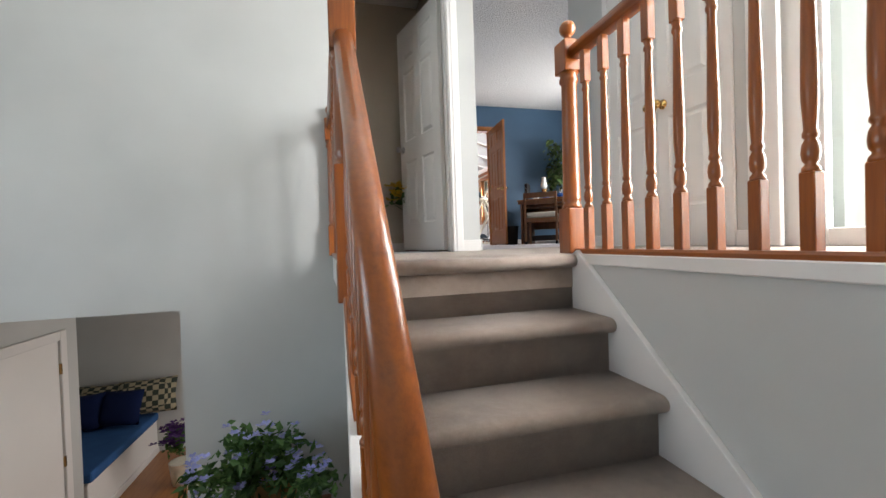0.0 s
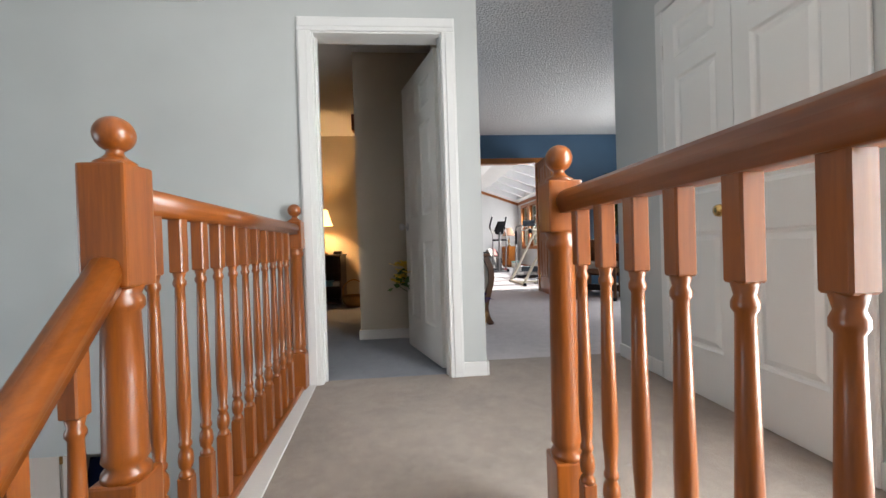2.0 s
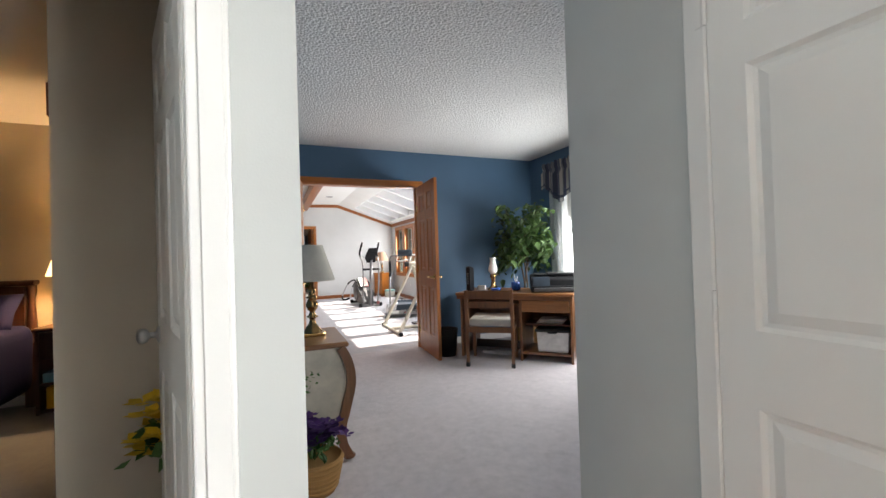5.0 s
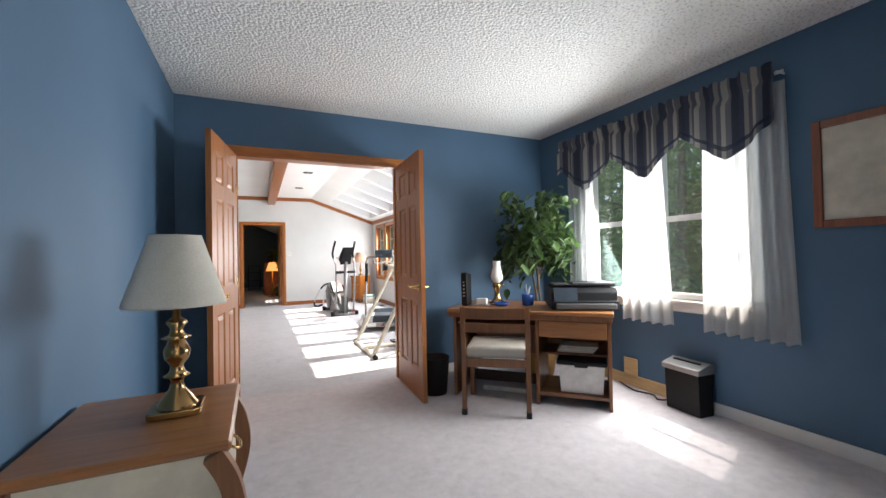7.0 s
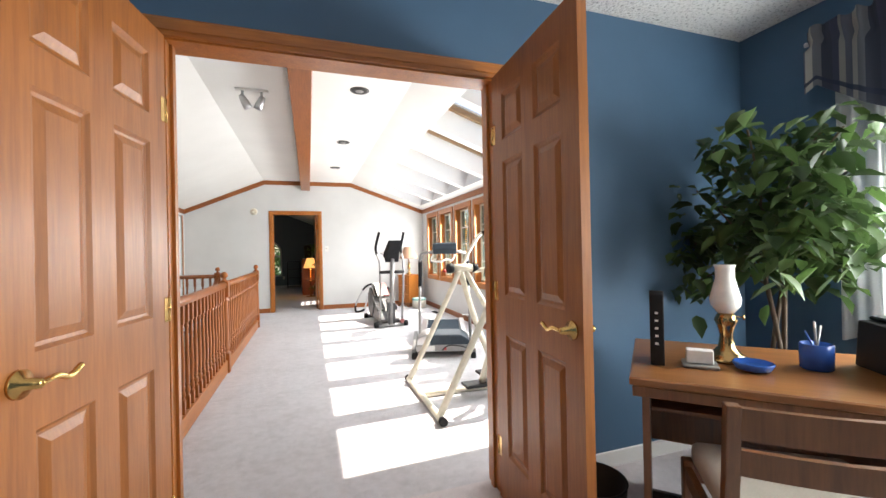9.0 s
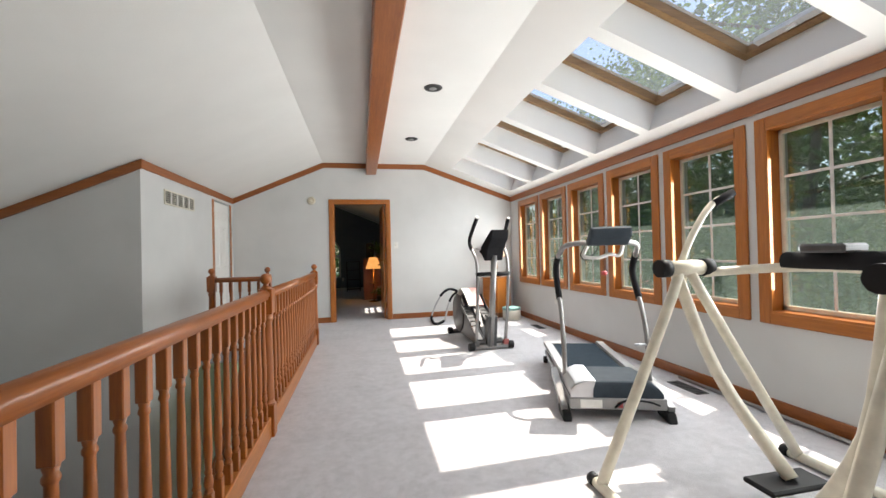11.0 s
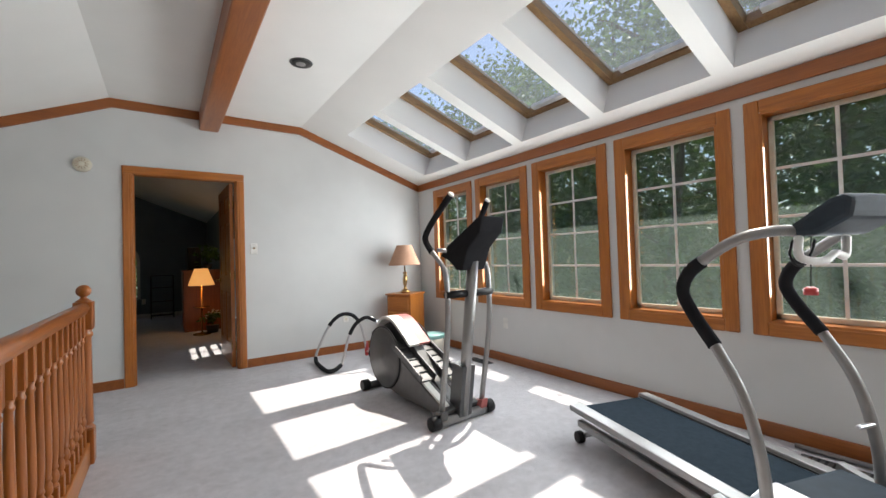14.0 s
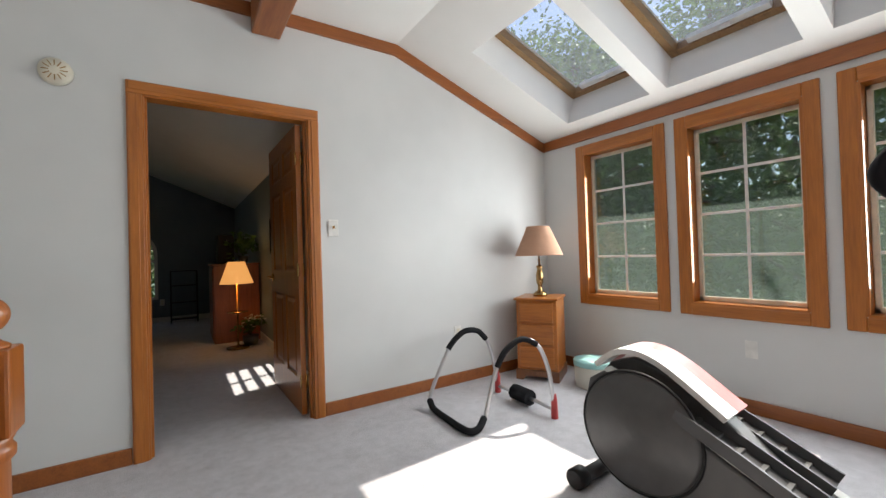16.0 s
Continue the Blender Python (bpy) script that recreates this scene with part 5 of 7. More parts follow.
def table_lamp(name, label, x, y, z, prof, base_mat, shade, shade_mat, square=0):
    th = thing(name, label, "lamp", x, y, z)
    bm = bmesh.new()
    lathe(bm, prof, 20)
    if square:
        prism(bm, [(square * a, square * b) for a, b in ((-1, -0.8), (-0.8, -1), (0.8, -1), (1, -0.8), (1, 0.8), (0.8, 1), (-0.8, 1), (-1, 0.8))], "z", 0, 0.022, 0.004)
    stem = part("base", bm, base_mat, th)
    r0, r1, z0, z1 = shade
    bm = bmesh.new()
    n = 32
    rings = []
    for r, zz in ((r0, z0), (r0 - 0.001, z0 + 0.008), (r0 + (r1 - r0) * 0.5, (z0 + z1) / 2), (r1 + 0.001, z1 - 0.006), (r1, z1)):
        rings.append([bm.verts.new((r * math.cos(6.28319 * i / n), r * math.sin(6.28319 * i / n), zz)) for i in range(n)])
    for a, b in zip(rings, rings[1:]):
        for i in range(n):
            bm.faces.new((a[i], a[(i + 1) % n], b[(i + 1) % n], b[i])).smooth = True
    ob = part("shade", bm, shade_mat, th, "pleated fabric shade")
    s = ob.modifiers.new("thickness", "SOLIDIFY")
    s.thickness = 0.002
    bm = bmesh.new()
    lathe(bm, [(0.006, prof[-1][1] - 0.01), (0.006, z1 - 0.002), (0.009, z1 + 0.002), (0.004, z1 + 0.008)], 8)
    for a in range(3):
        tube(bm, [(0, 0, z1 - 0.004), (r1 * math.cos(a * 2.094), r1 * math.sin(a * 2.094), z1 - 0.004)], 0.002, 4)
    part("harp", bm, base_mat, stem)


table_lamp("bedside_lamp", "lit bedside lamp with a bronze base and glowing shade", -0.225, 6.33, 0.706, [(0.075, 0), (0.075, 0.015), (0.05, 0.03), (0.022, 0.05), (0.03, 0.10), (0.042, 0.16), (0.03, 0.24), (0.015, 0.29), (0.03, 0.31), (0.03, 0.33), (0.012, 0.34), (0.010, 0.40)], OLDBRASS, (0.145, 0.082, 0.40, 0.62), SHADE_LIT)
th = thing("wicker_basket", "brown wicker basket with a loop handle on the carpet", "basket", 0.22, 6.1, 0)
bm = bmesh.new()
lathe(bm, [(0.10, 0), (0.15, 0.06), (0.165, 0.14), (0.155, 0.15), (0.12, 0.05)], 18)
part("bowl", bm, WICKER, th)
bm = bmesh.new()
tube(bm, [(-0.15, 0, 0.13), (-0.13, 0, 0.28), (0, 0, 0.36), (0.13, 0, 0.28), (0.15, 0, 0.13)], 0.008, 7, 6)
part("handle", bm, WICKER, th)
th = thing("floor_vase", "yellow silk flowers in a tall vase by the wall", "vase", 1.05, 3.95, 0)
bm = bmesh.new()
lathe(bm, [(0.06, 0), (0.08, 0.12), (0.07, 0.24), (0.04, 0.34), (0.05, 0.38), (0.04, 0.37)], 16)
part("vase", bm, CHERRY, th)
bouquet(th, 9, -0.03, -0.02, 0.53, 0.13, 130, 60, LEAF2, YELLOW, 0.08, 0.075)
th = thing("door_chime", "small wooden chime box on the wall corner", "chime", 0.547, 4.20, 1.80, 90)
boxes("case", [(-0.05, 0.05, 0, 0.03, 0, 0.14)], CHAIRWOOD, th, "", 0.004)

# ---- office ----
DESK = pose(3.278, 6.24, 0, 0, 0, -46)


def at_desk(ob):
    ob.matrix_basis = DESK
    return ob


desk = at_desk(thing("desk", "wooden corner desk with a drawer and an open cabinet", "desk"))
boxes("tabletop", [(-0.01, 1.29, -0.01, 0.68, 0.705, 0.735)], DESKWOOD, desk, "", 0.005)
boxes("edge_band", [(0.0, 1.28, -0.002, 0.03, 0.665, 0.704)], CHAIRWOOD, desk, "", 0.003)
boxes("side_panel", [(0.03, 0.055, 0.03, 0.66, 0, 0.704)], CHAIRWOOD, desk, "", 0.002)
boxes("side_panel", [(0.715, 0.74, 0.03, 0.66, 0, 0.704)], CHAIRWOOD, desk, "", 0.002)
boxes("side_panel", [(1.245, 1.27, 0.03, 0.66, 0, 0.704)], CHAIRWOOD, desk, "", 0.002)
boxes("back_panel", [(0.055, 1.245, 0.64, 0.66, 0.25, 0.70)], CHAIRWOOD, desk)
boxes("drawer_front", [(0.745, 1.24, 0.012, 0.032, 0.535, 0.66)], DESKWOOD, desk, "", 0.004)
boxes("drawer_box", [(0.75, 1.235, 0.032, 0.5, 0.54, 0.65)], CHAIRWOOD, desk)
boxes("keyboard_tray", [(0.06, 0.71, 0.06, 0.4, 0.60, 0.615)], CHAIRWOOD, desk, "", 0.002)
boxes("shelf", [(0.74, 1.245, 0.05, 0.52, 0.07, 0.095)], CHAIRWOOD, desk, "", 0.002)
boxes("shelf", [(0.74, 1.245, 0.20, 0.52, 0.36, 0.378)], CHAIRWOOD, desk, "", 0.002)
boxes("footrest", [(0.055, 0.715, 0.36, 0.38, 0.05, 0.14)], DARKWOOD, desk)
th = at_desk(thing("storage_box", "white storage box with a black lid under the desk", "box"))
bm = bmesh.new()
prism(bm, [(0.895, 0.096), (1.205, 0.096), (1.222, 0.31), (0.88, 0.31)], "y", 0.10, 0.42, 0.008)
part("box", bm, WHITEPL, th)
boxes("lid", [(0.866, 1.236, 0.085, 0.435, 0.311, 0.345), (1.0, 1.1, 0.07, 0.09, 0.30, 0.34)], BLACK, th, "black plastic lid", 0.008)
th = at_desk(thing("paper_stack", "loose papers on the desk shelf", "papers"))
for i in range(4):
    boxes("sheet", [(0.86 + 0.01 * i, 1.14 + 0.012 * i, 0.23 + 0.006 * i, 0.45, 0.379 + 0.012 * i, 0.389 + 0.012 * i)], PAPER if i % 2 else CREAM, th)
th = at_desk(thing("power_strip", "white power strip on the floor behind the chair", "power strip"))
boxes("body", [(0.22, 0.62, 0.24, 0.30, 0.0, 0.04)], WHITEPL, th, "", 0.006)
th = at_desk(thing("printer", "black all-in-one printer on the desk", "printer"))
bm = bmesh.new()
prism(bm, [(0.12, 0.736), (0.12, 0.80), (0.16, 0.80), (0.16, 0.86), (0.19, 0.895), (0.49, 0.905), (0.51, 0.736)], "x", 0.80, 1.285, 0.008)
body = part("body", bm, BLACK, th)
boxes("paper_tray", [(0.83, 1.255, 0.07, 0.13, 0.745, 0.785)], CHARCOAL, th, "", 0.006)
boxes("scanner_lid", [(0.97, 1.28, 0.19, 0.50, 0.906, 0.93)], BLACK, th, "", 0.008)
bm = bmesh.new()
prism(bm, [(0.125, 0.80), (0.155, 0.90), (0.17, 0.895), (0.15, 0.80)], "x", 0.82, 0.99, 0.003)
panel = part("control_panel", bm, SLATE, body)
boxes("feeder", [(0.83, 0.965, 0.22, 0.49, 0.906, 0.92)], BLACK, th, "", 0.006)
th.matrix_basis = DESK @ pose(1.045, 0.33, 0.736, 0, 0, 13) @ Matrix.Scale(1.05, 4) @ pose(-1.04, -0.31, -0.736)
th = at_desk(thing("modem", "upright black modem with small pale lights", "modem"))
bm = bmesh.new()
prism(bm, [(0.18, 0.736), (0.17, 1.015), (0.20, 1.03), (0.32, 1.01), (0.32, 0.736)], "x", 0.06, 0.11, 0.006)
case = part("case", bm, BLACK, th)
for i in range(5):
    boxes("indicator", [(0.078, 0.090, 0.1715 - 0.0003 * i, 0.176, 0.82 + 0.03 * i, 0.828 + 0.03 * i)], WHITEPL, case)
th = at_desk(thing("card_holder", "pale card holder on the desk", "card holder"))
boxes("tray", [(0.17, 0.29, 0.19, 0.29, 0.736, 0.748)], SILVER, th, "", 0.003)
boxes("card_stack", [(0.185, 0.275, 0.22, 0.265, 0.749, 0.80)], PAPER, th, "", 0.003)
bm = bmesh.new()
lathe(bm, [(0.03, 0.736), (0.055, 0.742), (0.066, 0.765), (0.06, 0.768), (0.045, 0.75)], 20, at=(0.40, 0.25, 0))
at_desk(tagged(part("blue_dish", bm, BLUEGL), "small dark blue dish on the desk", "dish"))
th = at_desk(thing("pen_mug", "blue mug holding pens on the desk", "mug"))
bm = bmesh.new()
lathe(bm, [(0.045, 0.736), (0.05, 0.742), (0.051, 0.83), (0.046, 0.832), (0.044, 0.75)], 20, at=(0.61, 0.36, 0))
part("mug", bm, BLUEGL, th)
for i, (dx, dy) in enumerate(((-0.03, 0.01), (0.02, 0.02), (-0.01, -0.02))):
    bm = bmesh.new()
    tube(bm, [(0.61 - dx * 0.5, 0.36 - dy * 0.5, 0.76), (0.61 + dx, 0.36 + dy, 0.875 + 0.02 * i)], 0.004, 6)
    part("pen", bm, SILVER if i else BLUEGL, th)
th = at_desk(thing("oil_lamp", "brass oil lamp with a milk glass chimney", "oil lamp"))
bm = bmesh.new()
lathe(bm, [(0.075, 0.736), (0.075, 0.75), (0.05, 0.77), (0.03, 0.79), (0.022, 0.84), (0.03, 0.875), (0.042, 0.90), (0.032, 0.922), (0.024, 0.932)], 20, at=(0.335, 0.37, 0))
base = part("base", bm, OLDBRASS, th)
bm = bmesh.new()
tube(bm, [(0.365, 0.37, 0.915), (0.39, 0.365, 0.915)], 0.003, 6)
lathe(bm, [(0.011, -0.002), (0.012, 0.0), (0.011, 0.003)], 12, m=Matrix.Translation((0.392, 0.364, 0.915)) @ pose(0, 0, 0, 0, 90, 0))
part("wick_knob", bm, BRASS, base)
bm = bmesh.new()
lathe(bm, [(0.03, 0.931), (0.052, 0.96), (0.056, 0.985), (0.046, 1.025), (0.034, 1.07), (0.034, 1.11), (0.039, 1.125), (0.035, 1.125)], 20, at=(0.335, 0.37, 0))
part("chimney", bm, MILK, th, "white glass chimney")

chair = thing("desk_chair", "wooden chair with a cream cushion facing the desk", "chair", 3.42, 5.73, 0, -37)
for sx in (-0.235, 0.235):
    bm = bmesh.new()
    prism(bm, [(-0.06, 0), (-0.02, 0), (0.0, 0.42), (-0.03, 0.62), (-0.055, 0.80), (-0.09, 0.80), (-0.07, 0.62), (-0.04, 0.42)], "x", sx - 0.017, sx + 0.017, 0.004)
    leg = part("back_leg", bm, CHAIRWOOD, chair)
    boxes("front_leg", [(sx - 0.018, sx + 0.018, 0.37, 0.41, 0, 0.43)], CHAIRWOOD, chair, "", 0.004)
    boxes("foot_cap", [(sx - 0.02, sx + 0.02, -0.063, -0.018, -0.001, 0.045)], BLACK, leg, "", 0.003)
    boxes("side_rail", [(sx - 0.012, sx + 0.012, -0.02, 0.38, 0.35, 0.41)], CHAIRWOOD, chair, "", 0.003)
boxes("seat_rail", [(-0.218, 0.218, -0.03, -0.005, 0.35, 0.41)], CHAIRWOOD, chair, "", 0.003)
boxes("seat_rail", [(-0.218, 0.218, 0.38, 0.40, 0.35, 0.41)], CHAIRWOOD, chair, "", 0.003)
for z0, z1, yo in ((0.715, 0.795, -0.075), (0.615, 0.68, -0.055)):
    bm = bmesh.new()
    n = 8
    sweep(bm, [(-0.22 + 0.44 * i / n, yo - 0.02 * math.sin(math.pi * i / n), (z0 + z1) / 2) for i in range(n + 1)], [(-0.009, z0 - (z0 + z1) / 2), (0.009, z0 - (z0 + z1) / 2), (0.009, z1 - (z0 + z1) / 2), (-0.009, z1 - (z0 + z1) / 2)], False)
    part("back_slat", bm, CHAIRWOOD, chair)
bm = bmesh.new()
box(bm, -0.225, 0.225, -0.02, 0.40, 0.412, 0.50, bevel=0.035, seg=4)
for f in bm.faces:
    f.smooth = True
part("seat_cushion", bm, CUSHION, chair, "plump cream cushion")

th = thing("waste_bin", "black cylindrical waste bin beside the open door", "bin", 3.20, 6.38, 0)
bm = bmesh.new()
lathe(bm, [(0.105, 0), (0.13, 0.30), (0.134, 0.31), (0.126, 0.31), (0.10, 0.02)], 24)
part("bin", bm, BLACK, th)

th = thing("ficus_tree", "artificial ficus tree in a basket behind the desk", "plant", 4.36, 6.42, 0)
bm = bmesh.new()
lathe(bm, [(0.14, 0), (0.17, 0.26), (0.16, 0.27), (0.14, 0.24)], 18)
part("pot", bm, WICKER, th)
rnd = random.Random(3)
bm = bmesh.new()
tips = []
for k in range(3):
    a = k * 2.1
    top = Vector((0.05 * math.cos(a) - 0.03, 0.05 * math.sin(a) - 0.02, 1.05))
    tube(bm, [(0.03 * math.cos(a), 0.03 * math.sin(a), 0.22), (0.03 * math.cos(a + 2), 0.03 * math.sin(a + 2), 0.6), top], 0.011, 7, 4)
    for j in range(11):
        b = rnd.uniform(0, 6.28)
        base = Vector((0.04 * math.cos(a), 0.04 * math.sin(a), rnd.uniform(0.98, 1.25)))
        ln = rnd.uniform(0.22, 0.46)
        tip = base + Vector((math.cos(b) * ln, math.sin(b) * ln * 0.75, rnd.uniform(0.0, 0.52)))
        tip.x, tip.y = min(tip.x, 0.14), min(tip.y, 0.33)
        tube(bm, [base, base.lerp(tip, 0.5) + Vector((0, 0, 0.07)), tip], 0.005, 5, 3)
        tips += [tip, base.lerp(tip, 0.75) + Vector((0, 0, 0.03)), tip - Vector((0, 0, 0.08))]
part("trunk", bm, BARK, th)
bm = bmesh.new()
broad_leaves(bm, rnd, tips, 900, 0.105, 0.075)
for v in bm.verts:
    v.co.x, v.co.y = min(v.co.x, 0.25), min(v.co.y, 0.44)
part("foliage", bm, LEAF, th, "glossy green leaves")

th = thing("paper_shredder", "black paper shredder with a silver head by the wall", "shredder", 4.70, 5.12, 0, -4)
th.scale = (0.88, 0.88, 0.88)
bm = bmesh.new()
prism(bm, [(-0.075, 0.0), (0.085, 0.0), (0.095, 0.34), (-0.09, 0.34)], "y", -0.155, 0.155, 0.012)
part("bin", bm, BLACK, th)
bm = bmesh.new()
prism(bm, [(-0.105, 0.341), (0.10, 0.341), (0.10, 0.41), (0.03, 0.425), (-0.105, 0.385)], "y", -0.17, 0.17, 0.01)
head = part("head", bm, SILVER, th, "silver shredder head")
boxes("slot", [(-0.02, 0.0, -0.12, 0.12, 0.412, 0.4225)], BLACK, head)
th = thing("wall_plate_box", "bare pine box plate at the baseboard", "cable box", 4.795, 5.70, 0.10, 0)
boxes("frame", [(-0.012, 0.0, -0.07, 0.07, 0.0, 0.15)], PINE, th, "", 0.004)
bm = bmesh.new()
tube(bm, [(4.76, 5.80, 0.02), (4.70, 5.6, 0.012), (4.74, 5.45, 0.012), (4.68, 5.36, 0.012), (4.72, 5.27, 0.03)], 0.006, 6, 6)
tagged(part("loose_cable", bm, BLACK), "black cable lying along the baseboard", "cable")


def curtain(y0, y1, z0, z1, folds, seed, flare=0.0):
    rnd = random.Random(seed)
    bm = bmesh.new()
    n, m = folds * 8, 16
    rows = []
    for j in range(m + 1):
        t = j / m
        row = []
        for i in range(n + 1):
            u = i / n
            y = y0 + (y1 - y0) * u + flare * (u - 0.5) * (1 - t)
            x = 4.745 + 0.022 * math.sin(u * folds * 6.283 + 0.6 * math.sin(t * 3 + seed)) * (0.6 + 0.4 * (1 - t)) + 0.008 * math.sin(u * 37 + seed)
            row.append(bm.verts.new((x, y, z0 + (z1 - z0) * t + (0.008 * math.sin(u * folds * 6.283) if j == 0 else 0))))
        rows.append(row)
    for a, b in zip(rows, rows[1:]):
        for i in range(n):
            bm.faces.new((a[i], a[i + 1], b[i + 1], b[i])).smooth = True
    return tagged(part("curtain", bm, SHEER), "sheer white curtain panel hanging at the window", "curtain", "sheer curtain panels")


curtain(6.05, 6.37, 0.72, 2.22, 4, 1)
curtain(5.33, 5.67, 0.60, 2.22, 5, 2, 0.13)
curtain(4.49, 4.99, 0.60, 2.22, 7, 3, 0.08)


def valance():
    bm = bmesh.new()
    uv = bm.loops.layers.uv.new("UVMap")
    n, m = 240, 9
    rows = []
    length = 6.47 - 4.53
    for j in range(m + 1):
        t = j / m
        row = []
        for i in range(n + 1):
            u = i / n
            y = 4.53 + length * u
            d = ((y - 4.80) / 0.65 + 0.5) % 1.0
            low = 1.79 + 0.24 * (abs(2 * d - 1) ** 1.2)
            top = 2.335 + 0.012 * math.sin(u * 150)
            ruff = 0.016 * math.sin(u * 190) if t > 0.72 else 0.02 * math.sin(u * 75 + 2 * math.sin(u * 23))
            pinch = 0.018 if 0.74 < t < 0.86 else 0.0
            z = low + (top - low) * t
            row.append((bm.verts.new((4.715 - 0.015 + ruff + pinch, y, z)), (y * 1.0, t)))
        rows.append(row)
    for a, b in zip(rows, rows[1:]):
        for i in range(n):
            f = bm.faces.new((a[i][0], a[i + 1][0], b[i + 1][0], b[i][0]))
            f.smooth = True
            for lp, c in zip(f.loops, (a[i][1], a[i + 1][1], b[i + 1][1], b[i][1])):
                lp[uv].uv = c
    th = thing("valance", "ruffled blue and grey striped valance with scalloped points", "valance")
    part("cloth", bm, STRIPES, th)
    bm = bmesh.new()
    tube(bm, [(4.752, 4.5, 2.275), (4.752, 6.5, 2.275)], 0.011, 8)
    tube(bm, [(4.81, 4.52, 2.275), (4.722, 4.52, 2.275)], 0.006, 6)
    tube(bm, [(4.81, 6.48, 2.275), (4.722, 6.48, 2.275)], 0.006, 6)
    part("rod", bm, WHITEPL, th)


valance()
th = thing("framed_picture", "picture in a dark red wooden frame on the blue wall", "picture", 4.808, 4.11, 1.30)
boxes("frame", [(-0.025, 0, -0.28, -0.235, 0, 0.62), (-0.025, 0, 0.235, 0.28, 0, 0.62), (-0.025, 0, -0.235, 0.235, 0, 0.045), (-0.025, 0, -0.235, 0.235, 0.575, 0.62)], CHERRY, th, "", 0.004)
boxes("print", [(-0.012, -0.002, -0.235, 0.235, 0.045, 0.575)], PAINTED, th)


def bombe_chest():
    th = thing("bombe_chest", "curved wooden chest with cream painted panels and bowed legs", "chest", 1.25, 4.43, 0)
    boxes("top", [(0, 0.50, 0, 0.58, 0.66, 0.69)], DESKWOOD, th, "honey coloured wooden top", 0.008)
    bm = bmesh.new()
    prof = [(0.40, 0.16), (0.45, 0.28), (0.485, 0.42), (0.48, 0.54), (0.455, 0.659)]
    prism(bm, [(0.02, 0.659), (0.02, 0.16)] + prof, "y", 0.035, 0.545)
    body = part("body", bm, PAINTED, th, "cream painted body with flower sprays")
    for y in (0.0, 0.535):
        bm = bmesh.new()
        line = [(0.455, 0.655), (0.495, 0.57), (0.51, 0.45), (0.475, 0.3), (0.445, 0.18), (0.46, 0.08), (0.49, 0.02)]
        sm = smooth_line([(x, y + 0.022, z) for x, z in line], 5)
        sweep(bm, sm, [(-0.022, -0.026), (0.022, -0.026), (0.022, 0.026), (-0.022, 0.026)], False)
        ball(bm, 0.49, y + 0.022, 0.02, 0.03, 1.2, 1, 0.66, 12, 7)
        part("bowed_leg", bm, CHAIRWOOD, th)
        boxes("back_leg", [(0.0, 0.04, y, y + 0.044, 0, 0.659)], CHAIRWOOD, th, "", 0.005)
    for z in (0.27, 0.42, 0.58):
        bm = bmesh.new()
        x = 0.445 if z < 0.3 else 0.478
        tube(bm, [(x, 0.24, z), (x + 0.03, 0.26, z - 0.02), (x + 0.03, 0.32, z - 0.02), (x, 0.34, z)], 0.005, 6, 4)
        part("drawer_pull", bm, OLDBRASS, body, "dark brass drawer pull")
    rnd = random.Random(8)
    bm = bmesh.new()
    leaf_cloud(bm, rnd, [(0.2, 0.034, 0.42), (0.25, 0.034, 0.5), (0.16, 0.034, 0.35)], 70, 0.03, 0.035, 1.0)
    for v in bm.verts:
        v.co.y = 0.0335 + 0.001 * math.sin(v.co.x * 300)
    part("painted_spray", bm, LEAF2, body)


bombe_chest()
table_lamp("brass_lamp", "turned brass table lamp with a pale linen shade", 1.575, 4.755, 0.691, [(0.066, 0), (0.070, 0.012), (0.055, 0.03), (0.043, 0.05), (0.023, 0.075), (0.017, 0.10), (0.023, 0.112), (0.039, 0.118), (0.023, 0.13), (0.017, 0.15), (0.035, 0.175), (0.039, 0.20), (0.023, 0.235), (0.043, 0.243), (0.023, 0.252), (0.017, 0.27), (0.031, 0.292), (0.023, 0.302), (0.012, 0.31), (0.011, 0.36)], OLDBRASS, (0.148, 0.075, 0.350, 0.580), SHADE_GREY, 0.075)
th = thing("flower_basket", "wicker basket of purple dried flowers on the carpet", "basket", 1.535, 4.20, 0)
bm = bmesh.new()
lathe(bm, [(0.09, 0), (0.12, 0.1), (0.13, 0.17), (0.12, 0.18), (0.1, 0.1)], 20)
for i in range(6):
    lathe(bm, [(0.1 + 0.006 * i, 0.02 + 0.026 * i), (0.108 + 0.006 * i, 0.028 + 0.026 * i), (0.1 + 0.006 * i, 0.036 + 0.026 * i)], 20)
part("basket", bm, WICKER, th)
bouquet(th, 21, -0.02, 0, 0.25, 0.10, 150, 130, LEAF2, PURPLE, 0.05, 0.045)

# ---- gym ----
ORIGIN = GYM
grille("wall_vent", "white return air grille on the wall above the stairwell", pose(-0.359, 11.70, 1.73, 0, 0, 90), 0.77, 0.16, 5, CREAM)
vent_bars = [ob for ob in bpy.data.objects if ob.name.startswith("wall_vent")][-1]
for i in range(1, 5):
    boxes("divider", [(0.77 * i / 5 - 0.012, 0.77 * i / 5 + 0.012, -0.0125, -0.002, 0.018, 0.142)], WHITEPL, vent_bars)
th = thing("smoke_alarm", "round cream smoke alarm on the gable wall", "alarm", 0.875, 14.014, 2.075)
bm = bmesh.new()
lathe(bm, [(0.07, 0), (0.068, 0.015), (0.058, 0.028), (0.02, 0.034)], 24, m=pose(0, 0, 0, 90, 0, 0))
part("cover", bm, CREAM, th)
bm = bmesh.new()
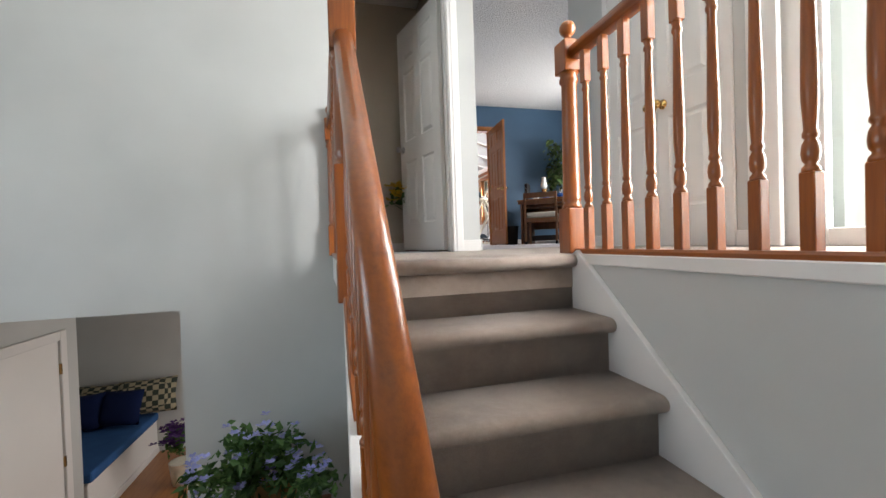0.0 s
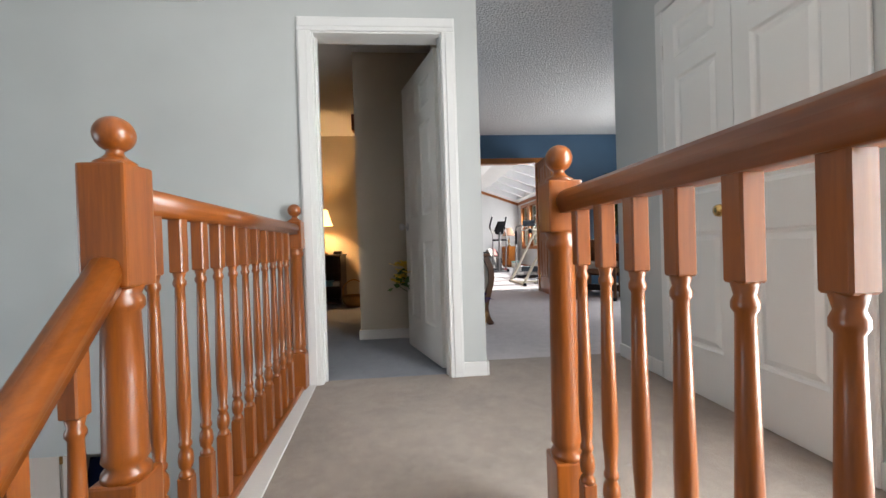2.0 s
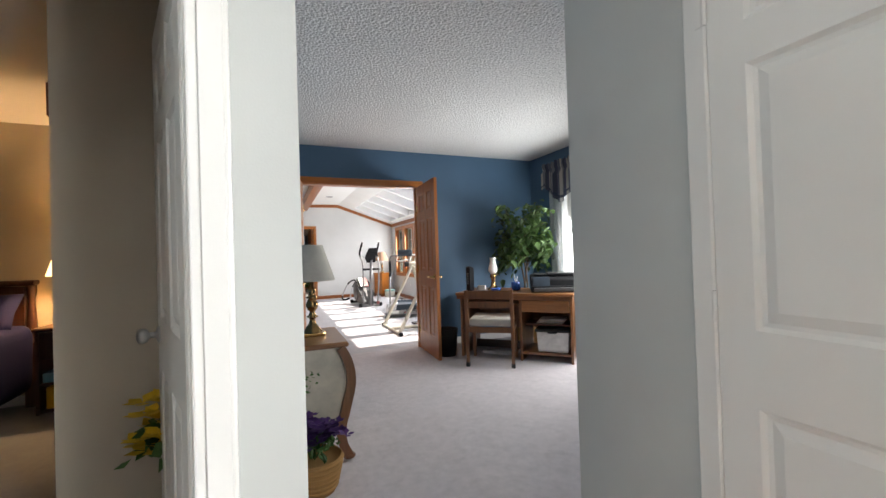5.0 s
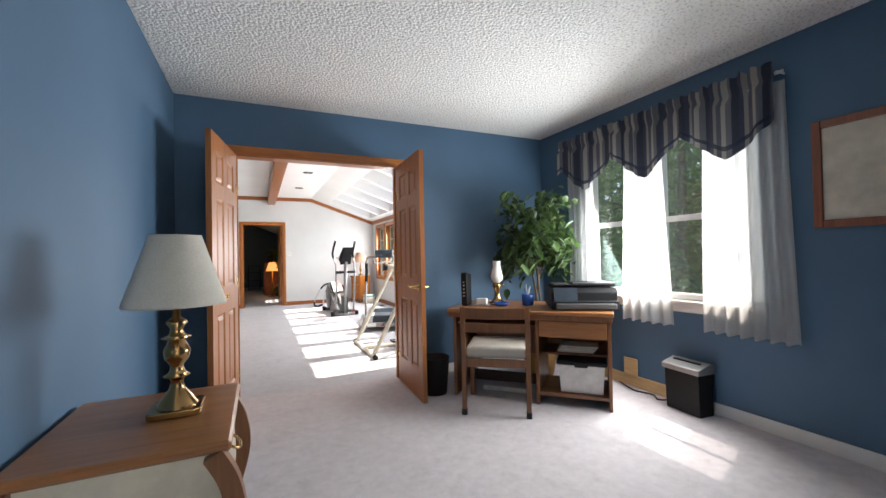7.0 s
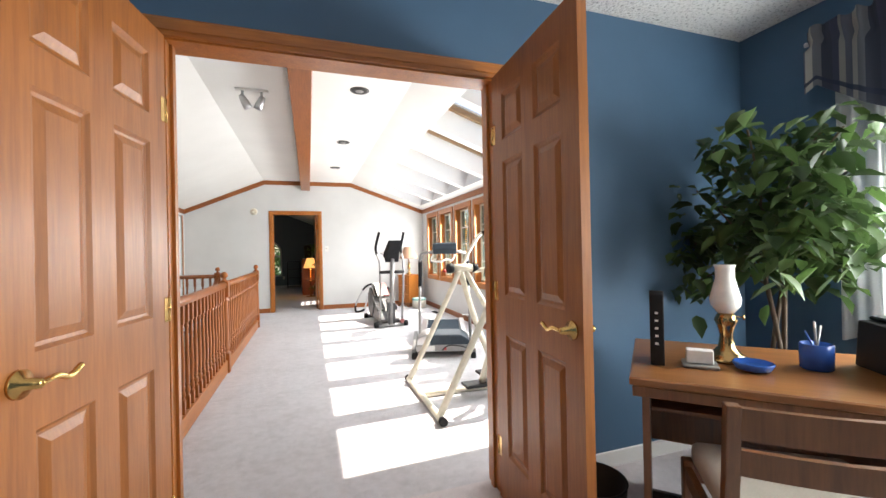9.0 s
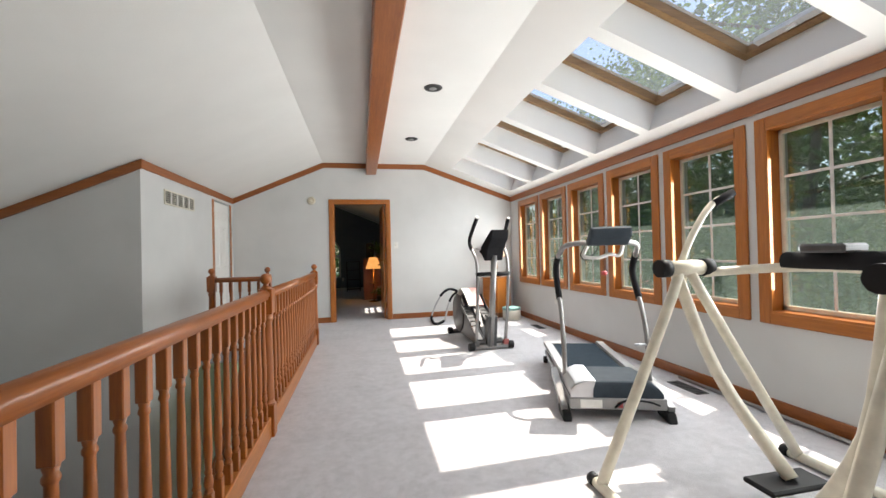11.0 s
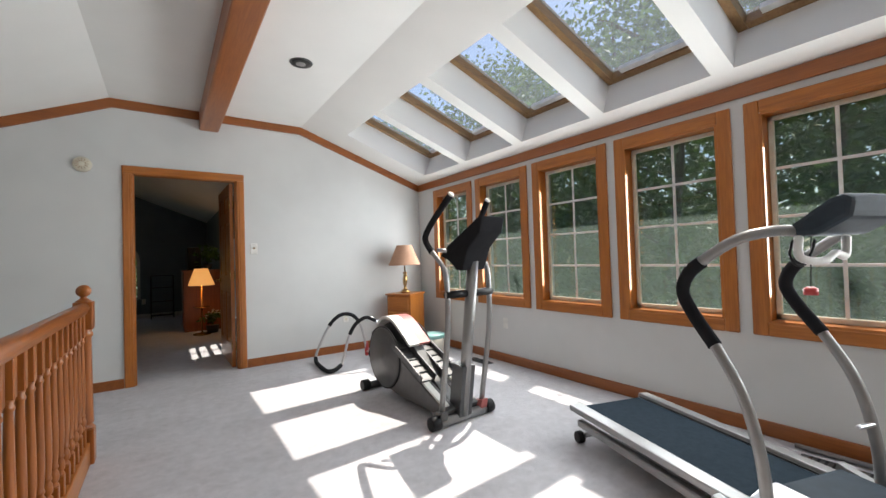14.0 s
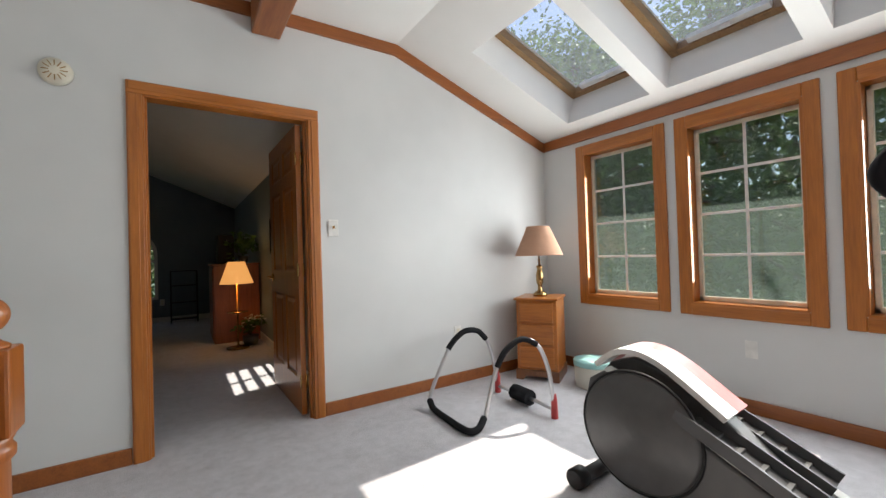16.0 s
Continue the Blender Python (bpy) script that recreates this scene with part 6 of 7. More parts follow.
for a in range(12):
    box(bm, 0.022, 0.05, -0.0345, -0.0305, -0.002, 0.002)
    bmesh.ops.rotate(bm, verts=bm.verts[-8:], cent=(0, 0, 0), matrix=Matrix.Rotation(a * math.pi / 6, 3, "Y"))
part("slot_ring", bm, OLDBRASS, th)
plate("light_switch", "cream light switch beside the doorway", pose(2.285, 14.013, 1.29), "switch")
plate("wall_outlet", "cream outlet low on the gable wall", pose(3.32, 14.013, 0.42), "outlet")
plate("wall_outlet", "cream outlet below the windows", pose(GX1 - 0.001, 12.33, 0.41, 0, 0, 90), "outlet")
for y in (12.42, 10.70, 8.86, 7.3):
    th = thing("recessed_light", "unlit recessed ceiling light with a dark baffle", "ceiling light", 2.395, y, FLAT, group="recessed lights")
    bm = bmesh.new()
    lathe(bm, [(0.075, -0.003), (0.085, -0.006), (0.09, 0.0), (0.075, 0.0)], 24)
    part("trim_ring", bm, CHARCOAL, th)
    bm = bmesh.new()
    lathe(bm, [(0.074, -0.004), (0.06, -0.0055), (0.01, -0.0045)], 24)
    part("baffle", bm, HOLE_SHADE, th)
    bm = bmesh.new()
    ball(bm, 0, 0.015, -0.004, 0.04, 1, 1, 0.15)
    part("lamp_face", bm, SILVER, th)
th = thing("spot_light_bar", "ceiling spotlight bar with two silver heads", "ceiling light", 1.45, 9.1, FLAT)
boxes("bar", [(-0.14, 0.14, -0.025, 0.025, -0.02, 0)], WHITEPL, th, "", 0.004)
for sx, tilt in ((-0.08, -28), (0.08, 25)):
    bm = bmesh.new()
    tube(bm, [(sx, 0, -0.02), (sx, 0, -0.06)], 0.012, 8)
    lathe(bm, [(0.02, 0.03), (0.03, 0.0), (0.036, -0.06), (0.038, -0.10), (0.03, -0.095)], 16, m=Matrix.Translation((sx, 0, -0.085)) @ pose(0, 0, 0, 15, tilt, 0))
    part("spot_head", bm, STEEL, th)


def treadmill():
    th = thing("treadmill", "grey folding treadmill with curved silver uprights", "treadmill", 3.345, 9.375, 0, -18.5)
    bm = bmesh.new()
    prism(bm, [(-0.30, 0.13), (-0.30, 0.17), (-0.27, 0.21), (-0.2, 0.255), (0.2, 0.255), (0.27, 0.21), (0.30, 0.17), (0.30, 0.13)], "y", -0.04, 0.34, 0.02)
    part("motor_hood", bm, SLATE, th, "glossy slate motor hood")
    bm = bmesh.new()
    prism(bm, [(-0.298, 0.125), (-0.30, 0.2), (-0.27, 0.235), (-0.2, 0.262), (-0.13, 0.262), (-0.15, 0.2), (-0.15, 0.125)], "y", -0.043, 0.343, 0.01)
    part("hood_side", bm, STEEL, th, "silver grey hood cheek")
    panel = boxes("front_panel", [(-0.31, 0.31, -0.055, -0.04, 0.075, 0.15)], SILVER, th, "", 0.006)
    boxes("label_plate", [(-0.24, -0.10, -0.058, -0.055, 0.085, 0.14)], WHITEPL, panel)
    boxes("power_switch", [(0.0, 0.03, -0.06, -0.055, 0.09, 0.125)], RED, panel, "red power switch", 0.002)
    bm = bmesh.new()
    tube(bm, [(-0.02, -0.06, 0.09), (0.05, -0.075, 0.145), (0.18, -0.075, 0.14), (0.26, -0.06, 0.11)], 0.007, 6, 5)
    part("cord", bm, BLACK, th)
    boxes("belt", [(-0.21, 0.21, 0.34, 1.40, 0.165, 0.185)], BELT, th, "dark blue grey running belt", 0.004)
    for sx in (-1, 1):
        bm = bmesh.new()
        prism(bm, [(sx * 0.215, 0.165), (sx * 0.295, 0.165), (sx * 0.295, 0.20), (sx * 0.225, 0.206)], "y", 0.30, 1.42, 0.006)
        part("side_rail", bm, SILVER, th)
        boxes("rail_line", [(min(sx * 0.21, sx * 0.217), max(sx * 0.21, sx * 0.217), 0.34, 1.4, 0.186, 0.190)], BLACK, th)
        boxes("frame_beam", [(sx * 0.27 - 0.022, sx * 0.27 + 0.022, 0.0, 1.35, 0.09, 0.13)], SILVER, th, "", 0.006)
        bm = bmesh.new()
        c = 0.02
        sweep(bm, smooth_line([(c + sx * 0.30, 0.27, 0.10), (c + sx * 0.30, 0.28, 0.35), (c + sx * 0.30, 0.335, 0.58), (c + sx * 0.30, 0.45, 0.77), (c + sx * 0.30, 0.54, 0.88), (c + sx * 0.30, 0.575, 0.96), (c + sx * 0.30, 0.545, 1.03), (c + sx * 0.295, 0.48, 1.085), (c + sx * 0.27, 0.36, 1.16), (c + sx * 0.20, 0.29, 1.185), (c + sx * 0.10, 0.27, 1.185)], 5), ring(0.018, 12, 0.021))
        up = part("upright", bm, SILVER, th, "curved silver upright")
        bm = bmesh.new()
        sweep(bm, smooth_line([(c + sx * 0.30, 0.44, 0.755), (c + sx * 0.30, 0.54, 0.88), (c + sx * 0.30, 0.575, 0.96), (c + sx * 0.30, 0.545, 1.03), (c + sx * 0.295, 0.485, 1.08)], 6), ring(0.024, 12, 0.027))
        part("foam_grip", bm, FOAM, up, "black foam grip")
        bm = bmesh.new()
        lathe(bm, [(0.03, -0.02), (0.035, -0.015), (0.035, 0.015), (0.03, 0.02)], 16, m=Matrix.Translation((sx * 0.29, 1.33, 0.036)) @ pose(0, 0, 0, 0, 90, 0))
        part("rear_wheel", bm, BLACK, th)
        bm = bmesh.new()
        tube(bm, [(sx * 0.27, 1.33, 0.04), (sx * 0.27, 1.2, 0.11)], 0.014, 8)
        part("rear_strut", bm, SILVER, th)
        bm = bmesh.new()
        prism(bm, [(-0.09, 0.0), (0.10, 0.0), (0.12, 0.05), (0.05, 0.085), (-0.06, 0.06)], "x", sx * 0.33 - 0.03, sx * 0.33 + 0.03, 0.012)
        part("front_foot", bm, BLACK, th)
        bm = bmesh.new()
        sweep(bm, [(sx * 0.34, -0.04, 0.07), (sx * 0.34, 0.42, 0.19)], [(-0.02, -0.028), (0.02, -0.028), (0.02, 0.028), (-0.02, 0.028)], False)
        part("base_arm", bm, SILVER, th)
    bm = bmesh.new()
    prism(bm, [(0.315, 1.165), (0.30, 1.19), (0.16, 1.285), (0.12, 1.30), (0.09, 1.285), (0.10, 1.22), (0.20, 1.165)], "x", -0.105, 0.175, 0.018)
    console = part("console", bm, SLATE, th, "dark grey control console")
    bm = bmesh.new()
    prism(bm, [(0.285, 1.2005), (0.288, 1.2045), (0.178, 1.279), (0.175, 1.275)], "x", -0.06, 0.145, 0.001)
    part("display", bm, BLACK, console, "dark display")
    bm = bmesh.new()
    tube(bm, [(-0.10, 0.25, 1.16), (-0.13, 0.23, 1.09), (-0.03, 0.22, 1.075), (0.05, 0.23, 1.10), (0.12, 0.24, 1.09), (0.15, 0.25, 1.16)], 0.014, 8, 5)
    part("book_rack", bm, WHITEPL, th)
    bm = bmesh.new()
    tube(bm, [(0.03, 0.29, 1.17), (0.03, 0.30, 0.97)], 0.002, 5)
    part("tether", bm, BLACK, console)
    bm = bmesh.new()
    lathe(bm, [(0.0, -0.012), (0.022, -0.01), (0.022, 0.012), (0.012, 0.02)], 14, at=(0.03, 0.30, 0.955))
    part("safety_key", bm, RED, console, "red round safety key")
    bm = bmesh.new()
    tube(bm, [(-0.115, 0.26, 1.15), (-0.15, 0.25, 1.10), (-0.12, 0.24, 1.06), (-0.06, 0.24, 1.10), (-0.02, 0.25, 1.15)], 0.005, 6, 5)
    part("cable_loop", bm, BLACK, th)
    boxes("pin_knob", [(0.225, 0.315, 0.275, 0.295, 0.42, 0.435)], STEEL, th, "", 0.004)


treadmill()


def elliptical():
    th = thing("elliptical_trainer", "grey elliptical trainer with black swinging handles", "exercise machine", 3.147, 11.421, 0, 3)
    for y, w in ((0.0, 0.24), (1.06, 0.20)):
        bm = bmesh.new()
        sweep(bm, [(-w + 0.03, y, 0.035), (w - 0.03, y, 0.035)], ring(0.032, 12))
        fb = part("floor_bar", bm, SILVER if y == 0 else CHARCOAL, th)
        for sx in (-1, 1):
            bm = bmesh.new()
            lathe(bm, [(0.038, -0.035), (0.046, -0.03), (0.046, 0.03), (0.038, 0.035)], 16, m=Matrix.Translation((sx * w, y, 0.046)) @ pose(0, 0, 0, 0, 90, 0))
            part("end_cap", bm, BLACK, fb)
    bm = bmesh.new()
    prism(bm, [(0.02, 0.05), (0.0, 0.09), (0.16, 0.16), (0.36, 0.30), (0.55, 0.46), (0.72, 0.56), (0.86, 0.60), (0.98, 0.56), (1.06, 0.44), (1.07, 0.32), (1.0, 0.18), (0.86, 0.10), (0.6, 0.06), (0.3, 0.05)], "x", -0.045, 0.045, 0.012)
    part("housing", bm, HOUSING, th, "grey flywheel housing")
    for sx in (-1, 1):
        bm = bmesh.new()
        a, b = sorted((sx * 0.05, sx * 0.152))
        prism(bm, [(0.03, 0.05), (0.0, 0.10), (0.2, 0.185), (0.5, 0.33), (0.8, 0.475), (0.95, 0.545), (1.02, 0.50), (1.05, 0.36), (1.0, 0.19), (0.86, 0.10), (0.6, 0.06), (0.3, 0.05)], "x", a, b, 0.012)
        pod = part("side_pod", bm, HOUSING, th, "grey side cover")
        bm = bmesh.new()
        sweep(bm, [(sx * 0.118, y, z) for y, z in ((0.03, 0.122), (0.2, 0.197), (0.5, 0.342), (0.8, 0.487), (0.945, 0.553))], [(-0.028, -0.006), (0.028, -0.006), (0.024, 0.006), (-0.024, 0.006)], False)
        part("top_strip", bm, WHITEPL, pod, "pale top strip")
    for sx in (-1, 1):
        bm = bmesh.new()
        lathe(bm, [(0.235, -0.004), (0.245, 0.004), (0.23, 0.014), (0.05, 0.02), (0.015, 0.03)], 36, m=Matrix.Translation((sx * 0.153, 0.80, 0.325)) @ pose(0, 0, 0, 0, 90 * sx, 0))
        disc = part("crank_disc", bm, HOUSING, th, "round crank cover")
        bm = bmesh.new()
        lathe(bm, [(0.248, -0.004), (0.254, 0.004), (0.248, 0.009), (0.242, 0.006)], 36, m=Matrix.Translation((sx * 0.1525, 0.80, 0.325)) @ pose(0, 0, 0, 0, 90 * sx, 0))
        part("disc_rim", bm, BLACK, disc)
        # ribbed foot tray on the cover
        bm = bmesh.new()
        a = Vector((sx * 0.103, 0.66, 0.425))
        b = Vector((sx * 0.103, 0.26, 0.232))
        sweep(bm, [a, a.lerp(b, 0.5) + Vector((0, 0, 0.004)), b], [(-0.065, 0.0), (0.065, 0.0), (0.068, 0.05), (0.058, 0.05), (0.055, 0.014), (-0.055, 0.014), (-0.058, 0.05), (-0.068, 0.05)], False)
        tray = part("foot_tray", bm, CHARCOAL, th)
        for i in range(5):
            c = a.lerp(b, 0.15 + 0.17 * i)
            bm = bmesh.new()
            box(bm, c.x - 0.05, c.x + 0.05, c.y - 0.008, c.y + 0.008, c.z + 0.014, c.z + 0.026)
            part("tread_rib", bm, HOUSING, tray)
        bm = bmesh.new()
        tube(bm, [(sx * 0.18, 0.0, 0.10), (sx * 0.185, -0.09, 0.60), (sx * 0.185, -0.11, 0.90)], 0.019, 10, 4)
        part("swing_arm", bm, SILVER, th)
        bm = bmesh.new()
        tube(bm, [(sx * 0.185, -0.11, 0.88), (sx * 0.19, -0.09, 1.04), (sx * 0.2, -0.02, 1.13), (sx * 0.205, 0.06, 1.20)], 0.017, 10, 5)
        lever = part("handle_tube", bm, SILVER, th)
        bm = bmesh.new()
        back = -0.20 if sx < 0 else -0.10
        tube(bm, [(sx * 0.205, 0.02, 1.165), (sx * 0.207, 0.085, 1.24), (sx * 0.207, 0.07, 1.30), (sx * 0.207, back * 0.2, 1.40), (sx * 0.207, back, 1.52)], 0.021, 12, 6)
        part("foam_grip", bm, FOAM, lever, "black foam hand grip")
        bm = bmesh.new()
        lathe(bm, [(0.02, -0.002), (0.021, 0.006), (0.012, 0.012)], 12, m=Matrix.Translation((sx * 0.207, back, 1.52)) @ pose(0, 0, 0, 50, 0, 0))
        part("grip_cap", bm, WHITEPL, lever)
        bm = bmesh.new()
        tube(bm, [(0, -0.11, 0.885), (sx * 0.20, -0.11, 0.885)], 0.026, 10)
        part("pivot", bm, BLACK, th)
        bm = bmesh.new()
        prism(bm, [(-0.02, 0.03), (0.05, 0.03), (0.07, 0.09), (-0.04, 0.12)], "x", sx * 0.18 - 0.03, sx * 0.18 + 0.03, 0.008)
        part("link_cover", bm, DUSTYRED if sx > 0 else HOUSING, th)
    for sx in (-1, 1):
        bm = bmesh.new()
        sweep(bm, smooth_line([(sx * 0.05, 1.02, 0.55), (sx * 0.05, 0.90, 0.63), (sx * 0.05, 0.74, 0.61), (sx * 0.05, 0.5, 0.45)], 5), [(-0.05, -0.012), (0.05, -0.012), (0.05, 0.012), (-0.05, 0.012)], False)
        part("top_shroud", bm, DUSTYRED if sx > 0 else WHITEPL, th, "pale shroud over the flywheel")
    bm = bmesh.new()
    sweep(bm, [(0, 0.0, 0.05), (0, -0.155, 1.10)], ring(0.034, 14, 0.042))
    part("mast", bm, SILVER, th, "silver upright mast")
    bm = bmesh.new()
    sweep(bm, [(0, 0.02, 0.05), (0, -0.035, 0.40)], [(-0.055, -0.05), (0.055, -0.05), (0.055, 0.06), (-0.055, 0.06)], False)
    part("mast_boot", bm, CHARCOAL, th)
    bm = bmesh.new()
    prism(bm, [(0.07, 1.14), (-0.01, 1.205), (-0.32, 1.372), (-0.36, 1.378), (-0.335, 1.28), (-0.22, 1.18), (-0.16, 1.04), (-0.10, 1.04), (-0.03, 1.10)], "x", -0.10, 0.10, 0.012)
    console = part("console", bm, FOAM, th, "black tilted control console")
    bm = bmesh.new()
    prism(bm, [(-0.06, 1.236), (-0.056, 1.242), (-0.266, 1.355), (-0.27, 1.349)], "x", -0.07, 0.07, 0.002)
    part("display", bm, SLATE, console, "slate grey display")
    bm = bmesh.new()
    box(bm, -0.02, 0.04, -0.05, 0.0, 1.21, 1.24, bevel=0.006)
    part("button_pad", bm, WHITEPL, console)
    for sx in (-1, 1):
        bm = bmesh.new()
        tube(bm, [(sx * 0.08, -0.01, 1.17), (sx * 0.14, 0.05, 1.18)], 0.014, 8)
        part("pulse_grip", bm, STEEL, th)


elliptical()


def glider():
    th = thing("air_walker", "cream tubular air walker with black pads", "exercise machine", 0, 0, 0)
    x0, x1, ax = 2.77, 3.92, 3.35
    for x in (x0, x1):
        bm = bmesh.new()
        tube(bm, [(x, 7.70, 0.025), (x, 8.72, 0.025)], 0.025, 10)
        rl = part("base_rail", bm, CREAM, th)
        for y in (7.70, 8.72):
            bm = bmesh.new()
            tube(bm, [(x, y - 0.02, 0.026), (x, y + 0.02, 0.026)], 0.03, 10)
            part("rubber_foot", bm, BLACK, rl)
    for y in (7.86, 8.76):
        for x in (x0, x1):
            bm = bmesh.new()
            yf = 7.78 if y < 8.2 else 8.66
            tube(bm, [(x, yf, 0.03), (x + (ax - x) * 0.85, y - 0.015, 0.90), (ax + (x - ax) * 0.08, y, 1.02)], 0.026, 10, 5)
            part("frame_leg", bm, CREAM, th)
        bm = bmesh.new()
        tube(bm, [(ax - 0.11, y, 1.03), (ax + 0.11, y, 1.03)], 0.04, 14)
        pv = part("pivot_bar", bm, CREAM, th)
        for s in (-1, 1):
            bm = bmesh.new()
            tube(bm, [(ax + s * 0.10, y, 1.03), (ax + s * 0.155, y, 1.03)], 0.047, 14)
            part("pivot_cap", bm, BLACK, pv)
        lean = -0.06 if y < 8.2 else 0.10
        bm = bmesh.new()
        tube(bm, [(ax, y + 0.06, 1.0), (ax + lean, y - 0.08 if y > 8.2 else y + 0.1, 0.5), (ax + lean * 1.5, 8.25 + (0.12 if y > 8.2 else -0.12), 0.12)], 0.03, 10, 4)
        lg = part("swing_leg", bm, CREAM, th)
        bm = bmesh.new()
        box(bm, ax + lean * 1.5 - 0.17, ax + lean * 1.5 + 0.15, 8.25 + (0.06 if y > 8.2 else -0.20), 8.25 + (0.20 if y > 8.2 else -0.06), 0.09, 0.115, bevel=0.008)
        part("foot_pad", bm, BLACK, lg, "black textured foot pad")
        bm = bmesh.new()
        up = 1.42
        tube(bm, [(ax + 0.02, y + 0.05, 1.04), (ax + 0.10, y + 0.05, 1.20), (ax + 0.22, y + 0.05, up - 0.06), (ax + 0.33, y + 0.04, up)], 0.018, 10, 5)
        lv = part("hand_lever", bm, CREAM, th)
        bm = bmesh.new()
        tube(bm, [(ax + 0.24, y + 0.048, up - 0.048), (ax + 0.36, y + 0.04, up + 0.014)], 0.023, 10)
        part("foam_grip", bm, FOAM, lv)
    bm = bmesh.new()
    tube(bm, [(ax + 0.12, 7.86, 1.0), (ax + 0.30, 8.0, 1.02), (ax + 0.32, 8.3, 1.04), (ax + 0.30, 8.62, 1.02), (ax + 0.12, 8.76, 1.0)], 0.024, 10, 6)
    part("cross_bar", bm, CREAM, th)
    bm = bmesh.new()
    tube(bm, [(ax + 0.33, 8.1, 1.06), (ax + 0.33, 8.5, 1.06)], 0.045, 12)
    part("rest_pad", bm, FOAM, th, "black foam rest")
    boxes("timer", [(ax + 0.26, ax + 0.40, 8.22, 8.4, 1.10, 1.14)], CHARCOAL, th, "", 0.01)
    bm = bmesh.new()
    tube(bm, [(x0, 8.25, 0.025), (x1, 8.25, 0.025)], 0.022, 10)
    part("base_cross", bm, CREAM, th)


glider()


def ab_roller():
    th = thing("ab_roller", "black tubular ab roller frame with red tips", "exercise frame", 0, 0, 0)
    def run(name, pts, r, mat, label="", curve=7):
        bm = bmesh.new()
        tube(bm, pts, r, 9, curve)
        part(name, bm, mat, th, label)

    run("hoop", [(2.835, 13.69, 0.03), (2.85, 13.68, 0.12), (2.93, 13.66, 0.30), (3.02, 13.65, 0.44), (3.14, 13.64, 0.515), (3.26, 13.64, 0.49), (3.35, 13.64, 0.38), (3.40, 13.64, 0.2), (3.425, 13.64, 0.04)], 0.014, STEEL)
    run("hoop_foam", [(2.985, 13.655, 0.40), (3.05, 13.648, 0.47), (3.14, 13.64, 0.515), (3.25, 13.64, 0.495), (3.32, 13.64, 0.43)], 0.021, FOAM, "black foam sleeve", 6)
    run("hoop", [(2.966, 13.235, 0.04), (3.00, 13.22, 0.18), (3.04, 13.20, 0.34), (3.10, 13.17, 0.46), (3.20, 13.13, 0.525), (3.30, 13.09, 0.48), (3.36, 13.06, 0.32), (3.385, 13.045, 0.10)], 0.014, STEEL)
    run("hoop_foam", [(3.045, 13.195, 0.36), (3.10, 13.17, 0.46), (3.20, 13.13, 0.525), (3.295, 13.09, 0.485)], 0.019, FOAM, "black foam sleeve", 6)
    run("rocker_foam", [(2.835, 13.685, 0.06), (2.82, 13.60, 0.024), (2.80, 13.35, 0.022), (2.80, 13.19, 0.024), (2.87, 13.18, 0.024), (2.955, 13.23, 0.05)], 0.022, FOAM, "black foam rocker", 6)
    run("cross_tube", [(3.425, 13.63, 0.05), (3.41, 13.35, 0.06), (3.385, 13.06, 0.06)], 0.013, STEEL, "", 4)
    run("head_pad", [(3.41, 13.44, 0.065), (3.40, 13.27, 0.065)], 0.055, FOAM, "black foam head pad", 0)
    for p in ((3.425, 13.64), (3.389, 13.045)):
        bm = bmesh.new()
        lathe(bm, [(0.016, 0), (0.024, 0.005), (0.02, 0.12), (0.014, 0.16)], 10, at=(p[0], p[1], 0.0))
        part("red_tip", bm, RED, th, "red plastic foot")


ab_roller()


def drawer_chest():
    th = thing("small_chest", "three-drawer honey wood chest in the corner", "chest", 3.858, 13.64, 0, -60)
    boxes("carcass", [(-0.17, 0.17, 0.02, 0.37, 0.08, 0.67)], OAK_Z, th, "", 0.004)
    boxes("top", [(-0.185, 0.185, -0.005, 0.38, 0.67, 0.69)], OAK_X, th, "", 0.005)
    bm = bmesh.new()
    prism(bm, [(-0.18, 0), (-0.18, 0.085), (0.18, 0.085), (0.18, 0), (0.12, 0), (0.09, 0.035), (-0.09, 0.035), (-0.12, 0)], "y", 0.0, 0.018)
    box(bm, -0.18, -0.163, 0.018, 0.37, 0, 0.085)
    box(bm, 0.163, 0.18, 0.018, 0.37, 0, 0.085)
    part("plinth", bm, CHAIRWOOD, th)
    for i in range(3):
        z = 0.105 + 0.19 * i
        boxes("drawer_front", [(-0.145, 0.145, 0.002, 0.02, z, z + 0.172)], OAK_X, th, "", 0.008)


drawer_chest()
table_lamp("tan_lamp", "unlit table lamp with a tan fabric shade on the chest", 4.02, 13.73, 0.691, [(0.06, 0), (0.062, 0.02), (0.045, 0.035), (0.02, 0.05), (0.018, 0.09), (0.03, 0.12), (0.032, 0.18), (0.02, 0.235), (0.028, 0.25), (0.028, 0.262), (0.01, 0.27), (0.009, 0.33)], OLDBRASS, (0.205, 0.098, 0.355, 0.61), SHADE_TAN, 0.0)
th = thing("tin_bucket", "pale round tin with a turquoise lid on the carpet", "tin", 4.12, 13.28, 0)
bm = bmesh.new()
lathe(bm, [(0.13, 0), (0.145, 0.005), (0.15, 0.19), (0.14, 0.19)], 28)
part("body", bm, PILLOWW, th)
bm = bmesh.new()
lathe(bm, [(0.154, 0.17), (0.155, 0.205), (0.15, 0.212), (0.02, 0.214)], 28)
part("lid", bm, plain("turquoise_tin", (0.25, 0.47, 0.45), 0.4), th, "turquoise lid")
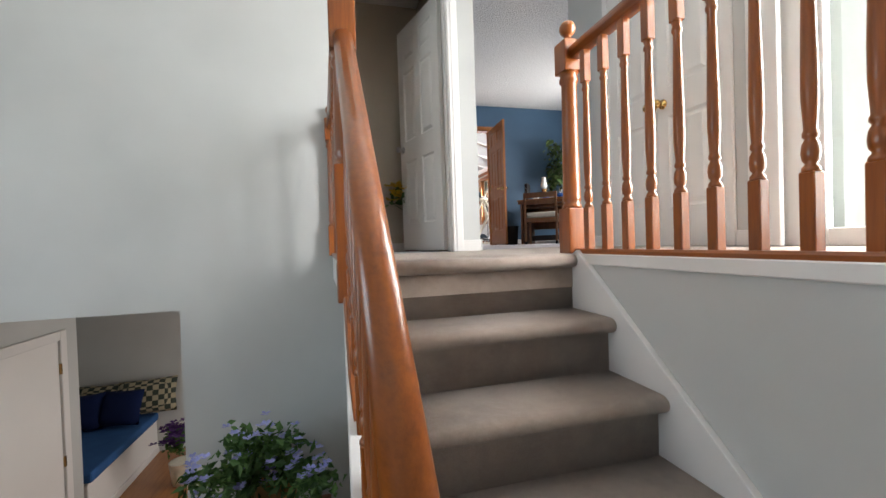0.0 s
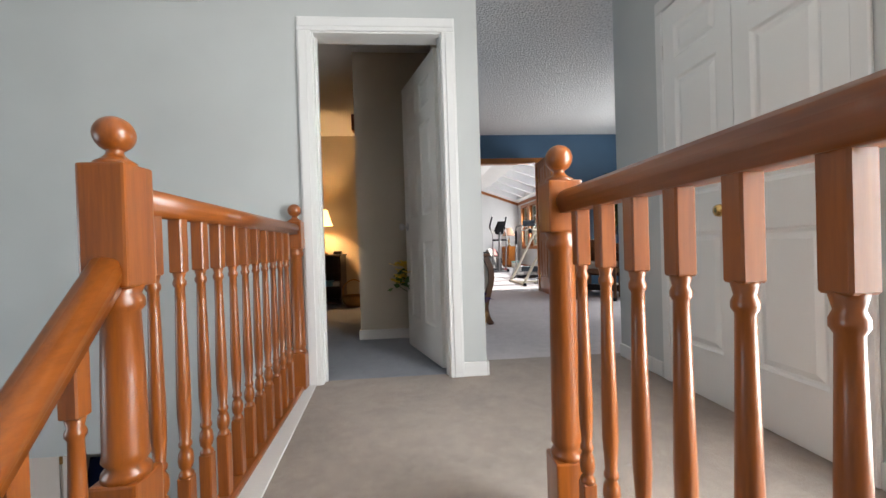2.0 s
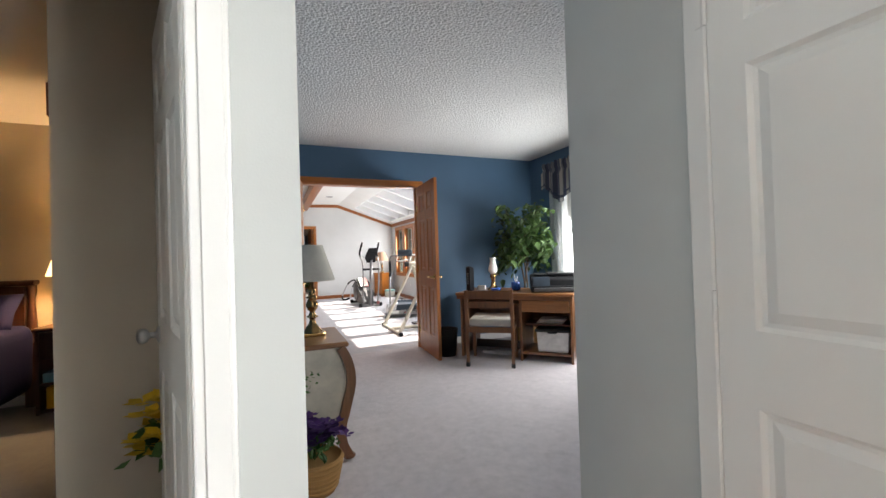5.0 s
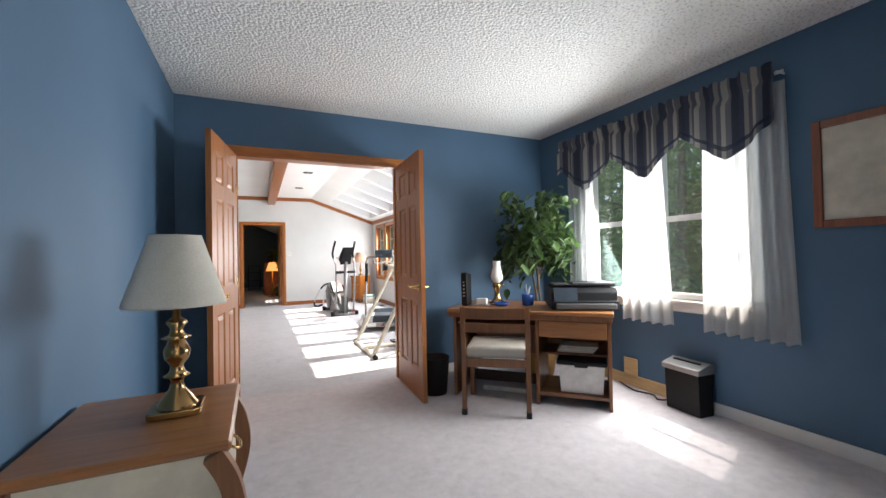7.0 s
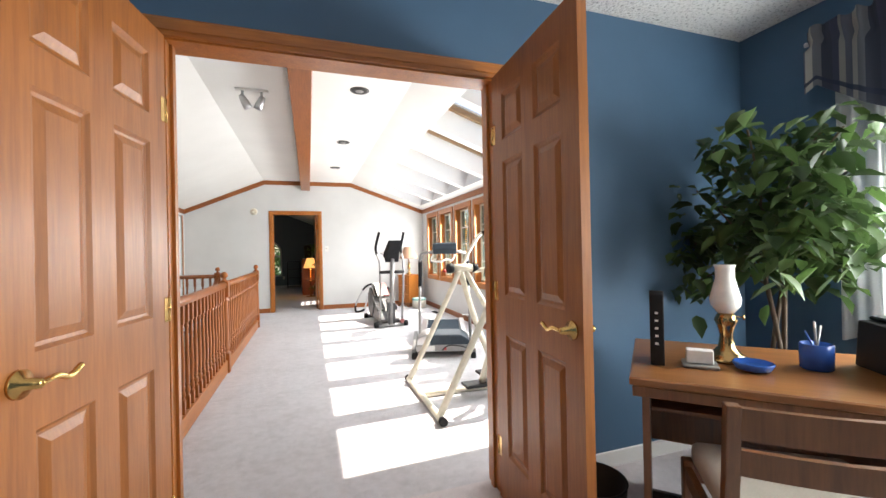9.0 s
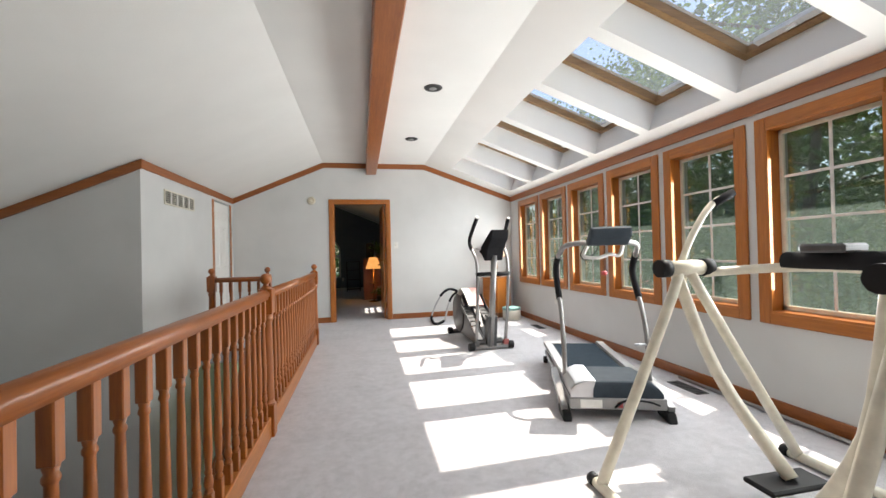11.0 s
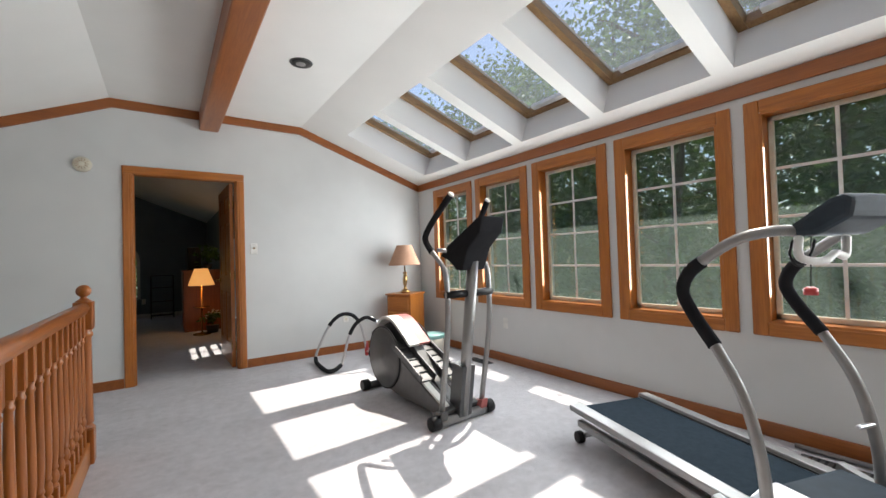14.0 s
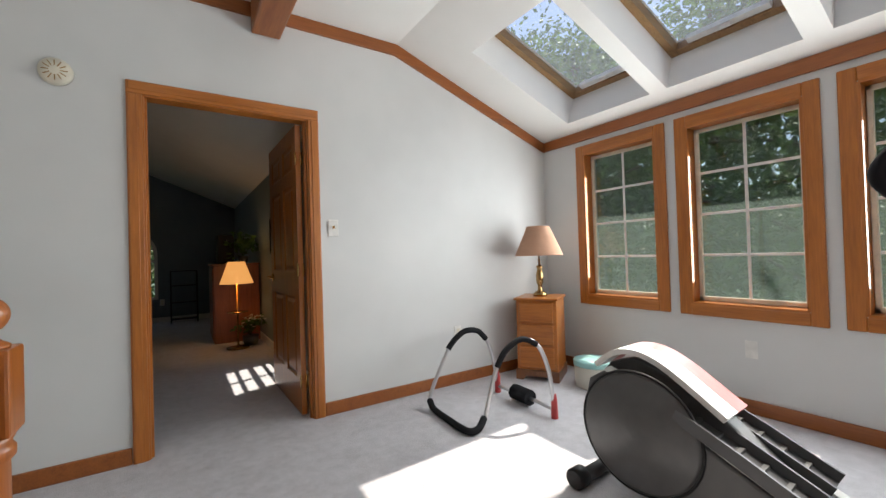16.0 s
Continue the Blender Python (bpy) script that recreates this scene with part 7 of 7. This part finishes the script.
for y in (12.55, 9.75):
    th = thing("floor_register", "dark metal floor register near the wall", "vent", 4.25, y, 0.0)
    boxes("frame", [(-0.055, 0.055, -0.16, 0.16, 0.0, 0.006)], CHARCOAL, th, "", 0.002)
    for i in range(9):
        boxes("slat", [(-0.045, 0.045, -0.145 + 0.032 * i, -0.135 + 0.032 * i, 0.006, 0.009)], BLACK, th)
bm = bmesh.new()
tube(bm, [(4.36, 9.95, 0.018), (4.36, 7.9, 0.018)], 0.014, 8)
tagged(part("metal_rod", bm, SILVER), "long grey rod lying along the baseboard", "rod")
th = thing("hand_weight", "small black handled exerciser lying on the carpet", "exerciser", 3.98, 9.98, 0.0, 60)
bm = bmesh.new()
tube(bm, [(-0.14, 0, 0.03), (0.12, 0.02, 0.03)], 0.016, 8)
tube(bm, [(-0.14, 0, 0.03), (-0.02, 0.0, 0.03)], 0.024, 8)
part("bar", bm, BLACK, th)

# ---- far room ----
th = thing("floor_lamp", "lit floor lamp with a table ring and amber shade", "lamp", 1.96, 16.82, 0)
bm = bmesh.new()
lathe(bm, [(0.13, 0), (0.13, 0.015), (0.03, 0.03), (0.011, 0.05), (0.011, 0.80)], 18)
lathe(bm, [(0.01, 0.44), (0.12, 0.443), (0.12, 0.452), (0.01, 0.455)], 18)
part("stand", bm, OLDBRASS, th)
bm = bmesh.new()
n = 28
rings = [[bm.verts.new((r * math.cos(6.28319 * i / n), r * math.sin(6.28319 * i / n), z)) for i in range(n)] for r, z in ((0.19, 0.80), (0.095, 1.07))]
for i in range(n):
    bm.faces.new((rings[0][i], rings[0][(i + 1) % n], rings[1][(i + 1) % n], rings[1][i])).smooth = True
ob = part("shade", bm, SHADE_DEN, th, "glowing amber shade")
ob.modifiers.new("thickness", "SOLIDIFY").thickness = 0.002
th = thing("cabinet", "reddish wooden cabinet against the dim wall", "cabinet", 1.98, 17.6, 0)
boxes("body", [(-0.25, 0.30, -0.35, 0.35, 0.0, 1.02)], CHERRY, th, "", 0.008)
boxes("top", [(-0.27, 0.31, -0.37, 0.37, 1.02, 1.045)], CHERRY, th, "", 0.006)
boxes("door", [(-0.262, -0.25, -0.33, -0.005, 0.06, 0.98)], CHERRY, th, "", 0.004)
boxes("door", [(-0.262, -0.25, 0.005, 0.33, 0.06, 0.98)], CHERRY, th, "", 0.004)
tagged(boxes("speaker", [(1.80, 2.0, 17.45, 17.7, 1.046, 1.44)], BLACK, None, "", 0.01), "black loudspeaker on the cabinet", "speaker")
th = thing("cabinet_plant", "small leafy plant on the cabinet", "plant", 2.10, 17.35, 1.046)
bm = bmesh.new()
lathe(bm, [(0.05, 0), (0.07, 0.1), (0.06, 0.1)], 14)
part("pot", bm, CHARCOAL, th)
bouquet(th, 31, 0, 0, 0.27, 0.15, 160, 2, LEAF2, PAPER, 0.09, 0.02)
th = thing("silver_plant", "dried flowers hanging by the lamp stand", "plant", 2.12, 16.95, 0)
bm = bmesh.new()
lathe(bm, [(0.08, 0), (0.1, 0.12), (0.09, 0.12)], 14)
part("pot", bm, CHARCOAL, th)
bouquet(th, 32, 0, 0, 0.28, 0.13, 120, 30, LEAF2, PAPER, 0.07, 0.03)
th = thing("framed_print", "small dark framed print on the slate wall", "picture", 2.298, 16.2, 1.15)
boxes("frame", [(-0.025, 0, -0.16, -0.13, 0, 0.42), (-0.025, 0, 0.13, 0.16, 0, 0.42), (-0.025, 0, -0.13, 0.13, 0, 0.03), (-0.025, 0, -0.13, 0.13, 0.39, 0.42)], BLACK, th, "", 0.003)
boxes("print", [(-0.012, -0.002, -0.13, 0.13, 0.03, 0.39)], PAINTED, th)
th = thing("etagere", "black metal shelf rack against the far wall", "shelf rack", 1.42, 19.9, 0)
for sx in (-0.2, 0.2):
    for sy in (-0.1, 0.12):
        bm = bmesh.new()
        tube(bm, [(sx, sy, 0), (sx, sy, 0.92)], 0.01, 6)
        part("post", bm, BLACK, th)
for z in (0.06, 0.36, 0.66, 0.92):
    boxes("shelf", [(-0.2, 0.2, -0.1, 0.12, z, z + 0.012)], BLACK, th)
plate("wall_outlet", "pale outlet low on the dark wall", pose(1.08, DY1 - 0.001, 0.36), "outlet")
ORIGIN = Vector((0, 0, 0))
